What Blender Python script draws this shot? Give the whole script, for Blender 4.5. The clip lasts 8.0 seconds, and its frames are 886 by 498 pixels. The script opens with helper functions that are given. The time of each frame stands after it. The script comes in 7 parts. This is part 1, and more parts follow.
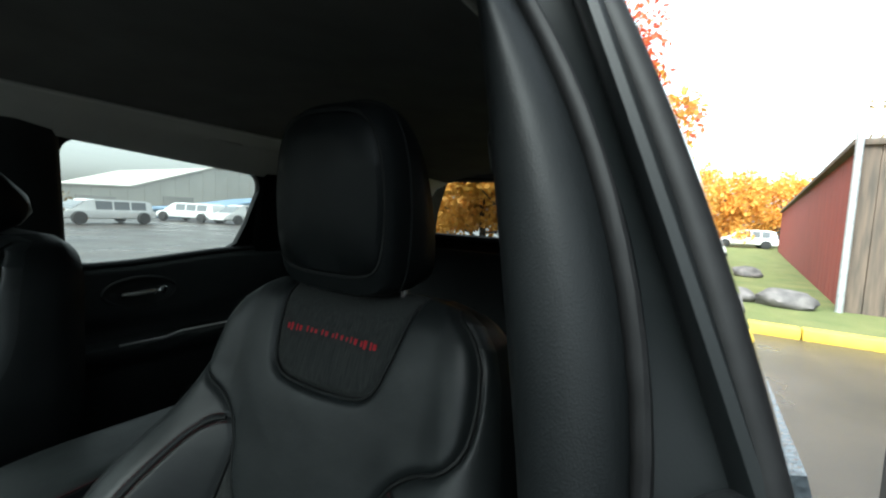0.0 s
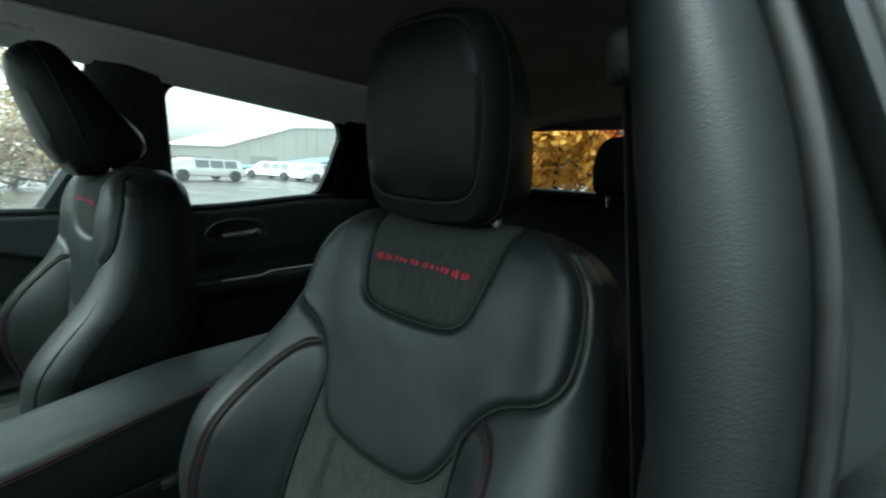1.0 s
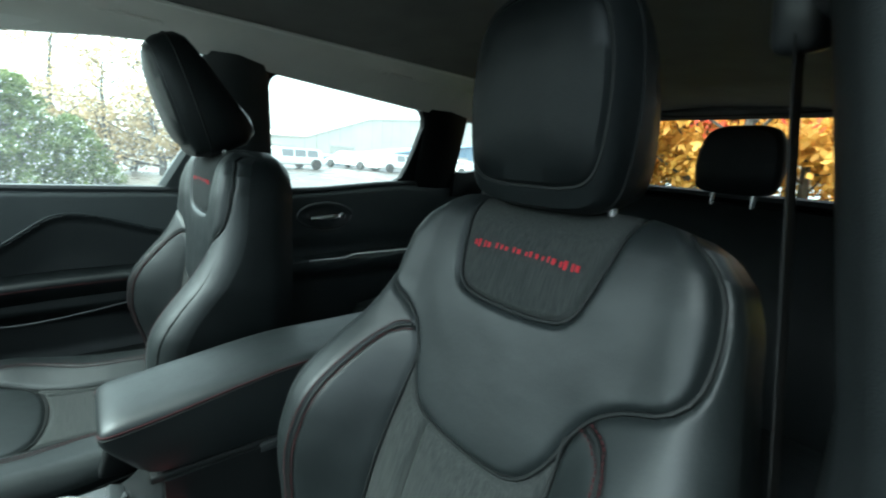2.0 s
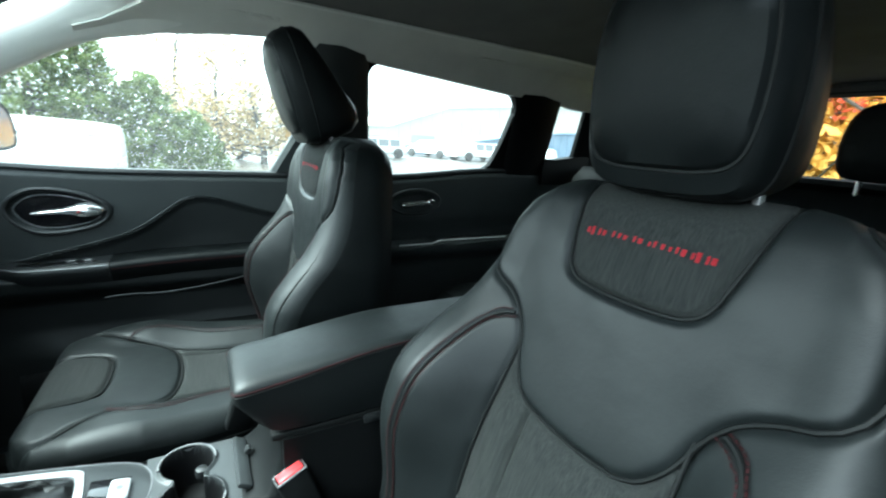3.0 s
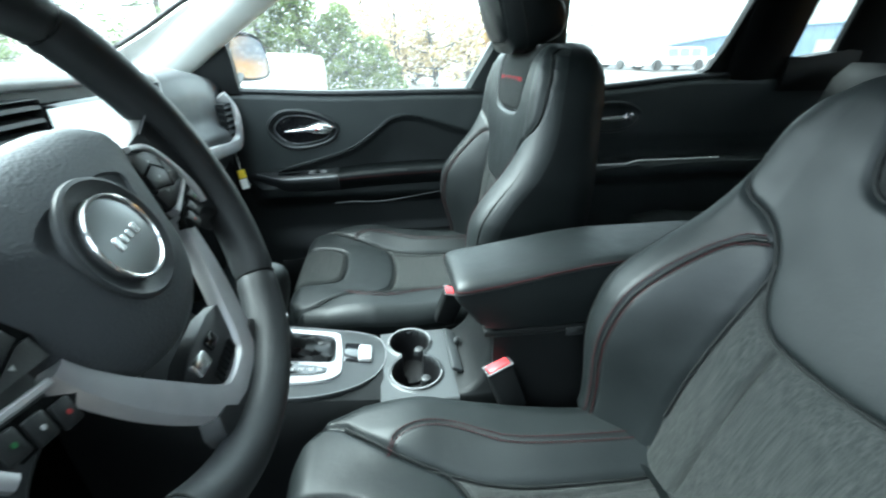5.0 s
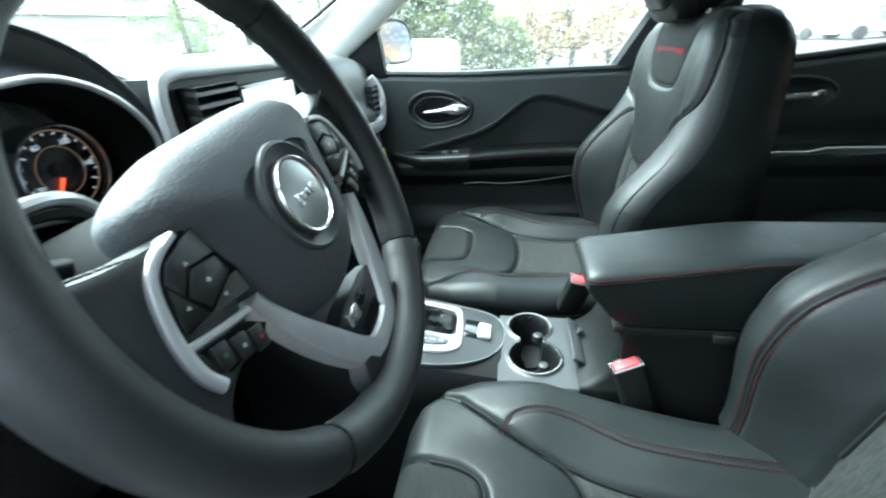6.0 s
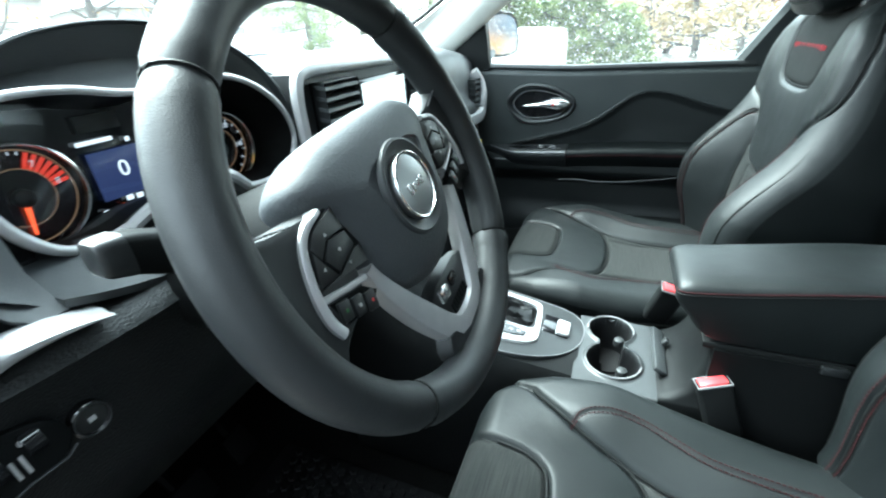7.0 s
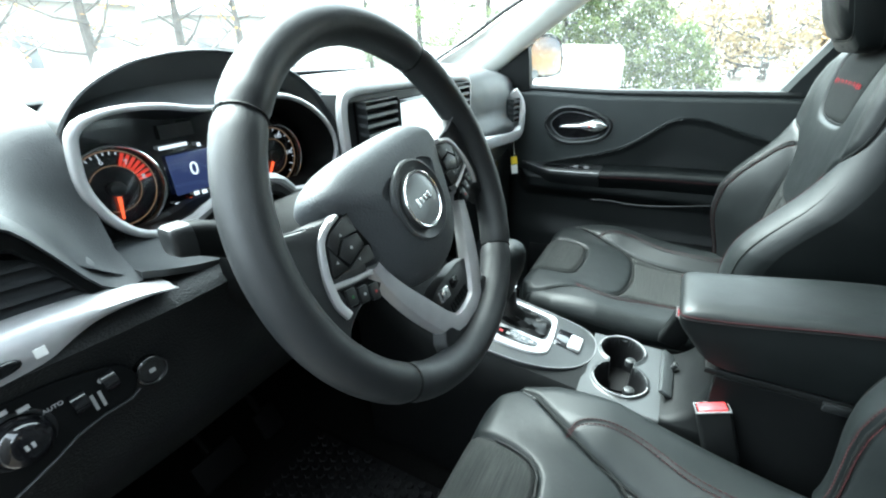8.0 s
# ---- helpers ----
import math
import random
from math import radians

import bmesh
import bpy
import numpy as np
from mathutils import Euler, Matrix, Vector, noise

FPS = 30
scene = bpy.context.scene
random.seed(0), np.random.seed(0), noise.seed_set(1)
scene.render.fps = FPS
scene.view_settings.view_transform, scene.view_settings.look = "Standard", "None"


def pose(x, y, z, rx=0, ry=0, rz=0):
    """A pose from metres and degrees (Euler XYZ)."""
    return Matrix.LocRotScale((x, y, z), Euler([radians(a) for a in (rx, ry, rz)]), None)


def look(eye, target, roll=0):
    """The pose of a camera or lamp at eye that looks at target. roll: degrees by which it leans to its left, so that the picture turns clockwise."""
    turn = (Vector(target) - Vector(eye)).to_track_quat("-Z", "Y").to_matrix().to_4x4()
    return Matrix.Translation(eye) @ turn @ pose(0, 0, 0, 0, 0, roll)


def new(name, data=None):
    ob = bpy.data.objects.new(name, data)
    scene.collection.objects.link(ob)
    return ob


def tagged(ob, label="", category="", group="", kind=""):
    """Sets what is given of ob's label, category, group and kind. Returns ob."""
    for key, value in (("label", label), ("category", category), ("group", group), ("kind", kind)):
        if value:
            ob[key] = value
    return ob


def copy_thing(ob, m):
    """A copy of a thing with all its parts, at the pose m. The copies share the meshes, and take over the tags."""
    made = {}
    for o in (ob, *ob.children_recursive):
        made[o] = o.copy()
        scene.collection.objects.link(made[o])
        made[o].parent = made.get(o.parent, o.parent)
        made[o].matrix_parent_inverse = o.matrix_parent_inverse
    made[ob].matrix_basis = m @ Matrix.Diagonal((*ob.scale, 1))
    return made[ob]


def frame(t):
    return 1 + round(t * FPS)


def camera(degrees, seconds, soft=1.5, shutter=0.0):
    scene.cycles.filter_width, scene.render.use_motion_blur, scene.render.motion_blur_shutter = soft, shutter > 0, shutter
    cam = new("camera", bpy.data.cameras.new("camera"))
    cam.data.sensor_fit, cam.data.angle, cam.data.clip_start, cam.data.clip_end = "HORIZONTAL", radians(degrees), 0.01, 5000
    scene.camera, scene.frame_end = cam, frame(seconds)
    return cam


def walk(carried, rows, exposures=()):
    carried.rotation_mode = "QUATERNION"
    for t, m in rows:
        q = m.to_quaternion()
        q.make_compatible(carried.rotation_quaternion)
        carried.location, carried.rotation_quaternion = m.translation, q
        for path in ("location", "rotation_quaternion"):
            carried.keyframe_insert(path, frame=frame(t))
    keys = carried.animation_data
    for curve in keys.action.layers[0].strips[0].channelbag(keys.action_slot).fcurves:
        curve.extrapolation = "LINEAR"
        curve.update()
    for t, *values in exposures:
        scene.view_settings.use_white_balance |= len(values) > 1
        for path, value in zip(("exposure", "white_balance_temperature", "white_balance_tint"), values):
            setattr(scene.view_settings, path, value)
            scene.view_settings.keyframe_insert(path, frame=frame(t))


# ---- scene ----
cam = camera(93.3, 8.0, soft=2.0, shutter=0.5)
PATH = [
    (0, (-0.74, 0.381, 1.339), (0.287, -1.328, 1.184), 3.0),
    (0.5, (-0.724, 0.367, 1.314), (0.375, -1.284, 1.055), 3.9),
    (1, (-0.701, 0.375, 1.296), (0.566, -1.13, 0.934), 3.2),
    (1.5, (-0.678, 0.381, 1.287), (0.699, -1.014, 0.891), 3.8),
    (3, (-0.631, 0.421, 1.274), (1.042, -0.556, 0.78), 3.9),
    (3.5, (-0.624, 0.435, 1.266), (1.114, -0.388, 0.719), 3.3),
    (4, (-0.623, 0.458, 1.264), (1.168, -0.186, 0.648), 2.1),
    (4.2, (-0.62, 0.471, 1.264), (1.175, -0.102, 0.591), 1.9),
    (5.3, (-0.603, 0.503, 1.253), (1.191, 0.418, 0.372), -1.6),
    (5.5, (-0.6, 0.508, 1.251), (1.194, 0.543, 0.369), -2.3),
    (6, (-0.608, 0.516, 1.248), (1.149, 0.825, 0.345), -3.4),
    (6.5, (-0.625, 0.518, 1.257), (1.07, 1.024, 0.323), -4.2),
    (7, (-0.638, 0.512, 1.263), (0.995, 1.207, 0.341), -3.8),
    (7.5, (-0.654, 0.495, 1.27), (0.932, 1.3, 0.353), -3.2),
    (8, (-0.67, 0.459, 1.284), (0.902, 1.336, 0.414), -2.1),
]
EXPOSURES = [(0, 2.3, 5950, -4), (0.5, 2.42, 5850, -6), (1.0, 2.93, 5700, -12), (1.5, 3.45, 5580, -13), (3.0, 3.98, 5580, -9), (4.0, 4.14, 5580, -7), (5.5, 4.42, 5580, -7), (7.0, 4.48, 5650, -6), (8.0, 4.54, 5820, -4)]
walk(cam, [(t, look(eye, target, roll)) for t, eye, target, roll in PATH], EXPOSURES)

# ---- light ----
world = bpy.data.worlds.new("overcast")
scene.world = world
world.use_nodes = True
wn = world.node_tree
sky = wn.nodes.new("ShaderNodeTexSky")
sky.sky_type = "NISHITA"
sky.sun_disc = False
sky.sun_elevation, sky.sun_rotation = radians(56), radians(15)
sky.air_density, sky.dust_density = 1.0, 4.0
grey = wn.nodes.new("ShaderNodeHueSaturation")
grey.inputs["Saturation"].default_value = 0.22
wn.links.new(sky.outputs[0], grey.inputs["Color"])
wn.links.new(grey.outputs[0], wn.nodes["Background"].inputs[0])
wn.nodes["Background"].inputs[1].default_value = 0.15
sun = bpy.data.lights.new("sun", "SUN")
sun.energy, sun.angle, sun.color = 1.5, radians(40), (1.0, 0.98, 0.95)
sun_ob = new("sun", sun)
sun_ob.matrix_world = look((5.8, 21.6, 33.2), (0, 0, 1))

# ---- materials ----


def material(name, base=(0.5, 0.5, 0.5), rough=0.5, metal=0.0, spec=0.5, coat=0.0):
    m = bpy.data.materials.new(name)
    m.use_nodes = True
    b = m.node_tree.nodes["Principled BSDF"]
    b.inputs["Base Color"].default_value = (*base, 1)
    b.inputs["Roughness"].default_value = rough
    b.inputs["Metallic"].default_value = metal
    b.inputs["Specular IOR Level"].default_value = spec
    b.inputs["Coat Weight"].default_value = coat
    return m


def node(m, kind, **values):
    n = m.node_tree.nodes.new(kind)
    for key, v in values.items():
        n.inputs[key].default_value = v
    return n


def place_of(m, scale=(1, 1, 1)):
    """Object coordinates, stretched."""
    tc, mp = node(m, "ShaderNodeTexCoord"), node(m, "ShaderNodeMapping")
    mp.inputs["Scale"].default_value = scale
    m.node_tree.links.new(tc.outputs["Object"], mp.inputs["Vector"])
    return mp.outputs[0]


def noisy(m, scale, stretch=(1, 1, 1), detail=4.0):
    n = node(m, "ShaderNodeTexNoise", Scale=scale, Detail=detail)
    m.node_tree.links.new(place_of(m, stretch), n.inputs["Vector"])
    return n.outputs["Fac"]


def cells(m, scale, stretch=(1, 1, 1)):
    n = node(m, "ShaderNodeTexVoronoi", Scale=scale)
    m.node_tree.links.new(place_of(m, stretch), n.inputs["Vector"])
    return n.outputs["Distance"]


def tone(m, fac, a, b, lo=0.3, hi=0.7, into="Base Color"):
    ramp = node(m, "ShaderNodeValToRGB")
    ramp.color_ramp.elements[0].position, ramp.color_ramp.elements[1].position = lo, hi
    ramp.color_ramp.elements[0].color, ramp.color_ramp.elements[1].color = (*a, 1), (*b, 1)
    m.node_tree.links.new(fac, ramp.inputs[0])
    m.node_tree.links.new(ramp.outputs[0], m.node_tree.nodes["Principled BSDF"].inputs[into])
    return ramp


def rough_by(m, fac, lo, hi):
    r = node(m, "ShaderNodeMapRange")
    r.inputs["To Min"].default_value, r.inputs["To Max"].default_value = lo, hi
    m.node_tree.links.new(fac, r.inputs["Value"])
    m.node_tree.links.new(r.outputs[0], m.node_tree.nodes["Principled BSDF"].inputs["Roughness"])


def relief(m, *pairs):
    """Bumps one after another: pairs of a value and its depth in metres."""
    last = None
    for fac, depth in pairs:
        b = node(m, "ShaderNodeBump")
        b.inputs["Distance"].default_value = depth
        b.inputs["Strength"].default_value = 1.0
        m.node_tree.links.new(fac, b.inputs["Height"])
        if last:
            m.node_tree.links.new(last, b.inputs["Normal"])
        last = b.outputs[0]
    m.node_tree.links.new(last, m.node_tree.nodes["Principled BSDF"].inputs["Normal"])


def leather(name, a, b, rough, grain=900, spec=0.4):
    m = material(name, a, rough, 0, spec)
    tone(m, noisy(m, 14), a, b)
    rough_by(m, noisy(m, 40), rough - 0.06, rough + 0.1)
    relief(m, (cells(m, grain), 0.00008), (noisy(m, 22), 0.0012))
    return m


LEATHER = leather("black_leather", (0.0038, 0.0049, 0.0052), (0.0062, 0.0077, 0.0080), 0.48, 900, 0.25)
# side vinyl; base lowered to hold the shade on leather facing away
LEATHER_SIDE = leather("shaded_black_vinyl", (0.0025, 0.0032, 0.0034), (0.0048, 0.0058, 0.006), 0.46, 700, 0.12)
LEATHER_WHEEL = leather("wheel_leather", (0.0095, 0.0105, 0.0115), (0.0148, 0.016, 0.0172), 0.47, 1100, 0.38)
BOOT_LEATHER = leather("shiny_boot_leather", (0.004, 0.0042, 0.0044), (0.007, 0.0072, 0.0075), 0.34, 900, 0.3)
FABRIC = material("grey_fabric", (0.04, 0.042, 0.04), 0.95, 0, 0.15)
tone(FABRIC, noisy(FABRIC, 70, (11, 11, 0.22), 2), (0.0085, 0.0096, 0.0096), (0.022, 0.0228, 0.0218), 0.34, 0.72)
relief(FABRIC, (noisy(FABRIC, 70, (11, 11, 0.22), 2), 0.0003), (cells(FABRIC, 1500), 0.0003))
FABRIC_FLAT = material("grey_fabric_cushion", (0.04, 0.042, 0.04), 0.95, 0, 0.15)
tone(FABRIC_FLAT, noisy(FABRIC_FLAT, 70, (0.22, 11, 11), 2), (0.0085, 0.0096, 0.0096), (0.022, 0.0228, 0.0218), 0.34, 0.72)
relief(FABRIC_FLAT, (noisy(FABRIC_FLAT, 70, (0.22, 11, 11), 2), 0.0003), (cells(FABRIC_FLAT, 1500), 0.0003))
GREY_THREAD = material("grey_thread", (0.10, 0.10, 0.105), 0.8, 0, 0.2)
PIPING = material("black_piping", (0.004, 0.0045, 0.0045), 0.6, 0, 0.15)
RED_THREAD = material("red_thread", (0.019, 0.0042, 0.005), 0.85, 0, 0.12)
RED_STITCH = material("red_embroidery", (0.17, 0.005, 0.010), 0.8, 0, 0.2)


def plastic(name, a, b, rough, grain=800, depth=0.00012, spec=0.35):
    m = material(name, a, rough, 0, spec)
    tone(m, noisy(m, 9), a, b)
    rough_by(m, noisy(m, 30), rough - 0.05, rough + 0.08)
    relief(m, (cells(m, grain), depth), (noisy(m, grain * 0.6), depth * 0.7))
    return m


DASH = plastic("soft_black_dash", (0.026, 0.0285, 0.0305), (0.036, 0.039, 0.0415), 0.48, 800, 0.00016, 0.5)
HUB_GRAIN = plastic("grained_airbag_cover", (0.042, 0.046, 0.050), (0.054, 0.059, 0.064), 0.58, 520, 0.0003, 0.36)
KNEE = plastic("grained_knee_panel", (0.008, 0.009, 0.0094), (0.013, 0.014, 0.0146), 0.46, 420, 0.0005, 0.36)
TRIM_BLACK = plastic("black_trim", (0.0026, 0.003, 0.0032), (0.0048, 0.0052, 0.0054), 0.52, spec=0.10)
TRIM_SMOOTH = plastic("smooth_black_trim", (0.009, 0.010, 0.0105), (0.013, 0.014, 0.015), 0.42, 900, 0.00008, 0.45)
# the console's grey-black as lit from above; its sides take near-black trim
CONSOLE_TOP = plastic("grey_black_console_top", (0.015, 0.0165, 0.0175), (0.021, 0.023, 0.0242), 0.44, 900, 0.0001, 0.42)
DOOR_SKIN = plastic("door_soft_trim", (0.0150, 0.0182, 0.0188), (0.021, 0.0242, 0.0248), 0.5, 800, 0.00012, 0.36)
# door trim darkened to hold the shade below the crease
DOOR_SHADED = plastic("shaded_door_trim", (0.0075, 0.0088, 0.0092), (0.0108, 0.0122, 0.0127), 0.5, 700, 0.00016, 0.24)
PILLAR = plastic("pillar_trim", (0.0032, 0.0040, 0.0044), (0.0054, 0.0064, 0.007), 0.48, 700, 0.00014, 0.20)
PILLAR_METAL = plastic("pillar_satin_paint", (0.0036, 0.0045, 0.0048), (0.0056, 0.0066, 0.007), 0.42, 500, 0.00004, 0.2)
WET_BLACK = material("wet_black_rubber", (0.004, 0.0045, 0.005), 0.42, 0, 0.32)
CUP_BLACK = material("cup_rubber", (0.005, 0.005, 0.0055), 0.45, 0, 0.25)
GLOSS = material("gloss_black", (0.006, 0.006, 0.007), 0.12, 0, 0.5, 0.4)
# pedal rubber, darkened so its colour holds the footwell's shade
PEDAL = material("shade_dark_pedal_rubber", (0.0022, 0.0022, 0.0024), 0.7, 0, 0.08)
RUBBER = material("rubber_seal", (0.006, 0.006, 0.0065), 0.6, 0, 0.2)
tone(RUBBER, noisy(RUBBER, 60), (0.003, 0.003, 0.0033), (0.006, 0.006, 0.0064))
SILVER = material("satin_silver_trim", (0.46, 0.46, 0.47), 0.38, 0.40)
tone(SILVER, noisy(SILVER, 35), (0.38, 0.38, 0.388), (0.45, 0.45, 0.455))
relief(SILVER, (noisy(SILVER, 1400), 0.00006))
CHROME = material("chrome", (0.78, 0.78, 0.78), 0.16, 0.92)
rough_by(CHROME, noisy(CHROME, 60), 0.10, 0.26)
BADGE = material("badge_silver", (0.22, 0.225, 0.23), 0.3, 0.85)
DULL_EDGE = material("dull_grey_edge", (0.13, 0.13, 0.135), 0.4, 0.3)
tone(DULL_EDGE, noisy(DULL_EDGE, 40), (0.11, 0.11, 0.115), (0.16, 0.16, 0.165))
# headliner base set far darker than the rail cloth below
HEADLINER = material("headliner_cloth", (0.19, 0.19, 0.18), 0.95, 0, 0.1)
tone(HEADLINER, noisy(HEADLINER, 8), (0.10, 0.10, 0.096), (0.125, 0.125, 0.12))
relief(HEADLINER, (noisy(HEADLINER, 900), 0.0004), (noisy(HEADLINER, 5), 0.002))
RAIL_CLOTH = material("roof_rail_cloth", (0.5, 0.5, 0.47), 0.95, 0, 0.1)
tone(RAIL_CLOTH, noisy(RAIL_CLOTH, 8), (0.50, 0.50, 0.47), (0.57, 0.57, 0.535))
relief(RAIL_CLOTH, (noisy(RAIL_CLOTH, 900), 0.0004))
PALE_TRIM = plastic("pale_pillar_trim", (0.58, 0.58, 0.55), (0.66, 0.66, 0.62), 0.6, 600, 0.0003)
CARPET = material("black_carpet", (0.005, 0.005, 0.005), 1.0, 0, 0.03)
tone(CARPET, noisy(CARPET, 220), (0.003, 0.003, 0.003), (0.008, 0.008, 0.0075))
relief(CARPET, (noisy(CARPET, 600), 0.002))
WEBBING = material("black_webbing", (0.006, 0.006, 0.0062), 0.85, 0, 0.2)
relief(WEBBING, (noisy(WEBBING, 90, (12, 12, 1)), 0.0004))
BUCKLE_RED = material("red_plastic", (0.42, 0.03, 0.035), 0.35)
YELLOW = material("yellow_card", (0.85, 0.62, 0.03), 0.6)
WHITE = material("white_card", (0.8, 0.8, 0.78), 0.6)
PRINT = material("white_print", (0.32, 0.32, 0.32), 0.5)
GREEN = material("green_print", (0.02, 0.10, 0.03), 0.5)
RED_PRINT = material("red_print", (0.25, 0.02, 0.02), 0.5)


def glowing(name, col, power):
    m = material(name, (0.01, 0.01, 0.01), 0.4)
    b = m.node_tree.nodes["Principled BSDF"]
    b.inputs["Emission Color"].default_value, b.inputs["Emission Strength"].default_value = (*col, 1), power
    return m


LIT_RED = glowing("lit_red_needle", (1.0, 0.10, 0.03), 0.085)
LIT_DARKRED = glowing("lit_red_band", (0.8, 0.05, 0.03), 0.045)
LIT_WHITE = glowing("lit_white_print", (0.9, 0.93, 1.0), 0.065)
LIT_DIM = glowing("lit_dim_print", (0.9, 0.92, 1.0), 0.030)
LIT_BLUE = glowing("lit_blue_screen", (0.05, 0.07, 0.20), 0.032)
# white sky reflection on the touch screen, put in as emission
SCREEN_GLARE = glowing("screen_sky_glare", (0.86, 0.95, 0.94), 0.085)
LIT_TAN = glowing("lit_copper_ring", (0.45, 0.26, 0.15), 0.02)


def pane_material(name, tint, gloss=0.02, mist=0.0):
    m = bpy.data.materials.new(name)
    m.use_nodes = True
    nt = m.node_tree
    nt.nodes.remove(nt.nodes["Principled BSDF"])
    clear, shine, mix, fr, power, add = (nt.nodes.new(k) for k in ("ShaderNodeBsdfTransparent", "ShaderNodeBsdfGlossy", "ShaderNodeMixShader", "ShaderNodeLayerWeight", "ShaderNodeMath", "ShaderNodeMath"))
    power.operation, add.operation = "POWER", "ADD"
    power.inputs[1].default_value, add.inputs[1].default_value = 5.0, 0.04
    clear.inputs[0].default_value = (*tint, 1)
    shine.inputs["Roughness"].default_value = gloss
    nt.links.new(fr.outputs["Facing"], power.inputs[0])
    nt.links.new(power.outputs[0], add.inputs[0])
    nt.links.new(add.outputs[0], mix.inputs[0])
    veil, wet = nt.nodes.new("ShaderNodeBsdfTranslucent"), nt.nodes.new("ShaderNodeMixShader")
    veil.inputs[0].default_value = (0.92, 0.95, 0.95, 1)
    fog = nt.nodes.new("ShaderNodeMapRange")
    fog.inputs["To Min"].default_value, fog.inputs["To Max"].default_value = mist * 0.6, mist * 1.4
    nt.links.new(noisy(m, 9), fog.inputs["Value"])
    nt.links.new(fog.outputs[0], wet.inputs[0])
    nt.links.new(clear.outputs[0], wet.inputs[1])
    nt.links.new(veil.outputs[0], wet.inputs[2])
    nt.links.new(wet.outputs[0], mix.inputs[1])
    nt.links.new(shine.outputs[0], mix.inputs[2])
    nt.links.new(mix.outputs[0], nt.nodes["Material Output"].inputs[0])
    return m


GLASS = pane_material("clear_glass", (0.86, 0.90, 0.86), 0.02, 0.022)
GLASS_SCREEN = pane_material("misted_windscreen", (0.80, 0.83, 0.81), 0.02, 0.004)
GLASS_REAR = pane_material("tailgate_glass", (0.62, 0.64, 0.62))
# its slight mist puts a grey haze over the dials
LENS = pane_material("clear_dial_lens", (0.94, 0.95, 0.96), 0.015, 0.012)
GLASS_DARK = pane_material("privacy_glass", (0.46, 0.48, 0.46), 0.02, 0.020)
DROP = material("rain_drop", (1, 1, 1), 0.02)
DROP.node_tree.nodes["Principled BSDF"].inputs["Transmission Weight"].default_value = 1.0
DROP.node_tree.nodes["Principled BSDF"].inputs["IOR"].default_value = 1.33
MIRROR = material("wet_mirror_glass", (0.34, 0.33, 0.33), 0.12, 1.0)
PAINT = material("wet_dark_paint", (0.06, 0.07, 0.08), 0.22, 0.4, 0.5, 0.8)
relief(PAINT, (cells(PAINT, 160), 0.0012))
relief(WET_BLACK, (cells(WET_BLACK, 420), 0.00025), (cells(WET_BLACK, 140), 0.0002))
WHITE_PAINT = material("white_car_paint", (0.75, 0.75, 0.74), 0.25, 0, 0.5, 0.6)
tone(WHITE_PAINT, noisy(WHITE_PAINT, 2), (0.70, 0.70, 0.69), (0.78, 0.78, 0.77))
TYRE = material("tyre", (0.02, 0.02, 0.02), 0.8)
CAR_GLASS = material("grey_car_glass", (0.14, 0.15, 0.16), 0.06, 0, 0.6)
WET_ROAD = material("wet_asphalt", (0.07, 0.065, 0.06), 0.3)
tone(WET_ROAD, noisy(WET_ROAD, 0.8), (0.030, 0.025, 0.021), (0.065, 0.053, 0.043))
rough_by(WET_ROAD, noisy(WET_ROAD, 0.5), 0.10, 0.55)
relief(WET_ROAD, (noisy(WET_ROAD, 120), 0.004))
GRASS = material("grass", (0.10, 0.13, 0.035), 0.9)
tone(GRASS, noisy(GRASS, 1.3), (0.075, 0.10, 0.025), (0.15, 0.15, 0.05))
relief(GRASS, (noisy(GRASS, 60), 0.03))
KERB = material("yellow_kerb_paint", (0.55, 0.36, 0.03), 0.7)
tone(KERB, noisy(KERB, 5), (0.42, 0.30, 0.06), (0.62, 0.42, 0.04))
ROCK = material("boulder", (0.10, 0.09, 0.09), 0.8)
tone(ROCK, noisy(ROCK, 5), (0.05, 0.045, 0.045), (0.14, 0.125, 0.12))
RED_BOARD = material("red_boards", (0.22, 0.035, 0.03), 0.75)
tone(RED_BOARD, noisy(RED_BOARD, 3, (4, 4, 0.4)), (0.16, 0.028, 0.028), (0.27, 0.05, 0.04))
BROWN_BOARD = material("weathered_boards", (0.12, 0.07, 0.045), 0.85)
tone(BROWN_BOARD, noisy(BROWN_BOARD, 4, (4, 4, 0.4)), (0.06, 0.048, 0.038), (0.13, 0.095, 0.07))
STEEL = material("galvanised_steel", (0.45, 0.46, 0.47), 0.5, 0.7)
tone(STEEL, noisy(STEEL, 12), (0.38, 0.39, 0.40), (0.5, 0.51, 0.52))
BEIGE_WALL = material("beige_metal_wall", (0.70, 0.68, 0.64), 0.7)
tone(BEIGE_WALL, noisy(BEIGE_WALL, 0.3), (0.50, 0.48, 0.43), (0.58, 0.56, 0.50))
BLUE_WALL = material("blue_metal_wall", (0.10, 0.17, 0.28), 0.6)
tone(BLUE_WALL, noisy(BLUE_WALL, 0.5), (0.13, 0.21, 0.31), (0.19, 0.27, 0.37))
PALE_WALL = material("pale_render_wall", (0.6, 0.58, 0.54), 0.8)
tone(PALE_WALL, noisy(PALE_WALL, 0.4), (0.30, 0.29, 0.27), (0.40, 0.39, 0.36))
# for the added slab that blocks light beside the driver's doorway
BLOCKER_GREY = material("blocker_dark_grey", (0.05, 0.05, 0.05), 0.85)
tone(BLOCKER_GREY, noisy(BLOCKER_GREY, 2), (0.035, 0.035, 0.035), (0.06, 0.06, 0.06))
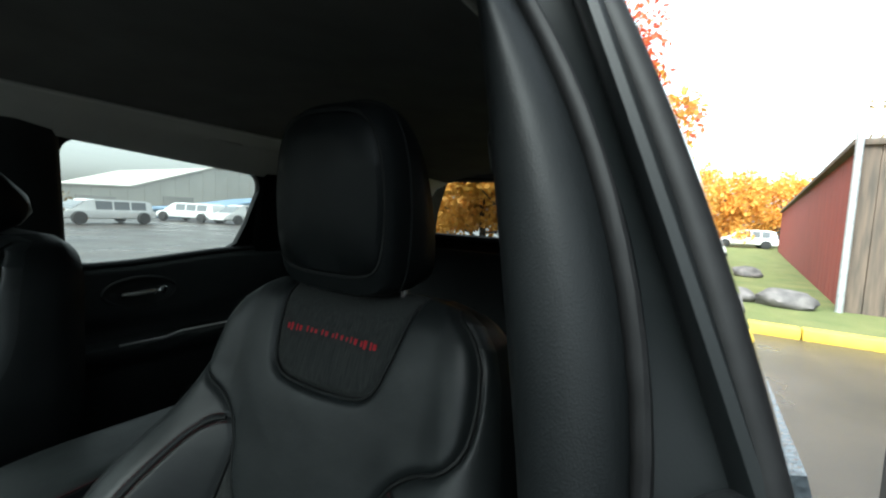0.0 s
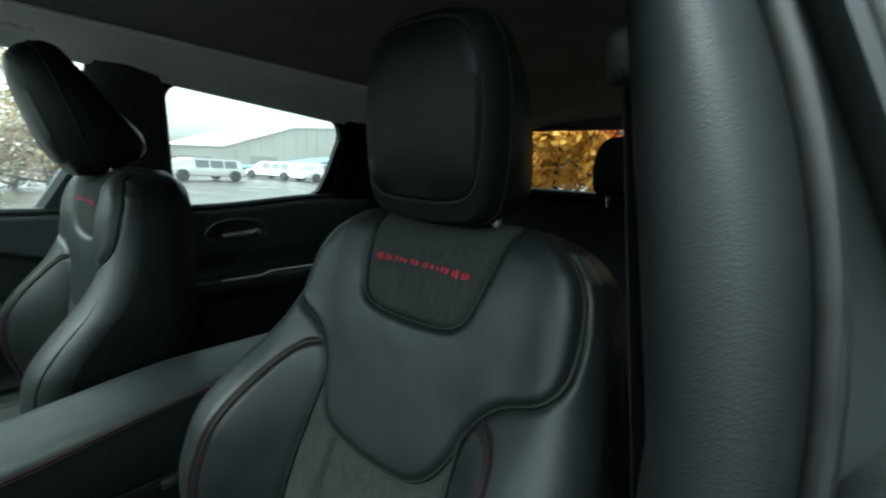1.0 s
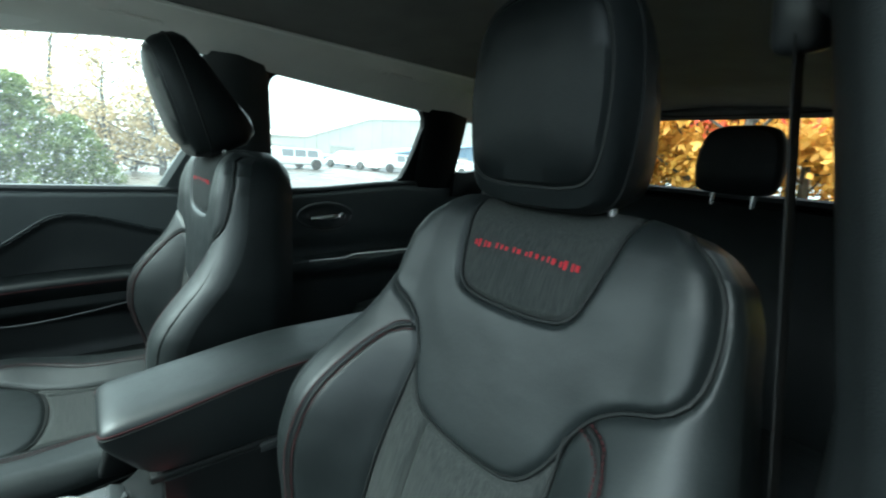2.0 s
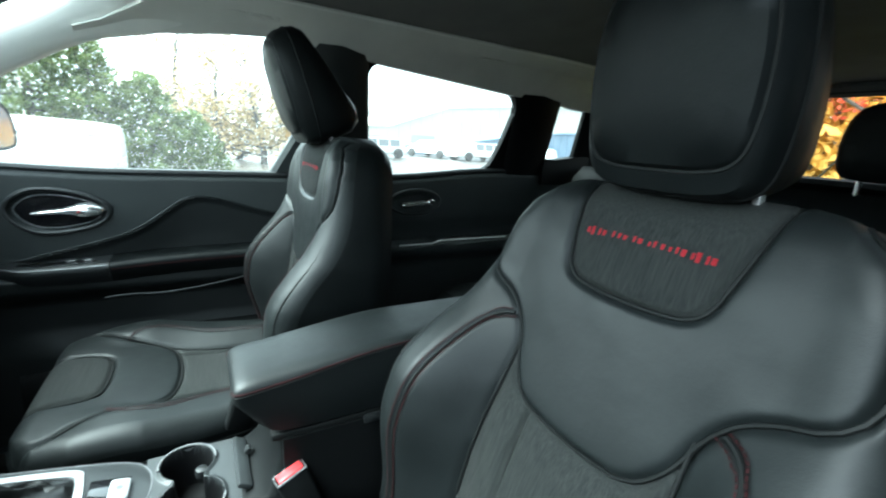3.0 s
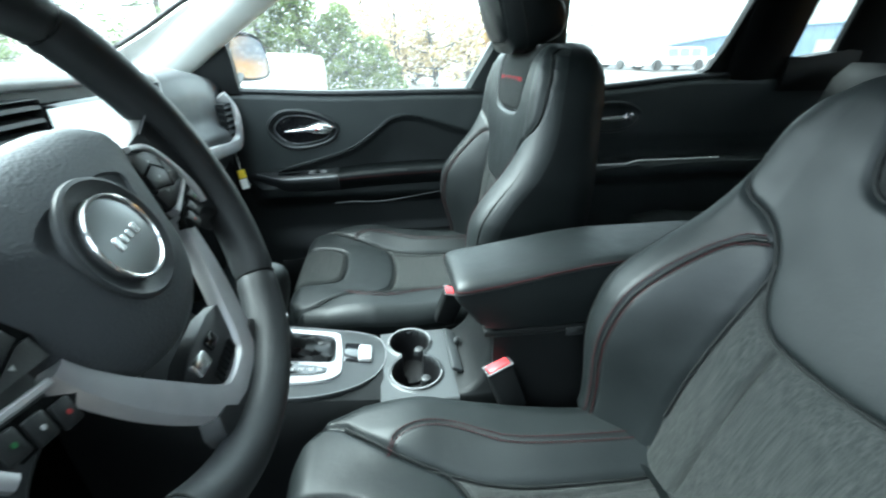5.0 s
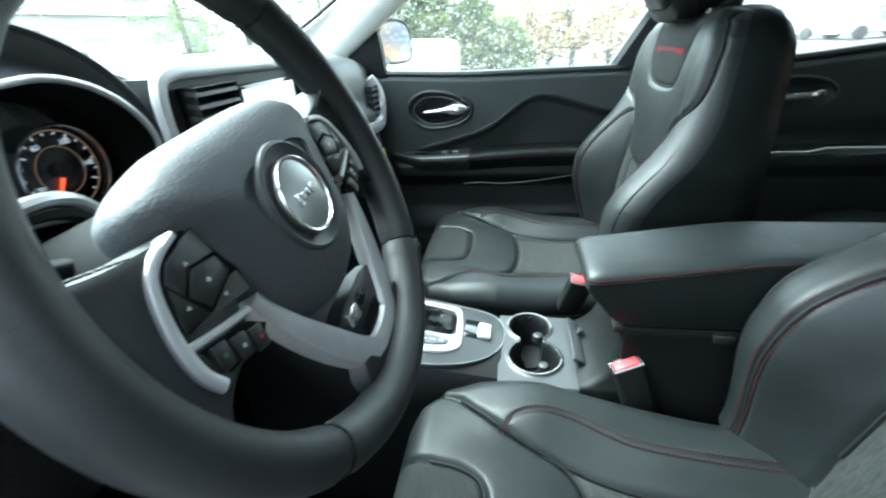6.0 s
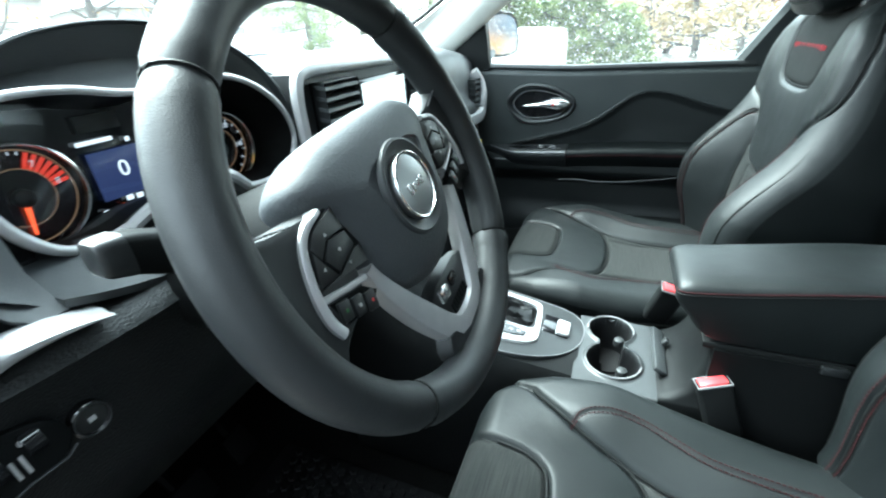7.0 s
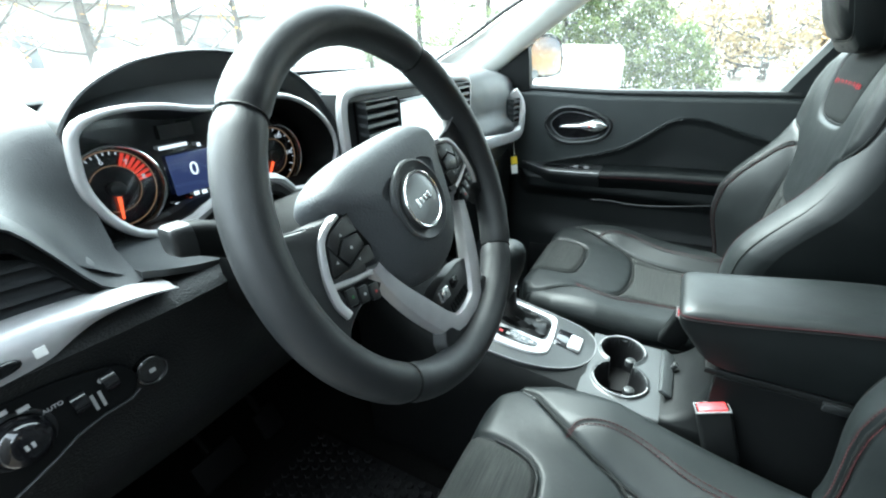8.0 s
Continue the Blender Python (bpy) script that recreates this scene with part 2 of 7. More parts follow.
BARK = material("wet_bark", (0.045, 0.038, 0.032), 0.8)
tone(BARK, noisy(BARK, 6), (0.028, 0.024, 0.020), (0.065, 0.055, 0.046))


def leaf_material(name, a, b):
    m = material(name, a, 0.6, 0, 0.3)
    geo, ramp = node(m, "ShaderNodeNewGeometry"), node(m, "ShaderNodeValToRGB")
    ramp.color_ramp.elements[0].color, ramp.color_ramp.elements[1].color = (*a, 1), (*b, 1)
    m.node_tree.links.new(geo.outputs["Random Per Island"], ramp.inputs[0])
    bs = m.node_tree.nodes["Principled BSDF"]
    m.node_tree.links.new(ramp.outputs[0], bs.inputs["Base Color"])
    trans, mix = node(m, "ShaderNodeBsdfTranslucent"), node(m, "ShaderNodeMixShader")
    mix.inputs[0].default_value = 0.4
    m.node_tree.links.new(ramp.outputs[0], trans.inputs[0])
    m.node_tree.links.new(bs.outputs[0], mix.inputs[1])
    m.node_tree.links.new(trans.outputs[0], mix.inputs[2])
    m.node_tree.links.new(mix.outputs[0], m.node_tree.nodes["Material Output"].inputs[0])
    return m


LEAF_ORANGE = leaf_material("orange_leaves", (0.54, 0.24, 0.04), (0.76, 0.42, 0.09))
LEAF_GOLD = leaf_material("golden_leaves", (0.50, 0.26, 0.05), (0.68, 0.40, 0.10))
LEAF_RED = leaf_material("red_leaves", (0.50, 0.05, 0.03), (0.72, 0.20, 0.08))
LEAF_GREEN = leaf_material("conifer_leaves", (0.045, 0.075, 0.018), (0.15, 0.18, 0.06))
LEAF_DULL = leaf_material("dull_leaves", (0.20, 0.15, 0.08), (0.33, 0.24, 0.13))

# ---- shapes ----


def smoothed(me, angle=40):
    me.polygons.foreach_set("use_smooth", [True] * len(me.polygons))
    me.set_sharp_from_angle(angle=radians(angle))


def part(name, shape, mat, parent=None, label="", at=None, angle=40):
    """Links a bmesh or mesh as one object, under a thing or a part."""
    if isinstance(shape, bmesh.types.BMesh):
        me = bpy.data.meshes.new(name)
        shape.to_mesh(me)
        shape.free()
        smoothed(me, angle)
    else:
        me = shape
    if mat and not me.materials:
        me.materials.append(mat)
    ob = new(name, me)
    if parent:
        ob.parent = parent
    if at is not None:
        ob.matrix_basis = at
    if label:
        ob["label"] = label
    return ob


def thing(name, label, category, group="", kind="", at=None):
    ob = new(name)
    ob.empty_display_size = 0.05
    if at is not None:
        ob.matrix_basis = at
    return tagged(ob, label, category, group, kind)


def mesh_of(name, verts, faces, angle=40):
    me = bpy.data.meshes.new(name)
    me.from_pydata([tuple(map(float, v)) for v in verts], [], [tuple(map(int, f)) for f in faces])
    me.validate()
    smoothed(me, angle)
    return me


def box(x0, x1, y0, y1, z0, z1, r=0.0, seg=2):
    bm = bmesh.new()
    bmesh.ops.create_cube(bm, size=1, matrix=Matrix.Translation(((x0 + x1) / 2, (y0 + y1) / 2, (z0 + z1) / 2)) @ Matrix.Diagonal((x1 - x0, y1 - y0, z1 - z0, 1)))
    if r:
        bmesh.ops.bevel(bm, geom=list(bm.edges), offset=r, segments=seg, affect="EDGES", profile=0.5)
    return bm


def join(*bms):
    out = bmesh.new()
    for b in bms:
        me = bpy.data.meshes.new("tmp")
        b.to_mesh(me)
        b.free()
        out.from_mesh(me)
        bpy.data.meshes.remove(me)
    return out


def moved(bm, m):
    bmesh.ops.transform(bm, matrix=m, verts=bm.verts)
    return bm


def rings(sections, close=True, caps=True, loop=False, last=True):
    """A skin over rings of equally many points."""
    bm = bmesh.new()
    rows = [[bm.verts.new(Vector(p)) for p in ring] for ring in sections]
    n = len(rows[0])
    pairs = list(zip(rows, rows[1:])) + ([(rows[-1], rows[0])] if loop else [])
    for a, b in pairs:
        for i in range(n if close else n - 1):
            j = (i + 1) % n
            bm.faces.new((a[i], a[j], b[j], b[i]))
    if caps and close and not loop:
        bm.faces.new(list(reversed(rows[0])))
        if last:
            bm.faces.new(rows[-1])
    bmesh.ops.recalc_face_normals(bm, faces=bm.faces)
    return bm


def chaikin(pts, rounds=2, closed=True):
    pts = [Vector(p) for p in pts]
    for _ in range(rounds):
        out = []
        n = len(pts)
        for i in range(n if closed else n - 1):
            a, b = pts[i], pts[(i + 1) % n]
            out += [a * 0.75 + b * 0.25, a * 0.25 + b * 0.75]
        pts = out if closed else [pts[0]] + out + [pts[-1]]
    return pts


def tube(pts, r, n=8, closed=False, flat=1.0, up=(0, 0, 1)):
    """A round or flattened rod along points."""
    pts = [Vector(p) for p in pts]
    out, k = [], len(pts)
    for i, p in enumerate(pts):
        a = pts[(i - 1) % k] if closed or i else p
        b = pts[(i + 1) % k] if closed or i < k - 1 else p
        d = (b - a).normalized()
        side = d.cross(Vector(up))
        side = side.normalized() if side.length > 1e-4 else Vector((1, 0, 0))
        top = side.cross(d).normalized()
        rr = r[i] if isinstance(r, (list, tuple)) else r
        out.append([p + side * (rr * math.cos(2 * math.pi * j / n)) + top * (rr * flat * math.sin(2 * math.pi * j / n)) for j in range(n)])
    return rings(out, loop=closed)


def prism(poly, depth, r=0.0, seg=2):
    """A plate: the outline in x and y, from z = 0 up to depth, its upper edge rounded."""
    poly = [Vector((p[0], p[1], 0)) for p in poly]
    c = sum(poly, Vector()) / len(poly)
    size = max((p - c).length for p in poly)
    secs = [[Vector((p.x, p.y, 0)) for p in poly]]
    if r:
        for i in range(seg + 1):
            a = math.pi / 2 * i / seg
            k = 1 - r * (1 - math.cos(a)) / size
            secs.append([Vector((c.x + (p.x - c.x) * k, c.y + (p.y - c.y) * k, depth - r + r * math.sin(a))) for p in poly])
    else:
        secs.append([Vector((p.x, p.y, depth)) for p in poly])
    return rings(secs)


def disc(r, depth, n=32, bevel=0.0):
    return prism([(r * math.cos(2 * math.pi * i / n), r * math.sin(2 * math.pi * i / n)) for i in range(n)], depth, bevel)


def hoop(r, t, n=40, flat=1.0):
    return tube([(r * math.cos(2 * math.pi * i / n), r * math.sin(2 * math.pi * i / n), 0) for i in range(n)], t, 8, True, flat)


def smooth_step(x, a, b):
    t = np.clip((np.asarray(x, float) - a) / (b - a), 0, 1)
    return t * t * (3 - 2 * t)


def inside(poly, x, y):
    """Which of the points lie in the outline."""
    res = np.zeros(x.shape, bool)
    n = len(poly)
    for i in range(n):
        (x0, y0), (x1, y1) = poly[i][:2], poly[(i + 1) % n][:2]
        if y0 != y1:
            res ^= ((y0 > y) != (y1 > y)) & (x < (x1 - x0) * (y - y0) / (y1 - y0) + x0)
    return res


def gap_to(line, x, y):
    """Distance of points from a line of points."""
    best = np.full(x.shape, 9.0)
    for a, b in zip(line, line[1:]):
        ax, ay, bx, by = a[0], a[1], b[0], b[1]
        ll = (bx - ax) ** 2 + (by - ay) ** 2 + 1e-12
        t = np.clip(((x - ax) * (bx - ax) + (y - ay) * (by - ay)) / ll, 0, 1)
        best = np.minimum(best, np.hypot(x - ax - t * (bx - ax), y - ay - t * (by - ay)))
    return best


def panel_meshes(name, grid, kinds):
    """One mesh for each kind of face of a grid of points."""
    nu, nv, _ = grid.shape
    idx = np.arange(nu * nv).reshape(nu, nv)
    quads = np.stack([idx[:-1, :-1], idx[1:, :-1], idx[1:, 1:], idx[:-1, 1:]], -1)
    flat = grid.reshape(-1, 3)
    out = {}
    for k in sorted(set(kinds.ravel().tolist())):
        q = quads[kinds == k]
        used, inv = np.unique(q, return_inverse=True)
        out[k] = mesh_of(name, flat[used], inv.reshape(-1, 4), 70)
    return out


def words(text, size, at, mat, parent, name="lettering", depth=0.0003):
    cu = bpy.data.curves.new(name, "FONT")
    cu.body, cu.size, cu.align_x, cu.align_y, cu.extrude = text, size, "CENTER", "CENTER", depth
    cu.materials.append(mat)
    ob = new(name, cu)
    ob.parent, ob.matrix_basis = parent, at
    return ob


def turn_to(x, y, z, at):
    """A pose whose own axes point along x, y and z."""
    m = Matrix((Vector(x), Vector(y), Vector(z))).transposed().to_4x4()
    return Matrix.Translation(at) @ m

# ---- car body ----


def glass_x(z):
    """How far out the side glass stands at a height."""
    return 0.735 - 0.30 * (z - 1.155)


def sill_z(y):
    return 1.150 + 0.012 * smooth_step(y, 0.6, 0.95) + 0.034 * smooth_step(-y, 0.1, 0.6)


def top_z(y):
    """Upper edge of the side windows."""
    return float(np.interp(y, [-1.8, -1.05, -0.58, -0.05, 0.245, 0.357, 0.525, 0.613, 0.70, 0.767, 0.876, 1.0], [1.38, 1.43, 1.456, 1.49, 1.513, 1.502, 1.474, 1.446, 1.402, 1.362, 1.296, 1.208]))


car = thing("car_body", "interior of a dark compact car with a pale headliner", "car body", kind="structure")


def sheet(fn, nu, nv, thick=0.0):
    grid = np.array([[fn(i / (nu - 1), j / (nv - 1)) for j in range(nv)] for i in range(nu)], float)
    idx = np.arange(nu * nv).reshape(nu, nv)
    quads = np.stack([idx[:-1, :-1], idx[1:, :-1], idx[1:, 1:], idx[:-1, 1:]], -1).reshape(-1, 4)
    bm = bmesh.new()
    vs = [bm.verts.new(p) for p in grid.reshape(-1, 3)]
    for q in quads:
        bm.faces.new([vs[k] for k in q])
    bmesh.ops.recalc_face_normals(bm, faces=bm.faces)
    if thick:
        bmesh.ops.solidify(bm, geom=list(bm.faces), thickness=thick)
    return bm


def roof_z(x, y):
    """Underside of the roof lining."""
    crown = 1.625 - 0.035 * smooth_step(abs(x), 0.25, 0.62) - 0.02 * smooth_step(abs(x), 0.0, 0.5)
    return float(crown - 0.045 * smooth_step(-y, 0.6, 1.9) - 0.05 * smooth_step(y, 0.3, 0.75))


def roof_lining(u, v):
    y = -1.72 + 2.36 * v
    x = -0.53 + 1.06 * u
    return (x, y, roof_z(x, y))


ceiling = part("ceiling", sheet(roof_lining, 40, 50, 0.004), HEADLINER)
tagged(ceiling, "grey cloth car headliner, darker than the roof rails", "headliner", kind="structure")


def side_rail(side, fore):
    """The padded rail between the lining and the side windows."""
    secs = []
    for k in range(48):
        y = fore - (1.7 + fore) * k / 47
        zt, zr = top_z(y), roof_z(0.53, y)
        xi = glass_x(zt) - 0.012
        w = 1.0 - 0.72 * float(smooth_step(y, 0.38, 0.62))
        pts = [(0.505, zr - 0.004), (0.530, zr - 0.022), (0.575, zr - 0.036), (xi - 0.015, zt + 0.012), (xi, zt - 0.006), (xi + 0.03, zt - 0.004), (xi + 0.05, zt + 0.05), (0.56, zr + 0.03)]
        secs.append([(side * (xi + (x - xi) * w), y, zt + (z - zt) * w) for x, z in pts])
    return rings(secs)


for side, fore in ((1, 0.64), (-1, -0.08)):
    part("roof_rail", side_rail(side, fore), RAIL_CLOTH, car, "pale grey padded roof rail")
    part("rail_bead", tube([(side * 0.512, 0.58 - 2.2 * k / 30, roof_z(0.51, 0.58 - 2.2 * k / 30) - 0.006) for k in range(31 )], 0.006, 8), PALE_TRIM, car)

# outer skin of the roof, floor and ends, so that light enters by the windows alone
part("roof_skin", sheet(lambda u, v: (-0.60 + 1.2 * u, -1.85 + 2.55 * v, roof_z(-0.60 + 1.2 * u, -1.85 + 2.55 * v) + 0.055), 20, 30, 0.004), PAINT, car, "dark painted car roof")
part("floor_pan", box(-0.74, 0.74, -1.9, 1.5, 0.34, 0.40, 0.01), CARPET, car, "black carpeted car floor")
part("firewall", box(-0.76, 0.76, 1.42, 1.46, 0.34, 1.22, 0.005), TRIM_BLACK, car, "black firewall")
part("tailgate", box(-0.72, 0.72, -1.96, -1.88, 0.34, 1.22, 0.02), TRIM_BLACK, car, "black tailgate trim")
part("front_bonnet", sheet(lambda u, v: (-0.8 + 1.6 * u, 1.5 + 1.05 * v, 1.17 - 0.13 * v * v - 0.05 * (2 * u - 1) ** 2), 14, 14, 0.01), PAINT, car, "wet dark bonnet")
part("nose", box(-0.82, 0.82, 2.3, 2.56, 0.3, 1.0, 0.08, 3), PAINT, car)

# windscreen with its black band, and the rear window


def screen(u, v):
    x = (-0.635 + 1.27 * u) * (1.0 - 0.10 * v)
    bow = 0.09 * (1 - (2 * u - 1) ** 2)
    return (x, 1.30 + bow - 0.69 * v, 1.172 + 0.388 * v + 0.01 * (1 - (2 * u - 1) ** 2))


windscreen = part("windscreen", sheet(screen, 24, 16), GLASS_SCREEN)
tagged(windscreen, "rain-wet curved car windscreen", "windscreen", kind="structure")
part("shade_band", sheet(lambda u, v: tuple(Vector(screen(u, (0.20 - 0.05 * u) * v)) + Vector((0, -0.004, -0.004))), 24, 6, 0.003), GLOSS, windscreen, "black ceramic band along the lower edge")
part("roof_header", sheet(lambda u, v: ((-0.58 + 1.16 * u), 0.54 + 0.08 * v, 1.585 - 0.01 * v - 0.02 * (2 * u - 1) ** 2), 12, 4, 0.02), RAIL_CLOTH, car, "pale header trim above the windscreen")


def back_glass(u, v):
    x = (-0.69 + 1.38 * u) * (1 - 0.10 * v)
    return (x, -1.86 + 0.20 * v - 0.03 * (1 - (2 * u - 1) ** 2), 1.205 + 0.365 * v)


rear_window = part("rear_window", sheet(back_glass, 16, 8), GLASS_REAR)
tagged(rear_window, "tailgate window with autumn leaves behind", "window", kind="structure")
ring = [back_glass(u, 0) for u in np.linspace(0, 1, 12)] + [back_glass(1, v) for v in np.linspace(0.1, 0.9, 6)] + [back_glass(u, 1) for u in np.linspace(1, 0, 12)] + [back_glass(0, v) for v in np.linspace(0.9, 0.1, 6)]
part("window_frame", tube(ring, 0.03, 8, True), TRIM_BLACK, rear_window, "black window surround")
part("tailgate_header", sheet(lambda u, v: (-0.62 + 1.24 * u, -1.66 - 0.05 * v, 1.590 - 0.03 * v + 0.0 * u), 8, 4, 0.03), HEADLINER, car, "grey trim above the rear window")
for side in (1, -1):
    part("rear_pillar", rings([[(side * a, b, z) for a, b in ((0.74 - w, -1.02), (0.76 - w, -1.02), (0.76 - w, -1.9), (0.71 - w * 0.5, -1.9), (0.71 - w * 0.5, -1.80), (0.70 - w, -1.5))] for z, w in ((0.4, 0.0), (1.2, 0.02), (1.36, 0.06), (1.50, 0.12), (1.58, 0.15))]), TRIM_BLACK, car, "black rear pillar trim")

# passenger-side front pillar, pale


def pillar_low(y):
    return float(np.interp(y, [0.4, 0.613, 0.659, 0.767, 0.855, 0.932, 1.04, 1.12, 1.3], [1.500, 1.446, 1.424, 1.362, 1.308, 1.256, 1.178, 1.12, 1.09]))


def pillar_high(y):
    return float(np.interp(y, [0.40, 0.60, 0.755, 0.82, 0.89, 0.97, 1.07, 1.18, 1.30], [1.62, 1.575, 1.494, 1.445, 1.403, 1.364, 1.305, 1.250, 1.19]))


def front_pillar(side):
    secs = []
    for k in range(22):
        y = 1.24 - 0.80 * k / 21
        zl, zu = pillar_low(y), pillar_high(y)
        xl, dz = glass_x(zl) - 0.008, zu - zl
        line = chaikin([(xl + 0.030, y, zl + 0.002), (xl, y, zl - 0.004), (xl - 0.022, y, zl + dz * 0.10), (xl - 0.046, y, zl + dz * 0.36), (xl - 0.052, y, zl + dz * 0.62), (xl - 0.038, y, zl + dz * 0.86), (0.655, y, zu), (0.70, y, zu + 0.004)], 2, False)
        out = [tuple(p) for p in line] + [(xl + 0.07, y, zl + dz * 0.6)]
        secs.append([(side * a, b, c) for a, b, c in out])
    return rings(secs)


pillar_right = part("front_pillar", front_pillar(1), PALE_TRIM)
tagged(pillar_right, "pale grey windscreen pillar trim", "pillar trim", kind="structure")
pillar_left = part("front_pillar", front_pillar(-1), PALE_TRIM)
tagged(pillar_left, "pale grey windscreen pillar trim by the open doorway", "pillar trim", kind="structure")

part("glass_seal", tube([(0.648, y, pillar_high(y) + 0.003) for y in np.linspace(1.24, 0.60, 24)], 0.0055, 8), RUBBER, pillar_right, "black rubber along the glass")

# ---- passenger side doors ----


def door_skin(name, y0, y1, shape, mat, parent, label, n=60, m=60, back=0.05):
    """Inner face of a door below its sill: shape(y, z) gives how far it stands in from 0.735."""
    grid = np.zeros((n, m, 3))
    for i, y in enumerate(np.linspace(y0, y1, n)):
        zs = float(sill_z(y))
        for j, f in enumerate(np.linspace(0, 1, m)):
            z = 0.42 + (zs - 0.42) * f
            grid[i, j] = (shape(y, z), y, z)
    idx = np.arange(n * m).reshape(n, m)
    quads = np.stack([idx[:-1, :-1], idx[1:, :-1], idx[1:, 1:], idx[:-1, 1:]], -1).reshape(-1, 4)
    return part(name, mesh_of(name, grid.reshape(-1, 3), quads, 50), mat, parent, label)


CREASE_F = [(0.90, 0.905), (0.80, 0.935), (0.667, 0.968), (0.60, 0.99), (0.556, 1.015), (0.51, 1.05), (0.475, 1.078), (0.436, 1.088), (0.38, 1.08), (0.274, 1.045), (0.2, 1.03)]
cy, cz = [p[0] for p in CREASE_F][::-1], [p[1] for p in CREASE_F][::-1]


def front_door_x(y, z):
    zs = float(sill_z(y))
    x = 0.708 + 0.022 * smooth_step(z, zs - 0.02, zs)
    crease = float(np.interp(y, cy, cz))
    below = 0.5 * float(smooth_step(crease - z, 0.0, 0.025)) + 0.5 * float(smooth_step(crease - z, 0.0, 0.12))
    x += 0.026 * below
    # arm rest shelf
    x -= 0.055 * float(smooth_step(z, 0.80, 0.86) * (1 - smooth_step(z, 0.885, 0.905))) * float(smooth_step(y, 0.18, 0.3) * (1 - smooth_step(y, 0.86, 0.92)))
    # map pocket and lower swelling
    x -= 0.03 * float(smooth_step(0.74 - z, 0.0, 0.08)) * float(1 - smooth_step(y, 0.75, 0.95))
    # hollow round the handle
    e = math.hypot((y - 0.733) / 0.105, (z - 1.048) / 0.052)
    x += 0.030 * float(1 - smooth_step(e, 0.55, 0.95))
    return x


door_f = thing("passenger_door", "black front passenger door trim with chrome handle and arm rest", "car door")
door_skin("panel", 0.10, 1.02, front_door_x, DOOR_SKIN, door_f, "soft black door panel with sweeping crease", 110, 110)


def on_door(pts, lift=0.004):
    return [(front_door_x(y, z) - lift, y, z) for y, z in pts]


BEZ = [(0.836, 1.057), (0.806, 1.092), (0.770, 1.106), (0.703, 1.099), (0.644, 1.074), (0.630, 1.050), (0.648, 1.018), (0.702, 1.000), (0.772, 0.994), (0.812, 1.018)]
bez = [(p.x, p.y) for p in chaikin([(y, z, 0) for y, z in BEZ], 2)]
part("handle_surround", tube([(0.704, y, z) for y, z in bez], 0.0060, 8, True, up=(1, 0, 0)), TRIM_SMOOTH, door_f, "raised black handle surround")
inner = [(0.733 + (y - 0.733) * 0.84, 1.046 + (z - 1.047) * 0.76) for y, z in bez]
part("handle_cup", rings([[(0.710, y, z) for y, z in inner], [(0.728, 0.733 + (y - 0.733) * 0.9, 1.046 + (z - 1.046) * 0.85) for y, z in inner]]), GLOSS, door_f, "dark handle recess")
part("cup_edge", tube([(0.709, y, z) for y, z in inner], 0.0016, 6, True, up=(1, 0, 0)), DULL_EDGE, door_f, "thin bright edge round the recess")
grip = [Vector(p) for p in ((0.706, 0.784, 1.0435), (0.700, 0.770, 1.045), (0.697, 0.745, 1.0475), (0.696, 0.722, 1.0495), (0.6955, 0.708, 1.0505), (0.695, 0.692, 1.051), (0.695, 0.678, 1.051), (0.697, 0.664, 1.0515), (0.700, 0.652, 1.052), (0.706, 0.643, 1.052))]
lever = part("handle", tube(grip, [0.0030, 0.0042, 0.0048, 0.0062, 0.0100, 0.0150, 0.0165, 0.0155, 0.0115, 0.0050], 14), CHROME, door_f, "chrome pull handle with bulbous end")
part("lock_pull", moved(box(-0.014, 0.014, -0.007, 0.007, 0, 0.010, 0.003), pose(0.724, 0.676, 1.024, 0, -90, 90)), TRIM_SMOOTH, door_f, "small lock pull under the handle")
part("lock_mark", moved(disc(0.0035, 0.002, 14), pose(0.6795, 0.690, 1.052, 0, -90, 0)), RED_PRINT, door_f)
part("crease_line", tube(on_door([(p.x, p.y) for p in chaikin([(y, z, 0) for y, z in CREASE_F], 2, False)], -0.0025), 0.0035, 6), DOOR_SKIN, door_f)


def arm_z(y):
    """Top of the door's arm rest."""
    return float(np.interp(y, [0.16, 0.32, 0.475, 0.573, 0.64, 0.70, 0.785, 0.85, 0.90], [0.937, 0.936, 0.933, 0.928, 0.923, 0.920, 0.918, 0.922, 0.926]))


def arm_section(y):
    """Shelf, rounded nose and the hollow below it."""
    zt, k = arm_z(y), 0.050 * float(smooth_step(y, 0.80, 0.90))
    return [(x + k, y, zt + d) for x, d in ((0.725, 0.006), (0.690, 0.003), (0.664, 0.001), (0.655, -0.003), (0.651, -0.010), (0.653, -0.020), (0.662, -0.036), (0.680, -0.060), (0.700, -0.080), (0.725, -0.085))]


part("switch_shelf", rings([arm_section(y) for y in np.linspace(0.642, 0.905, 16)]), TRIM_SMOOTH, door_f, "smooth black shelf with window switches", angle=60)
part("arm_rest", rings([arm_section(y) for y in np.linspace(0.16, 0.640, 20)]), LEATHER_SIDE, door_f, "padded arm rest with red seam", angle=60)
part("switch_panel", moved(prism(chaikin([(-0.085, -0.012), (0.085, -0.010), (0.085, 0.010), (-0.085, 0.012)], 1), 0.006, 0.002), turn_to((0, -1, 0), (1, 0, 0), (0, 0, 1), (0.684, 0.735, 0.918))), GLOSS, door_f, "gloss black window switch panel")
for dy in (0.0, 0.034):
    part("switch", box(0.676, 0.692, 0.676 + dy, 0.694 + dy, 0.923, 0.930, 0.003), DULL_EDGE, door_f, "small grey window switch")
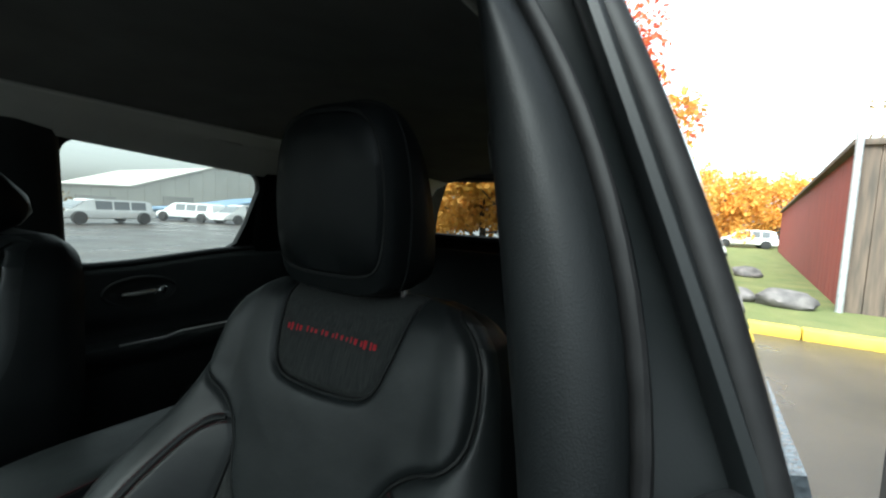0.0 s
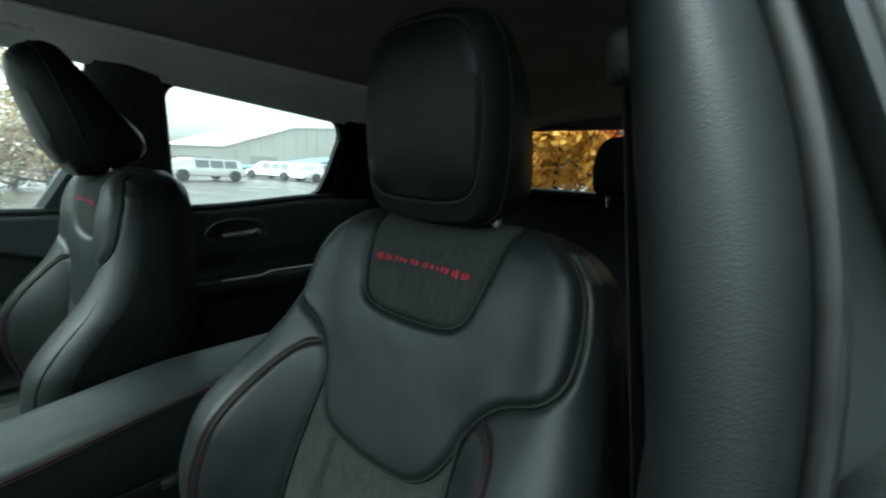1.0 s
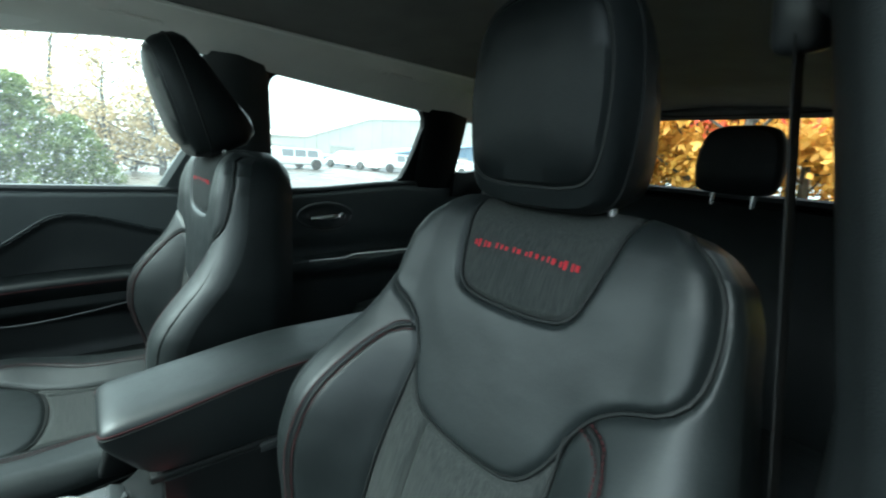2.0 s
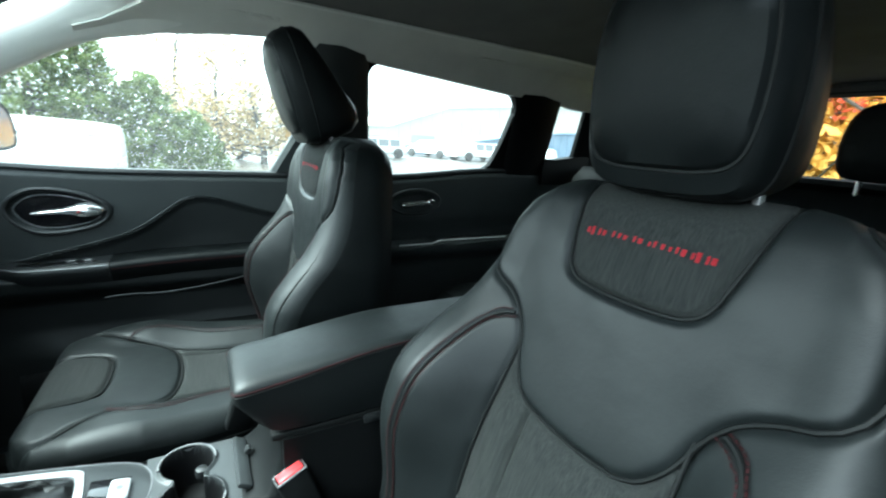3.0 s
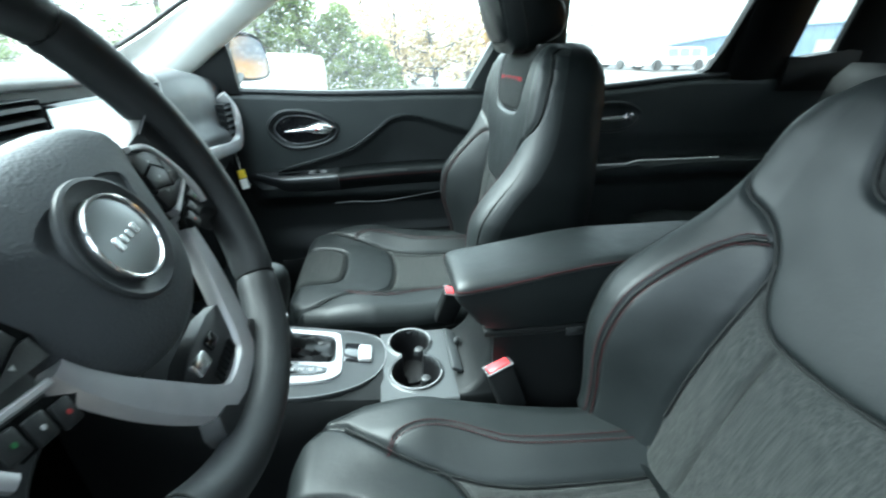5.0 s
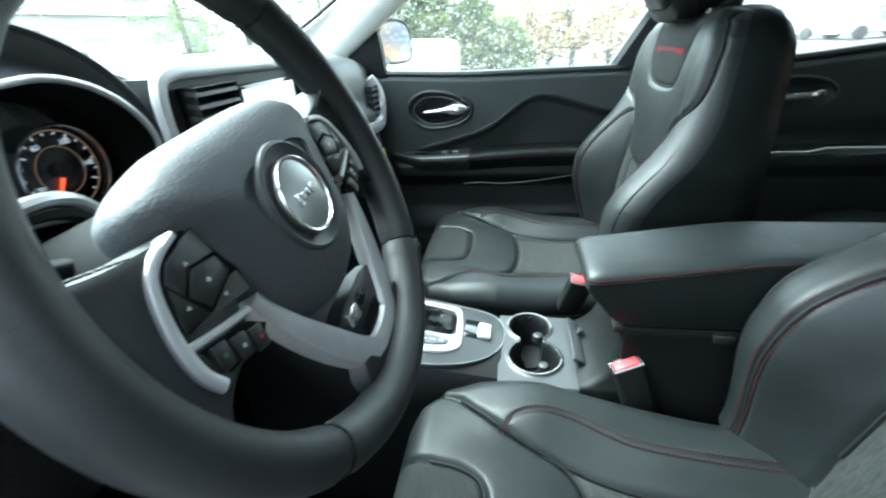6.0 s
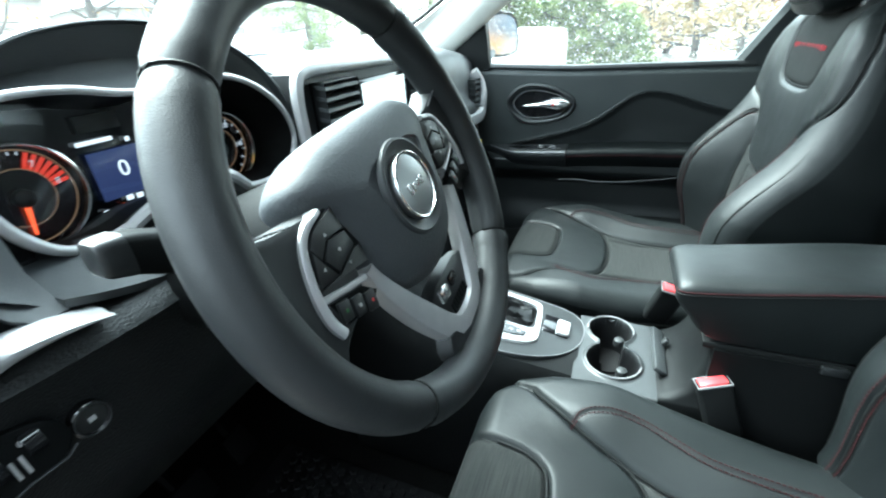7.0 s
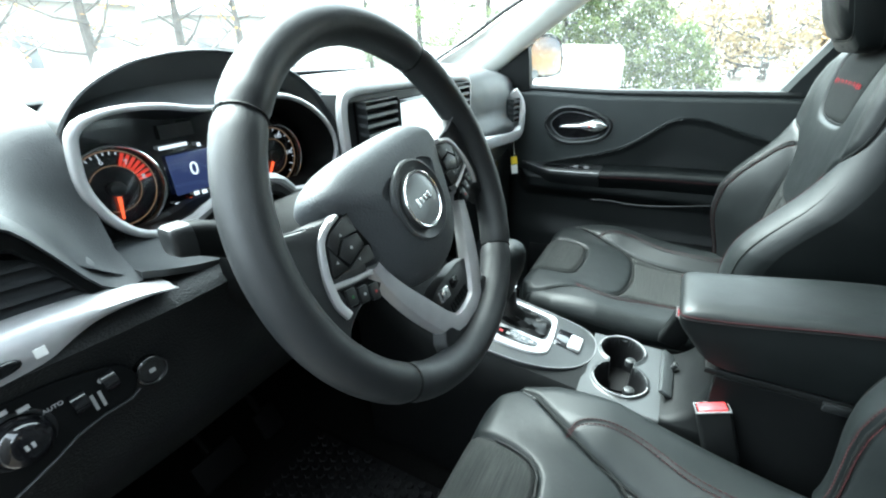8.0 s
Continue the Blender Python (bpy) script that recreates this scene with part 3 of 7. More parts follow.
# light caught by the shelf's edge, put in as a paler tube
part("shelf_edge_light", tube([(0.6525 + 0.05 * float(smooth_step(y, 0.80, 0.90)), y, arm_z(y) - 0.004) for y in np.linspace(0.885, 0.645, 16)], 0.0022, 6), DULL_EDGE, door_f, "thin pale tube for the shelf's lit edge")
part("arm_rest_seam", tube([(0.6515, y, arm_z(y) - 0.016) for y in np.linspace(0.17, 0.638, 20)], 0.0010, 5), RED_THREAD, door_f, "red seam")


def shaded_lower_x(y, z):
    """Sheet under the crease, its shade put into the colour; above it the sheet dips behind the panel."""
    over = z - (float(np.interp(y, cy, cz)) - 0.004)
    return front_door_x(y, z) - 0.003 + 0.02 * float(smooth_step(over, 0.0, 0.004))


door_skin("shaded_lower_door", 0.10, 1.02, shaded_lower_x, DOOR_SHADED, door_f, "grained sheet under the crease, darkened for its shade", 110, 170)
part("pocket_edge", tube(chaikin([(0.665, 0.66, 0.830), (0.660, 0.60, 0.836), (0.657, 0.545, 0.830), (0.652, 0.437, 0.841), (0.652, 0.327, 0.860), (0.655, 0.18, 0.880)], 2, False), 0.0018, 6), TRIM_SMOOTH, door_f, "thin smooth edge")
part("lower_pocket", rings([[(0.66 - 0.03 * a + 0.075 * float(smooth_step(y, 0.55, 0.86)), y, 0.45 + (0.27 - 0.10 * float(smooth_step(y, 0.50, 0.86))) * b) for a, b in ((0, 0), (1.0, 0.05), (1.4, 0.5), (1.2, 0.9), (0.8, 1.0), (-1.0, 1.0), (-1.0, 0))] for y in np.linspace(0.18, 0.86, 18)]), TRIM_BLACK, door_f, "moulded door pocket")


def window_run(name, y0, y1, mat, label, parent=None):
    """A pane between the sill and the upper edge, with a rubber run round it."""
    ys = np.linspace(y0, y1, 24)
    pane = sheet(lambda u, v: (lambda y: (lambda z: (glass_x(z) + 0.012, y, z))(float(sill_z(y)) - 0.01 + (max(top_z(y), float(sill_z(y)) + 0.01) + 0.01 - float(sill_z(y)) + 0.01) * v))(y0 + (y1 - y0) * u), 24, 10)
    ob = part(name, pane, mat)
    tagged(ob, label, "car window", kind="structure")
    return ob


window_f = window_run("window_1", 0.20, 0.98, GLASS, "front passenger window beaded with rain")
window_run("window_2", -0.66, 0.02, GLASS_DARK, "rear passenger window, clear")
window_run("window_3", -1.10, -0.78, GLASS_DARK, "small rear quarter window")

# frames round the panes
def upper_frame(y0, y1, mat, name, label, w=0.020):
    ys = np.linspace(y0, y1, 30)
    return part(name, tube([(glass_x(top_z(y)) - 0.004, y, top_z(y) + 0.008) for y in ys], w, 8, flat=0.7), mat, car, label)


upper_frame(0.20, 0.99, TRIM_SMOOTH, "door_frame", "black upper door frame", 0.012)
upper_frame(-1.1, 0.2, TRIM_BLACK, "door_frame", "black upper door frame", 0.012)


def post(pts_low, pts_high, x_in, thick, name, label, mat=TRIM_BLACK, side=1, bend=0.45):
    """A pillar between sill and roof: fore and aft edges (y) below and above."""
    secs = []
    for f in np.linspace(0, 1, 10):
        z = 1.10 + 0.44 * f
        a = float(np.interp(f, [0, 0.45, 1], [pts_low[0], pts_low[0] + (pts_high[0] - pts_low[0]) * bend, pts_high[0]]))
        b = pts_low[1] + (pts_high[1] - pts_low[1]) * f
        x = glass_x(z) + 0.015
        i = x - x_in
        secs.append([(side * p, q, z) for p, q in ((x, a), (i + 0.012, a), (i, a - 0.015), (i - 0.004, (a + b) / 2), (i, b + 0.015), (i + 0.012, b), (x, b))])
    return part(name, rings(secs), mat, car, label)


post((0.274, -0.07), (0.135, -0.015), 0.035, 0.02, "centre_pillar", "dark grained pillar between the doors", DOOR_SKIN, bend=0.78)
post((-0.625, -0.825), (-0.585, -0.80), 0.035, 0.02, "rear_door_pillar", "black pillar behind the rear door")
post((-0.985, -1.3), (-0.945, -1.3), 0.03, 0.02, "quarter_pillar", "black rear quarter trim")
# rounded corners of the rear panes
part("corner", rings([[(glass_x(z) - 0.004, y, z) for y, z in ((-0.50, 1.19 - 0.02), (-0.64, 1.17), (-0.64, 1.47), (-0.60, 1.40), (-0.575, 1.27), (-0.55, 1.20))], [(glass_x(z) + 0.02, y, z) for y, z in ((-0.50, 1.17), (-0.64, 1.17), (-0.64, 1.47), (-0.60, 1.40), (-0.575, 1.27), (-0.55, 1.20))]]), TRIM_BLACK, car)



def window_corner(c, a, b):
    """Rubber that rounds a pane's corner c between two points of its edges."""
    arc = [((1 - t) ** 2 * a[0] + 2 * t * (1 - t) * c[0] + t * t * b[0], (1 - t) ** 2 * a[1] + 2 * t * (1 - t) * c[1] + t * t * b[1]) for t in np.linspace(0, 1, 9)]
    outline = [c] + arc
    part("window_corner", rings([[(glass_x(z) + d, y, z) for y, z in outline] for d in (-0.006, 0.020)]), TRIM_BLACK, car, "rounded rubber corner of the pane")


def pillar_line(z, low, high):
    return low + (high - low) * (z - 1.10) / 0.44


for y0, low, high, step in ((-0.028, -0.07, -0.015, -0.065), (-0.590, -0.625, -0.585, 0.060)):
    zt = top_z(y0) + 0.004
    window_corner((pillar_line(zt, low, high) - 0.1 * step, zt), (y0 + step, top_z(y0 + step)), (pillar_line(zt - 0.07, low, high), zt - 0.07))
zb = float(sill_z(-0.06)) + 0.004
window_corner((-0.058, zb - 0.006), (-0.112, zb), (pillar_line(zb + 0.05, -0.07, -0.015), zb + 0.05))
part("quarter_sill", rings([[(x, y, z) for y, z in ((-0.80, 1.13), (-0.80, 1.235), (-0.86, 1.232), (-1.0, 1.25), (-1.06, 1.30), (-1.06, 1.13))] for x in (0.690, 0.745)]), TRIM_BLACK, car, "black trim under the quarter window")
# sills
part("window_sill", tube([(0.722, y, float(sill_z(y)) - 0.004) for y in np.linspace(0.99, 0.20, 20)], 0.010, 8), TRIM_SMOOTH, door_f, "black sill seal")
part("mirror_corner", rings([[(x, y, z) for y, z in ((1.06, 1.15), (0.890, 1.150), (0.897, 1.24), (0.905, 1.292), (0.925, 1.285), (1.045, 1.19))] for x in (0.706, 0.735)]), TRIM_BLACK, door_f, "black corner trim behind the mirror")


def rear_door_x(y, z):
    x = 0.708 + 0.02 * float(smooth_step(z, sill_z(y) - 0.02, sill_z(y)))
    x += 0.02 * float(smooth_step(1.0 - z, 0, 0.06))
    x -= 0.05 * float(smooth_step(z, 0.82, 0.88) * (1 - smooth_step(z, 0.905, 0.92)))
    e = math.hypot((y + 0.235) / 0.10, (z - 1.06) / 0.045)
    return x + 0.025 * float(1 - smooth_step(e, 0.55, 0.95))


door_r = thing("rear_passenger_door", "black rear passenger door trim in shade", "car door")
door_skin("panel", -1.0, 0.10, rear_door_x, DOOR_SKIN, door_r, "black door panel", 90, 70)
part("handle", tube(chaikin([(0.712, -0.29, 1.058), (0.698, -0.26, 1.058), (0.698, -0.21, 1.054), (0.710, -0.185, 1.052)], 2, False), 0.0095, 8), CHROME, door_r, "chrome pull handle")
part("lock_pull", moved(disc(0.013, 0.014, 18, 0.003), pose(0.715, -0.295, 1.060, 0, -90, 0)), CHROME, door_r)
part("handle_surround", tube([(0.705, -0.235 + 0.10 * math.cos(a), 1.06 + 0.045 * math.sin(a)) for a in np.linspace(0, 2 * math.pi, 36, endpoint=False)], 0.005, 8, True, up=(1, 0, 0)), TRIM_SMOOTH, door_r)
part("trim_line", tube([(0.664, y, 0.915 + 0.01 * (y < -0.3)) for y in np.linspace(-0.16, -0.62, 12)], 0.003, 6), SILVER, door_r, "thin silver line")
part("window_sill", tube([(0.722, y, float(sill_z(y)) - 0.004) for y in np.linspace(0.05, -0.66, 20)], 0.010, 8), TRIM_SMOOTH, door_r, "black sill seal")

# outside skin of the passenger side
part("outer_side", sheet(lambda u, v: (0.76 + 0.12 * math.sin(math.pi * min(1, v * 1.15)) , -1.95 + 4.4 * u, 1.15 - 0.85 * v), 20, 12, 0.01), PAINT, car, "dark painted car side")

# door mirror
mirror = thing("door_mirror", "black wet door mirror reflecting orange foliage", "car mirror")
mir = chaikin([(-0.10, -0.055), (0.09, -0.06), (0.105, -0.02), (0.09, 0.06), (0.02, 0.085), (-0.08, 0.08), (-0.11, 0.03)], 2)
MP = turn_to(Vector((0.93, -0.36, 0)).normalized(), (0, 0, 1), Vector((-0.36, -0.93, 0)).normalized(), (0.945, 0.915, 1.230))
part("housing", moved(rings([[(p.x * k, p.y * k, z) for p in mir] for k, z in ((0.6, -0.11), (0.85, -0.08), (1.0, -0.03), (1.04, 0.0), (1.0, 0.006), (0.93, 0.004))]), MP), TRIM_BLACK, mirror, "black mirror shell")
part("mirror_glass", moved(prism([(p.x * 0.87, p.y * 0.87) for p in mir], 0.006), MP @ pose(0, 0, 0.002)), MIRROR, mirror, "mirror glass")
part("stalk", tube([(0.75, 0.96, 1.16), (0.82, 0.96, 1.16), (0.9, 0.95, 1.19)], 0.03, 8, flat=0.7), TRIM_SMOOTH, mirror, "black mirror arm")


# rain on the passenger window
def drops(count, seed, ylo, yhi, zlo, zhi):
    rnd = random.Random(seed)
    verts, faces = [], []
    for _ in range(count):
        y = rnd.uniform(ylo, yhi)
        zs, zt = float(sill_z(y)), top_z(y)
        z = zs + (zt - zs) * (rnd.random() ** 1.3)
        r = rnd.choice((0.0007, 0.0009, 0.0012, 0.0015, 0.002))
        sy, sz = r * rnd.uniform(0.8, 1.2), r * rnd.uniform(0.9, 1.7)
        k = len(verts)
        x = glass_x(z) + 0.0125
        n = 7
        for h, s in ((0.0, 1.0), (0.55, 0.8), (0.85, 0.45)):
            verts += [(x + r * 0.6 * h, y + sy * s * math.cos(2 * math.pi * i / n), z + sz * s * math.sin(2 * math.pi * i / n)) for i in range(n)]
        verts.append((x + r * 0.6, y, z))
        for b in range(2):
            faces += [(k + b * n + i, k + b * n + (i + 1) % n, k + (b + 1) * n + (i + 1) % n, k + (b + 1) * n + i) for i in range(n)]
        faces += [(k + 2 * n + i, k + 2 * n + (i + 1) % n, k + 3 * n) for i in range(n)]
    return mesh_of("rain_drops", verts, faces, 80)


tagged(part("rain_drops", drops(2000, 4, 0.22, 0.93, 0, 0), DROP, window_f, "rain drops on the glass"), kind="stuff")

# ---- driver side: centre pillar beside the open door ----


def pillar_x(z, at, lean, bend):
    """How far out an edge of the pillar runs at a height; below the sill it drops straight."""
    u = max(z - 1.33, -0.18)
    return at + lean * u + bend * u * u + 0.04 * min(0.0, z - 1.15)


def pillar_edges(z):
    """Inner edge, fold, metal ridge and outer rubber of the driver's centre pillar at a height."""
    u = max(z - 1.33, -0.25)
    return (pillar_x(z, -0.618, 0.237, 0.04), 0.125 - 0.18 * u), (pillar_x(z, -0.689, 0.325, 0.871), 0.104 - 0.20 * u), (pillar_x(z, -0.728, 0.40, 0.05), 0.078 - 0.20 * u), (pillar_x(z, -0.751, 0.369, 0.30), 0.070 - 0.25 * u)


near_pillar = thing("driver_pillar", "dark grained centre pillar trim beside the open driver's doorway", "pillar trim", kind="structure")
trim_rows, metal_rows, bead, rubber, frame_rows = [], [], [], [], []
for z in np.linspace(0.42, 1.60, 40):
    (xi, yi), (xf, yf), (xb, yb), (xk, yk) = pillar_edges(z)
    mix = lambda k, d: (xi + (xf - xi) * k, yi + (yf - yi) * k + d, z)
    row = chaikin([(xi + 0.030, -0.15, z), (xi + 0.012, yi - 0.05, z), (xi + 0.001, yi - 0.026, z), mix(0.12, -0.008), mix(0.36, 0.006), mix(0.66, 0.013), mix(0.90, 0.008), (xf, yf, z), (xf - 0.003, yf - 0.014, z)], 2, False)
    trim_rows.append([tuple(p) for p in row] + [(xf - 0.003, -0.15, z)])
    bead.append((xf - 0.0085, yf - 0.010, z))
    deep = 0.045 - 0.025 * float(smooth_step(1.32 - z, 0, 0.14))
    metal_rows.append([(xf - 0.004, -0.15, z), (xf - 0.006, yf - deep - 0.008, z), (xf - 0.012, yf - deep, z), (xb + 0.014, yb - deep * 0.8, z), (xb + 0.007, yb - 0.006, z), (xb + 0.001, yb, z), (xb - 0.006, yb - 0.002, z), (xb - 0.010, yb - 0.012, z), (xb - 0.010, -0.15, z)])
    rubber.append((xk + 0.0085, yk - 0.012, z))
    frame_rows.append([(xk + 0.002, yk - 0.022, z), (xk - 0.004, yk - 0.026, z), (xk - 0.007, yk - 0.06, z), (xk - 0.002, yk - 0.16, z), (xk + 0.012, yk - 0.16, z)])
part("trim", rings(trim_rows), PILLAR, near_pillar, "grained dark grey pillar trim")
part("door_seal", tube(bead, 0.0062, 10, flat=1.2), RUBBER, near_pillar, "black rubber door seal")
part("pillar_metal", rings(metal_rows), PILLAR_METAL, near_pillar, "dark painted pillar metal")
part("outer_seal", tube(rubber, 0.0120, 10), RUBBER, near_pillar, "black outer seal")
cap = [[(-0.792 + r * math.cos(t), 0.105 + 0.75 * r * math.sin(t), z - 0.014) for t in np.linspace(0, 2 * math.pi, 40, endpoint=False)] for r, z in ((0.012, 1.2075), (0.028, 1.204), (0.045, 1.194), (0.058, 1.178), (0.067, 1.158), (0.0715, 1.132), (0.073, 1.09), (0.072, 1.02), (0.066, 0.97), (0.045, 0.95))]
part("latch_cover", rings(cap), WET_BLACK, near_pillar, "wet rounded black cover with rain beads")

# outer side of the rear door behind it, wet
rear_side = thing("rear_door_outside", "wet dark rear door and window frame seen past the pillar", "car door")


def outer_rear(u, v):
    z = 1.16 - 0.80 * v
    return (-0.80 - 0.085 * math.sin(math.pi * min(1.0, 0.1 + v * 0.9)) - 0.03 * u, -0.02 - 1.9 * u, z)


def rear_pane(u, v):
    z = 1.15 + 0.23 * v
    return (pillar_edges(z)[3][0] + 0.03 + 0.05 * min(1.0, 3 * u), -0.05 - 1.2 * u, z)


part("door_skin", sheet(outer_rear, 24, 20, 0.012), PAINT, rear_side, "wet dark paint with rain beads")
part("window_frame", sheet(rear_pane, 12, 10, 0.012), CAR_GLASS, rear_side, "dark rear door window")
part("frame_cover", rings(frame_rows[22:]), PAINT, rear_side, "wet dark frame cover with rain beads")

# the driver's door, swung open, and the sill under the doorway
open_door = thing("driver_door", "driver's door standing wide open", "car door")
OD = pose(-0.85, 1.14, 0, 0, 0, -155)
part("panel", moved(box(0.0, 1.05, -0.03, 0.09, 0.36, 1.15, 0.03, 3), OD), DOOR_SKIN, open_door, "black door panel")
part("window_frame", moved(tube([(0.05, 0, 1.14), (0.55, 0, 1.5), (0.98, 0.0, 1.52), (1.03, 0, 1.14)], 0.025, 8, up=(0, 1, 0)), OD), TRIM_BLACK, open_door, "black window frame")
part("door_sill", box(-0.80, -0.66, 0.02, 1.2, 0.30, 0.47, 0.02), TRIM_BLACK, car, "black door sill")
part("kick_panel", box(-0.78, -0.70, 0.98, 1.44, 0.36, 1.10, 0.02), TRIM_BLACK, car, "black kick panel")

# an added, unseen slab keeps side light off the driver's seat and pillar
west_blocker = part("light_blocker_west", box(-1.75, -1.60, -2.4, 0.55, 0.0, 2.9, 0.02), BLOCKER_GREY)
tagged(west_blocker, "unseen dark grey slab added to hold light off the doorway", "wall", kind="structure")

# seat belt on the driver's side
belt = thing("seat_belt", "black seat belt hanging from the pillar loop", "seat belt")
part("webbing", rings([[(x - 0.15 * (1.395 - z), y, z) for x, y in ((-0.560, -0.026), (-0.557, -0.072), (-0.559, -0.072), (-0.562, -0.026))] for z in np.linspace(0.55, 1.40, 16)]), WEBBING, belt, "black webbing")
part("belt_loop", moved(box(-0.022, 0.022, -0.018, 0.018, -0.028, 0.028, 0.012, 3), pose(-0.562, -0.045, 1.412, 0, 15, 70)), TRIM_SMOOTH, belt, "black plastic belt loop")
part("loop_cover", moved(disc(0.024, 0.02, 24, 0.008), pose(-0.575, -0.045, 1.425, 0, 90, 20)), TRIM_SMOOTH, belt)

# ---- seats ----
SEAT_LEATHER, SEAT_LABEL, SEAT_BIB, SEAT_INSERT = 0, 1, 2, 3


def mirrored(half):
    """An outline from its right half, listed from the top down."""
    return [(x, y) for x, y in half] + [(-x, y) for x, y in reversed(half) if x > 1e-6]


def rounded(poly, rounds=2):
    return [(p.x, p.y) for p in chaikin([(x, y, 0) for x, y in poly], rounds)]


B_LABEL = rounded(mirrored([(0.112, 0.60), (0.110, 0.53), (0.098, 0.47), (0.085, 0.424), (0.045, 0.413)]))
B_BIB = rounded(mirrored([(0.112, 0.60), (0.15, 0.545), (0.20, 0.505), (0.214, 0.45), (0.210, 0.388), (0.150, 0.365), (0.122, 0.330), (0.108, 0.285), (0.080, 0.250), (0.03, 0.243)]))
B_INSERT = rounded(mirrored([(0.116, 0.335), (0.117, 0.29), (0.120, 0.22), (0.122, 0.12), (0.122, -0.05)]), 1)
B_STITCH = chaikin([(0.138, 0.342, 0), (0.156, 0.336, 0), (0.175, 0.308, 0), (0.186, 0.23, 0), (0.188, 0.12, 0), (0.186, 0.0, 0)], 2, False)


def back_half(h):
    """Half width of the backrest at a height along it."""
    return np.interp(h, [0, 0.1, 0.22, 0.30, 0.36, 0.42, 0.47, 0.505, 0.53, 0.545, 0.552], [0.246, 0.257, 0.264, 0.260, 0.246, 0.231, 0.222, 0.208, 0.185, 0.155, 0.12])


def back_face(s, h, w):
    """How far the padded face stands forward."""
    a = np.abs(s)
    lift = (0.062 + 0.034 * smooth_step(h, 0.0, 0.16)) * smooth_step(a, 0.110, 0.200) * (1 - smooth_step(h, 0.19, 0.41))
    lift = lift + 0.012 * smooth_step(a, 0.15, 0.21) * smooth_step(h, 0.3, 0.4)
    belly = 0.012 * np.exp(-(((h - 0.16) / 0.12) ** 2)) - 0.010 * smooth_step(h, 0.45, 0.56)
    edge = np.minimum(w - a, 0.556 - h)
    r = 0.050
    k = np.clip(1 - edge / r, 0, 1)
    return lift + belly - r * (1 - np.sqrt(np.clip(1 - k * k, 0, 1)))


def outline_runs(poly, closed=True):
    return list(poly) + [poly[0]] if closed else list(poly)


def seat_back():
    nu, nv = 190, 200
    u = np.sin(np.linspace(-1, 1, nu) * math.pi / 2 * 0.86) / math.sin(math.pi / 2 * 0.86)
    h = np.concatenate([np.linspace(0, 0.50, 165), np.linspace(0.50, 0.552, 36)[1:]])
    uu, hh = np.meshgrid(u, h, indexing="ij")
    ww = back_half(hh)
    ss = uu * ww
    f = back_face(ss, hh, ww)
    d = np.minimum.reduce([gap_to(outline_runs(B_LABEL), ss, hh), gap_to(outline_runs(B_BIB), ss, hh)])
    side = np.minimum(gap_to([(x, y) for x, y in B_INSERT if x > 0.05], ss, hh), gap_to([(x, y) for x, y in B_INSERT if x < -0.05][::-1], ss, hh))
    in_bib = inside(B_BIB, ss, hh)
    side = np.where(in_bib, 9.0, side)
    st = gap_to([(p.x, p.y) for p in B_STITCH], np.abs(ss), hh)
    puff = 0.004 * (1 - np.exp(-np.minimum(d, side) / 0.02))
    f = f + puff - 0.007 * np.exp(-((d / 0.0045) ** 2)) - 0.006 * np.exp(-((side / 0.004) ** 2)) - 0.005 * np.exp(-((st / 0.0036) ** 2))
    in_lab = inside(B_LABEL, ss, hh)
    f = f + np.where(in_lab, 0.0, 0.003 * np.where(in_bib, 1, 0))
    grid = np.stack([ss, f, hh], -1)
    cs = (ss[:-1, :-1] + ss[1:, 1:]) / 2
    ch = (hh[:-1, :-1] + hh[1:, 1:]) / 2
    kinds = np.zeros(cs.shape, int)
    kinds[inside(B_INSERT, cs, ch)] = SEAT_INSERT
    kinds[inside(B_BIB, cs, ch)] = SEAT_BIB
    kinds[inside(B_LABEL, cs, ch)] = SEAT_LABEL
    return panel_meshes("panel", grid, kinds), grid


def surface_line(pts, face, lift):
    return [(p[0], face(p[0], p[1]) + lift, p[1]) for p in pts]


def face_at(s, h):
    w = float(back_half(h))
    return float(back_face(np.array(s), np.array(h), w)) + 0.004


def stitches(line, gap, size, off):
    """A row of small slanting stitches along a line of points."""
    verts, faces = [], []
    pts = [Vector(p) for p in line]
    run, nxt = 0.0, 0.0
    for a, b in zip(pts, pts[1:]):
        d = (b - a)
        ln = d.length
        if ln < 1e-6:
            continue
        d /= ln
        while nxt <= run + ln:
            p = a + d * (nxt - run)
            t = d * size
            k = len(verts)
            n = Vector((0, 0, 1)) if off[1] == 0 else Vector((0, 1, 0))
            w = d.cross(n).normalized() * size * 0.22
            up = n * size * 0.25
            q = p + Vector(off)
            verts += [q - t * 0.5 - w, q - t * 0.5 + w, q + t * 0.5 + w, q + t * 0.5 - w, q + up - t * 0.3, q + up + t * 0.3]
            faces += [(k, k + 1, k + 4), (k + 1, k + 2, k + 5, k + 4), (k + 2, k + 3, k + 5), (k + 3, k, k + 4, k + 5)]
            nxt += gap
        run += ln
    return mesh_of("stitching", verts, faces)


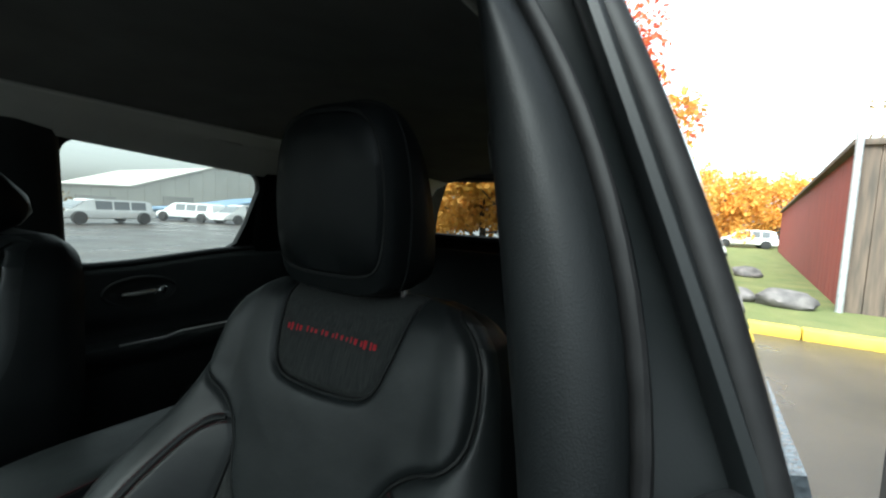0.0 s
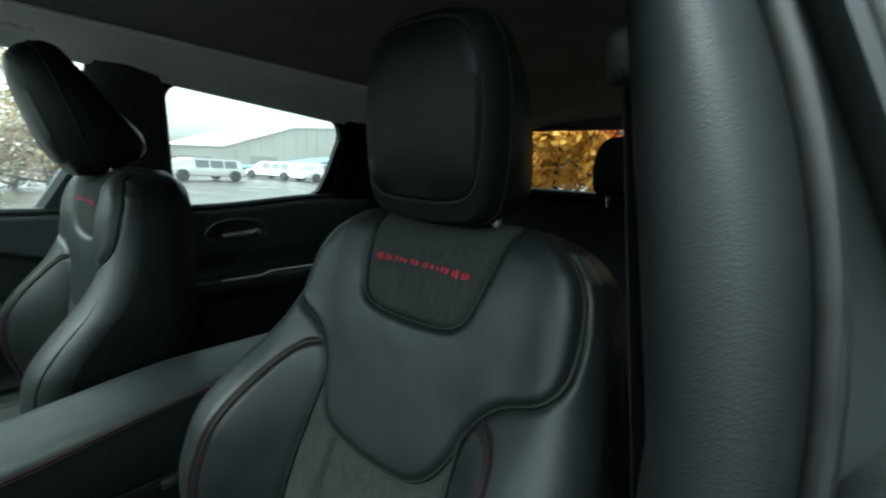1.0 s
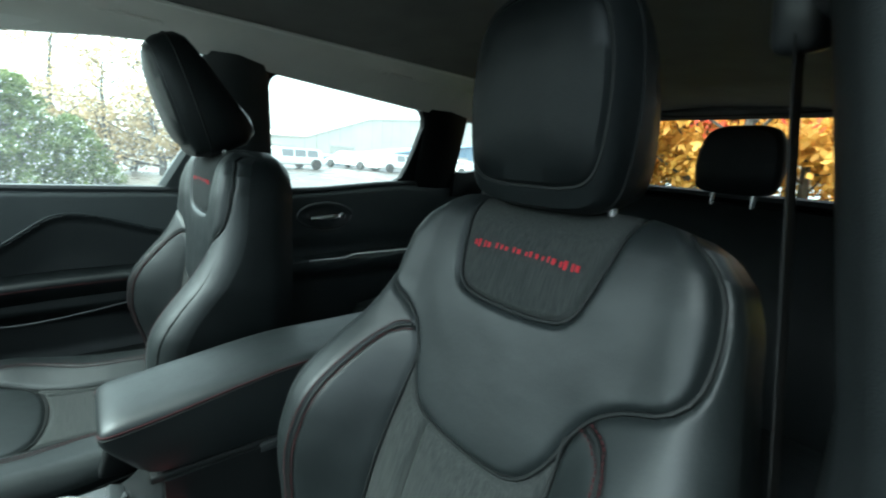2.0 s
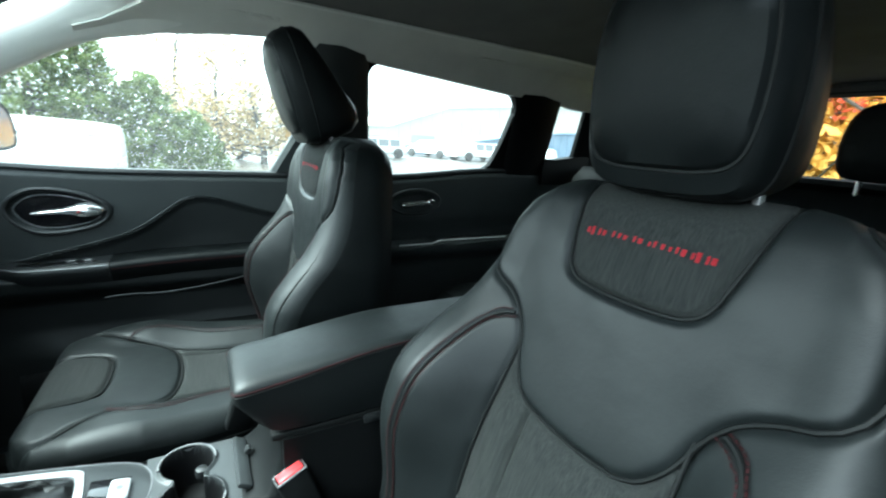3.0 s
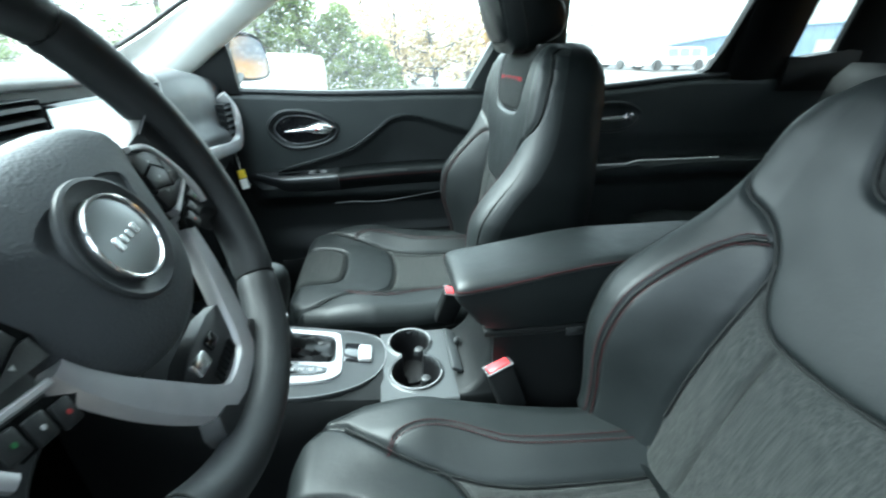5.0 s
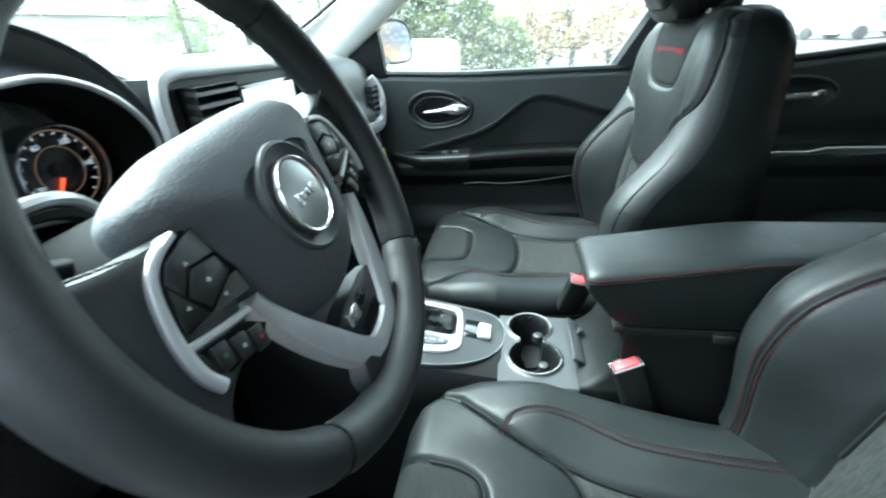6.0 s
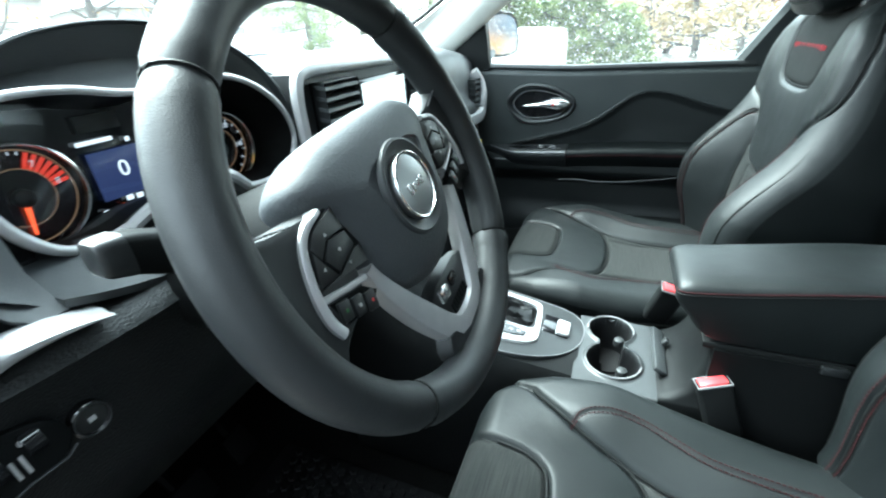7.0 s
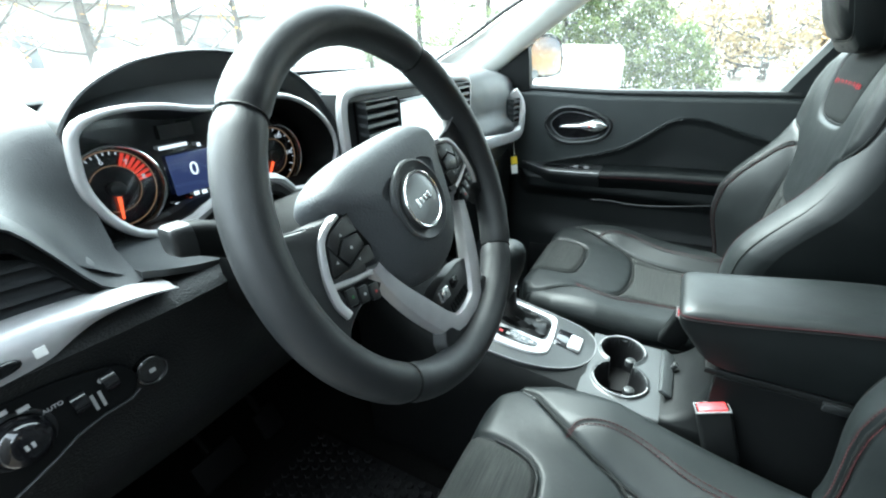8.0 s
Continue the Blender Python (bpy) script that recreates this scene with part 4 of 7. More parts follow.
def head_ring(k, f, tip=0.0):
    """Outline of the head restraint, scaled, at a depth."""
    half = [(0.0, 0.238), (0.040, 0.238), (0.076, 0.224), (0.096, 0.182), (0.104, 0.118), (0.101, 0.05), (0.089, 0.010), (0.05, 0.0), (0.0, 0.0)]
    full = [(x, z) for x, z in half] + [(-x, z) for x, z in reversed(half) if x > 1e-6]
    pts = chaikin([(x, 0, z) for x, z in full], 2)
    up, squash = (0.120, 0.935) if k < 0.93 and f > 0 else (0.112, 1.0)
    return [(p.x * k, f + tip * (p.z - 0.11), up + (p.z - 0.112) * k * squash) for p in pts]


def make_seat(name, label, at, recline):
    """A front seat: origin on the cushion's rear edge, at the middle; y forward."""
    seat = thing(name, label, "car seat", "front seats", at=at)
    BP = pose(0, 0, 0.0, recline, 0, 0)
    meshes, grid = seat_back()
    # shell behind the padding
    nu, nv, _ = grid.shape
    edge = [grid[0, j] for j in range(0, nv, 6)] + [grid[i, nv - 1] for i in range(0, nu, 8)] + [grid[nu - 1, j] for j in range(nv - 1, -1, -6)]
    back = []
    for k, y, lift in ((1.0, None, 0), (1.02, -0.075, 0.004), (1.0, -0.10, 0.004), (0.93, -0.125, -0.01), (0.7, -0.135, -0.03)):
        back.append([(p[0] * k, p[1] if y is None else y, p[2] + (lift if p[2] > 0.4 else 0)) for p in edge])
    shell = part("backrest", rings(back[::-1], close=True, caps=True, last=False), LEATHER_SIDE, seat, "black leather backrest with panelled face", BP)
    for k, nm, mat, lb in ((SEAT_LEATHER, "bolster", LEATHER, "black leather bolsters"), (SEAT_BIB, "shoulder_panel", LEATHER, "smooth black leather shoulder panel"), (SEAT_LABEL, "fabric_patch", FABRIC, "streaked grey fabric patch"), (SEAT_INSERT, "fabric_insert", FABRIC, "streaked grey fabric insert")):
        part(nm, meshes[k], mat, shell, lb)
    for line, nm in ((B_LABEL, "piping"), (B_BIB, "piping")):
        pts = list(line)
        start = next(i for i in range(len(pts)) if pts[i][1] < 0.546 and pts[i - 1][1] >= 0.546)
        pts = pts[start:] + pts[:start]
        pts = [p for p in pts if p[1] < 0.546]
        part(nm, tube(surface_line(pts, face_at, -0.0062), 0.0024, 6, up=(0, 1, 0)), PIPING, shell)
    for sgn in (1, -1):
        ins = [(x * 1.0, y) for x, y in B_INSERT if x * sgn > 0.05 and -0.0 < y < 0.325]
        ins.sort(key=lambda p: p[1])
        part("piping", tube(surface_line(ins, face_at, -0.0060), 0.0022, 6, up=(0, 1, 0)), PIPING, shell)
        for o in (-0.0045, 0.0045):
            row = [(sgn * (p.x + o), p.y + (o if p.x < 0.16 else 0)) for p in B_STITCH]
            part("stitching", stitches(surface_line(row, face_at, 0.0012), 0.0060, 0.0044, (0, 0.0002, 0)), RED_THREAD, shell, "dark red stitching")
        part("stitch_seam", tube(surface_line([(sgn * p.x, p.y) for p in B_STITCH], face_at, -0.0022), 0.0024, 6, up=(0, 1, 0)), PIPING, shell)
        edge_run = [(sgn * (float(back_half(h)) - 0.018), float(h)) for h in np.linspace(0.02, 0.36, 40)]
        part("side_seam", tube([(s, face_at(s, h) - 0.0006, h) for s, h in edge_run], [0.0022 * min(1.0, (len(edge_run) - 1 - i) / 14 + 0.05) for i in range(len(edge_run))], 6, up=(0, 1, 0)), PIPING, shell)
    # plain red bars where the patch is embroidered
    marks = ((0.0, 0.0050), (0.0068, 0.0030), (0.0150, 0.0048), (0.0212, 0.0034), (0.0300, 0.0052), (0.0380, 0.0030), (0.0450, 0.0034), (0.0530, 0.0046), (0.0625, 0.0036), (0.0685, 0.0036), (0.0790, 0.0056), (0.0875, 0.0034), (0.0985, 0.0048), (0.1065, 0.0042), (0.1150, 0.0034), (0.1270, 0.0050), (0.1345, 0.0034), (0.1440, 0.0040), (0.1500, 0.0048))
    for k, (x, wd) in enumerate(marks):
        xc, hh = -0.077 + x, 0.0036 + 0.0009 * ((k * 7) % 3)
        b = box(xc, xc + wd, 0, 0.0012, -hh, hh, 0.0005, 1)
        part("embroidered_bar", moved(b, Matrix.Translation((0, face_at(xc, 0.480) - 0.0012, 0.480))), RED_STITCH, shell, "red embroidered bar" if k == 0 else "")
    # head restraint
    HP = BP @ pose(0, -0.012, 0.540, -21, 0, 0)
    secs = [head_ring(k, f, t) for k, f, t in ((0.55, -0.072, 0.28), (0.80, -0.067, 0.26), (0.95, -0.050, 0.20), (1.0, -0.022, 0.07), (1.0, 0.005, 0), (0.975, 0.022, 0), (0.94, 0.031, 0), (0.90, 0.037, 0), (0.875, 0.0325, 0), (0.86, 0.0365, 0), (0.82, 0.043, 0), (0.6, 0.050, 0), (0.3, 0.053, 0))]
    head = part("head_restraint", rings(secs), LEATHER_SIDE, seat, "black leather head restraint", HP)
    part("piping", tube(head_ring(0.876, 0.0355), 0.0026, 6, True, up=(0, 1, 0)), PIPING, head)
    part("gusset_seam", tube(head_ring(1.003, 0.004), 0.0018, 6, True, up=(0, 1, 0)), PIPING, head)
    part("centre_tuck", tube([(0, 0.0365, 0.034), (0, 0.0335, 0.018), (0, 0.024, 0.004)], 0.0016, 6, up=(1, 0, 0)), PIPING, head)
    for sgn in (1, -1):
        part("post", tube([(sgn * 0.075, -0.02, -0.06), (sgn * 0.075, -0.02, 0.02)], 0.006, 10, up=(0, 1, 0)), CHROME, head, "chrome post")
        part("post_collar", moved(disc(0.014, 0.012, 18, 0.004), pose(sgn * 0.075, -0.02, -0.030)), CHROME, head)
    # cushion
    nu, nl = 190, 220
    uu, tt = np.meshgrid(np.sin(np.linspace(-1, 1, nu) * math.pi / 2 * 0.88) / math.sin(math.pi / 2 * 0.88), np.linspace(0, 1, nl), indexing="ij")
    L = 0.515
    ll = tt * L - 0.02
    wl = np.interp(ll, [-0.02, 0.1, 0.2, 0.3, 0.40, 0.45, 0.48, 0.495], [0.205, 0.222, 0.243, 0.258, 0.254, 0.238, 0.20, 0.15])
    ss = uu * wl
    a = np.abs(ss)

    def cushion_face(s, l, w):
        a = np.abs(s)
        inner = 0.118 + 0.028 * smooth_step(l, 0.14, 0.30)
        z = 0.035 * smooth_step(l, 0.15, 0.45) + 0.026 * smooth_step(a, inner - 0.03, inner + 0.040) * (1 - smooth_step(l, 0.30, 0.46))
        edge = np.minimum(w - a, 0.498 - l)
        r = 0.038
        k = np.clip(1 - edge / r, 0, 1)
        return z - r * (1 - np.sqrt(np.clip(1 - k * k, 0, 1)))

    patch = rounded(mirrored([(0.096, 0.60), (0.100, 0.46), (0.088, 0.388), (0.04, 0.378)]))
    bib = rounded(mirrored([(0.215, 0.60), (0.215, 0.44), (0.180, 0.400), (0.145, 0.345), (0.120, 0.270), (0.05, 0.250)]))
    mid = rounded(mirrored([(0.132, 0.335), (0.122, 0.277), (0.108, 0.235), (0.096, 0.15), (0.090, -0.1)]), 2)
    run = [(p.x, p.y) for p in chaikin([(0.150, 0.362, 0), (0.174, 0.350, 0), (0.187, 0.308, 0), (0.183, 0.268, 0), (0.168, 0.23, 0), (0.153, 0.19, 0), (0.144, 0.1, 0), (0.140, 0.0, 0)], 2, False)]
    in_bib = inside(bib, ss, ll)
    d = np.minimum(gap_to(outline_runs(patch), ss, ll), gap_to(outline_runs(bib), ss, ll))
    sd = np.where(in_bib, 9, np.minimum(gap_to([p for p in mid if p[0] > 0.06], ss, ll), gap_to([p for p in mid if p[0] < -0.06], ss, ll)))
    zz = cushion_face(ss, ll, wl) + 0.004 * (1 - np.exp(-np.minimum(d, sd) / 0.02)) - 0.007 * np.exp(-((d / 0.005) ** 2)) - 0.006 * np.exp(-((sd / 0.005) ** 2)) - 0.003 * np.exp(-((gap_to(run, a, ll) / 0.003) ** 2))
    grid = np.stack([ss, ll, zz], -1)
    cs, cl = (ss[:-1, :-1] + ss[1:, 1:]) / 2, (ll[:-1, :-1] + ll[1:, 1:]) / 2
    kinds = np.zeros(cs.shape, int)
    kinds[inside(mid, cs, cl)] = SEAT_INSERT
    kinds[inside(bib, cs, cl)] = SEAT_BIB
    kinds[inside(patch, cs, cl)] = SEAT_LABEL
    meshes = panel_meshes("panel", grid, kinds)
    edge = [grid[0, j] for j in range(0, nl, 5)] + [grid[i, nl - 1] for i in range(0, nu, 6)] + [grid[nu - 1, j] for j in range(nl - 1, -1, -5)]
    low = []
    for k, dz in ((1.0, None), (1.012, -0.055), (1.0, -0.075), (0.985, -0.080), (0.99, -0.13), (0.95, -0.19), (0.6, -0.20)):
        low.append([(p[0] * k, p[1] * (k if p[1] > 0.3 else 1), p[2] if dz is None else dz + 0.25 * max(0, p[1] - 0.3) * (dz > -0.1)) for p in edge])
    base = part("cushion", rings(low[::-1], last=False), LEATHER_SIDE, seat, "black leather seat cushion")
    for k, nm, mat, lb in ((SEAT_LEATHER, "bolster", LEATHER, "black leather bolsters"), (SEAT_BIB, "front_panel", LEATHER, "smooth black leather front panel"), (SEAT_LABEL, "fabric_patch", FABRIC_FLAT, "streaked grey fabric patch"), (SEAT_INSERT, "fabric_insert", FABRIC_FLAT, "streaked grey fabric insert")):
        part(nm, meshes[k], mat, base, lb)

    def cz_at(s, l):
        w = float(np.interp(l, [-0.02, 0.1, 0.2, 0.3, 0.40, 0.45, 0.48, 0.495], [0.205, 0.222, 0.243, 0.258, 0.254, 0.238, 0.20, 0.15]))
        return float(cushion_face(np.array(s), np.array(l), w)) + 0.004

    for line in (patch, bib):
        pts = [p for p in line if p[1] < 0.47 and abs(p[0]) < 0.205]
        pts.sort(key=lambda p: math.atan2(p[0], 0.48 - p[1]))
        part("piping", tube([(x, y, cz_at(x, y) - 0.0062) for x, y in pts], 0.0024, 6), PIPING, base)
    for sgn in (1, -1):
        side_run = sorted([p for p in mid if p[0] * sgn > 0.06 and -0.01 < p[1] < 0.318], key=lambda p: p[1])
        part("piping", tube([(x, y, cz_at(x, y) - 0.0060) for x, y in side_run], 0.0022, 6), PIPING, base)
        for o in (-0.0045, 0.0045):
            row = [(sgn * (x + o), y, cz_at(sgn * (x + o), y) + 0.0006) for x, y in run]
            part("stitching", stitches(row, 0.0060, 0.0044, (0, 0, 0.0002)), RED_THREAD, base, "dark red stitching")
        part("lower_seam", tube([(sgn * (float(np.interp(l, [0, 0.1, 0.2, 0.3, 0.40, 0.45], [0.208, 0.222, 0.243, 0.258, 0.254, 0.238])) + 0.001), l, -0.031 + 0.06 * l) for l in np.linspace(0.02, 0.44, 30)], 0.0016, 6), PIPING, base)
    for sgn in (1, -1):
        part("recliner_trim", tube([(sgn * 0.226, 0.095, -0.055), (sgn * 0.227, 0.065, -0.028), (sgn * 0.228, 0.040, -0.010)], 0.0022, 8), DULL_EDGE, seat, "thin grey hinge trim")
    for x in (-0.185, 0.185):
        part("seat_rail", box(x - 0.015, x + 0.015, 0.0, 0.42, -0.325, -0.20, 0.006), TRIM_BLACK, seat, "black seat rail")
        part("hinge_cover", box(x * 1.30 - 0.016, x * 1.30 + 0.016, -0.06, 0.10, -0.14, -0.03, 0.014), TRIM_BLACK, seat, "black plastic hinge cover")
    return seat


driver_seat = make_seat("driver_seat", "black leather and grey fabric driver's seat with red stitching", pose(-0.356, 0.156, 0.725), 18.0)
passenger_seat = copy_thing(driver_seat, pose(0.388, 0.240, 0.722))
passenger_seat.name = "passenger_seat"
passenger_seat["label"] = "upright black leather and grey fabric passenger seat with red stitching"
for child in passenger_seat.children:
    if child.name.startswith("backrest"):
        child.matrix_basis = pose(0, 0, 0, 4.8, 0, 0)
    if child.name.startswith("head_restraint"):
        child.matrix_basis = pose(0, 0, 0, 4.8, 0, 0) @ pose(0, -0.008, 0.534, -22, 0, 0)

# rear bench
bench = thing("rear_bench", "black leather rear bench seat in shade", "car seat")
part("backrest", rings([[(x, y, z) for y, z in ((-0.80, 0.72), (-0.95, 1.17), (-1.0, 1.215), (-1.06, 1.21), (-1.05, 0.6), (-0.8, 0.6))] for x in np.linspace(-0.66, 0.66, 24)]), LEATHER_SIDE, bench, "black leather rear backrest")
part("cushion", rings([[(x, y, z) for y, z in ((-0.30, 0.66), (-0.34, 0.735), (-0.45, 0.75), (-0.82, 0.71), (-0.82, 0.5), (-0.32, 0.5))] for x in np.linspace(-0.66, 0.66, 24)]), LEATHER_SIDE, bench, "black leather rear cushion")
for x in (-0.275, 0.42):
    p = thing("rear_head_restraint", "black rear head restraint", "head restraint", "rear head restraints", at=pose(x, -1.0, 1.245, -2, 0, 0))
    part("pad", rings([[(q[0] * 1.02, q[1] * 1.1, q[2] * 0.80) for q in head_ring(k, f)] for k, f in ((0.7, -0.055), (0.92, -0.04), (1.0, -0.01), (0.97, 0.02), (0.85, 0.035), (0.5, 0.042))]), LEATHER_SIDE, p, "black padded rest")
    part("post", tube([(0.05, 0, -0.06), (0.05, 0, 0.02)], 0.006, 8, up=(0, 1, 0)), CHROME, p)
    part("post", tube([(-0.05, 0, -0.06), (-0.05, 0, 0.02)], 0.006, 8, up=(0, 1, 0)), CHROME, p)

# grab handles and hooks on the far roof rail
for y in (0.30, -0.42):
    g = thing("grab_handle", "pale grey folding grab handle on the roof rail", "grab handle", "grab handles")
    part("bar", tube(chaikin([(0.578, y + 0.06, 1.550), (0.570, y + 0.05, 1.544), (0.569, y, 1.541), (0.570, y - 0.05, 1.540), (0.578, y - 0.06, 1.545)], 2, False), 0.006, 8), RAIL_CLOTH, g)
    for d in (0.06, -0.06):
        part("foot", moved(box(-0.010, 0.010, -0.013, 0.013, -0.008, 0.008, 0.005), pose(0.574, y + d, 1.545, 0, 25, 0)), RAIL_CLOTH, g)

# ---- steering wheel ----
WHEEL = turn_to((1, 0, 0), (0, 0.383, 0.924), (0, -0.924, 0.383), (-0.365, 0.664, 1.157)) @ Matrix.Rotation(radians(7.5), 4, "Z")
wheel = thing("steering_wheel", "black leather steering wheel with satin silver spokes", "steering wheel", at=WHEEL)
RIM_R, RIM_T = 0.1590, 0.0165


def rim_arc(a0, a1, fat=1.0):
    """A piece of the rim between two angles, its ends drawn in where they are sewn."""
    n = max(8, int(abs(a1 - a0) / 3))
    secs = []
    for k in range(n + 1):
        a = radians(a0 + (a1 - a0) * k / n)
        end = min(k, n - k) * abs(a1 - a0) / n
        t = RIM_T * fat * (1 - 0.10 * math.exp(-((end / 0.9) ** 2)))
        c = Vector((math.cos(a), math.sin(a), 0))
        secs.append([c * (RIM_R + t * math.cos(2 * math.pi * j / 18)) + Vector((0, 0, t * 1.12 * math.sin(2 * math.pi * j / 18))) for j in range(18)])
    return rings(secs)


for a0, a1, nm in ((46, 134, "rim_top"), (134.4, 226, "rim_grip"), (226.4, 314, "rim_bottom"), (-45.6, 45.6, "rim_grip")):
    part(nm, rim_arc(a0, a1), LEATHER_WHEEL, wheel, "black leather rim")
for a in (46, 134.2, 226.2, 314.2):
    c = Vector((math.cos(radians(a)), math.sin(radians(a)), 0))
    part("rim_seam", tube([c * (RIM_R + (RIM_T * 0.925) * math.cos(2 * math.pi * j / 20)) + Vector((0, 0, RIM_T * 1.035 * math.sin(2 * math.pi * j / 20))) for j in range(20)], 0.0010, 5, True), PIPING, wheel)
hub = chaikin([(-0.097, 0.042, 0), (-0.091, 0.053, 0), (-0.062, 0.064, 0), (-0.03, 0.066, 0), (0.03, 0.066, 0), (0.062, 0.064, 0), (0.091, 0.053, 0), (0.097, 0.042, 0), (0.088, 0.024, 0), (0.079, -0.010, 0), (0.068, -0.045, 0), (0.045, -0.072, 0), (0.0, -0.084, 0), (-0.045, -0.072, 0), (-0.068, -0.045, 0), (-0.079, -0.010, 0), (-0.088, 0.024, 0)], 2)
hub_label = "grained black airbag cover"
cover = part("hub", rings([[(p.x * k, p.y * k, z) for p in hub] for k, z in ((0.80, -0.055), (0.92, -0.036), (0.955, -0.022), (0.955, -0.014), (0.93, -0.006), (0.88, 0.0005), (0.80, 0.0060), (0.70, 0.0095), (0.60, 0.0118), (0.52, 0.0130), (0.47, 0.0135), (0.455, 0.0115), (0.3, 0.0105))]), HUB_GRAIN, wheel, hub_label)
part("badge_ring", rings([[(r * math.cos(2 * math.pi * i / 48), -0.002 + r * math.sin(2 * math.pi * i / 48), z) for i in range(48)] for r, z in ((0.0385, 0.011), (0.0375, 0.0155), (0.0355, 0.0165), (0.0310, 0.0140), (0.0270, 0.0125), (0.012, 0.0122))]), DASH, cover, "raised grained badge surround")
part("badge", rings([[(r * math.cos(2 * math.pi * i / 40), -0.002 + r * math.sin(2 * math.pi * i / 40), z) for i in range(40)] for r, z in ((0.0262, 0.012), (0.0262, 0.0165), (0.0252, 0.0178), (0.0242, 0.0168), (0.016, 0.0176), (0.005, 0.0179))]), BADGE, cover, "domed grey metal badge with plain raised bars")
part("badge_rim", moved(hoop(0.0254, 0.0011, 40), Matrix.Translation((0, -0.002, 0.0176))), CHROME, cover, "bright badge rim")
for bx, bw, bh in ((-0.0105, 0.0050, 0.0085), (-0.0040, 0.0040, 0.0055), (0.0022, 0.0040, 0.0055), (0.0092, 0.0050, 0.0065)):
    part("badge_bar", box(bx - bw / 2, bx + bw / 2, -0.002 - bh / 2, -0.002 + bh / 2, 0.0172, 0.0188, 0.0006, 1), CHROME, cover)
part("column_cover", rings([[(x * k, y * k, z) for x, y in [(0.055 * math.cos(2 * math.pi * i / 24), 0.05 * math.sin(2 * math.pi * i / 24) - 0.01) for i in range(24)]] for k, z in ((1.0, -0.045), (1.15, -0.09), (1.2, -0.25), (1.2, -0.38))]), TRIM_BLACK, wheel, "black steering column shroud")


def spoke_plate(pts, z0, z1, name, mat, label="", r=0.003):
    return part(name, moved(prism(pts, z1 - z0, r), Matrix.Translation((0, 0, z0))), mat, wheel, label)


def ribbon(line, widths, z0, z1):
    """A flat bar along a line, rounded above."""
    line = [Vector((p[0], p[1], 0)) for p in line]
    secs = []
    for i, p in enumerate(line):
        a, b = line[max(0, i - 1)], line[min(len(line) - 1, i + 1)]
        d = (b - a).normalized()
        n = Vector((-d.y, d.x, 0))
        w = widths[min(i, len(widths) - 1)] if isinstance(widths, list) else widths
        secs.append([p + n * w * k + Vector((0, 0, z)) for k, z in ((-1, z0), (-1, z1 - 0.0035), (-0.85, z1 - 0.001), (-0.4, z1), (0.4, z1), (0.85, z1 - 0.001), (1, z1 - 0.0035), (1, z0))])
    return rings(secs)


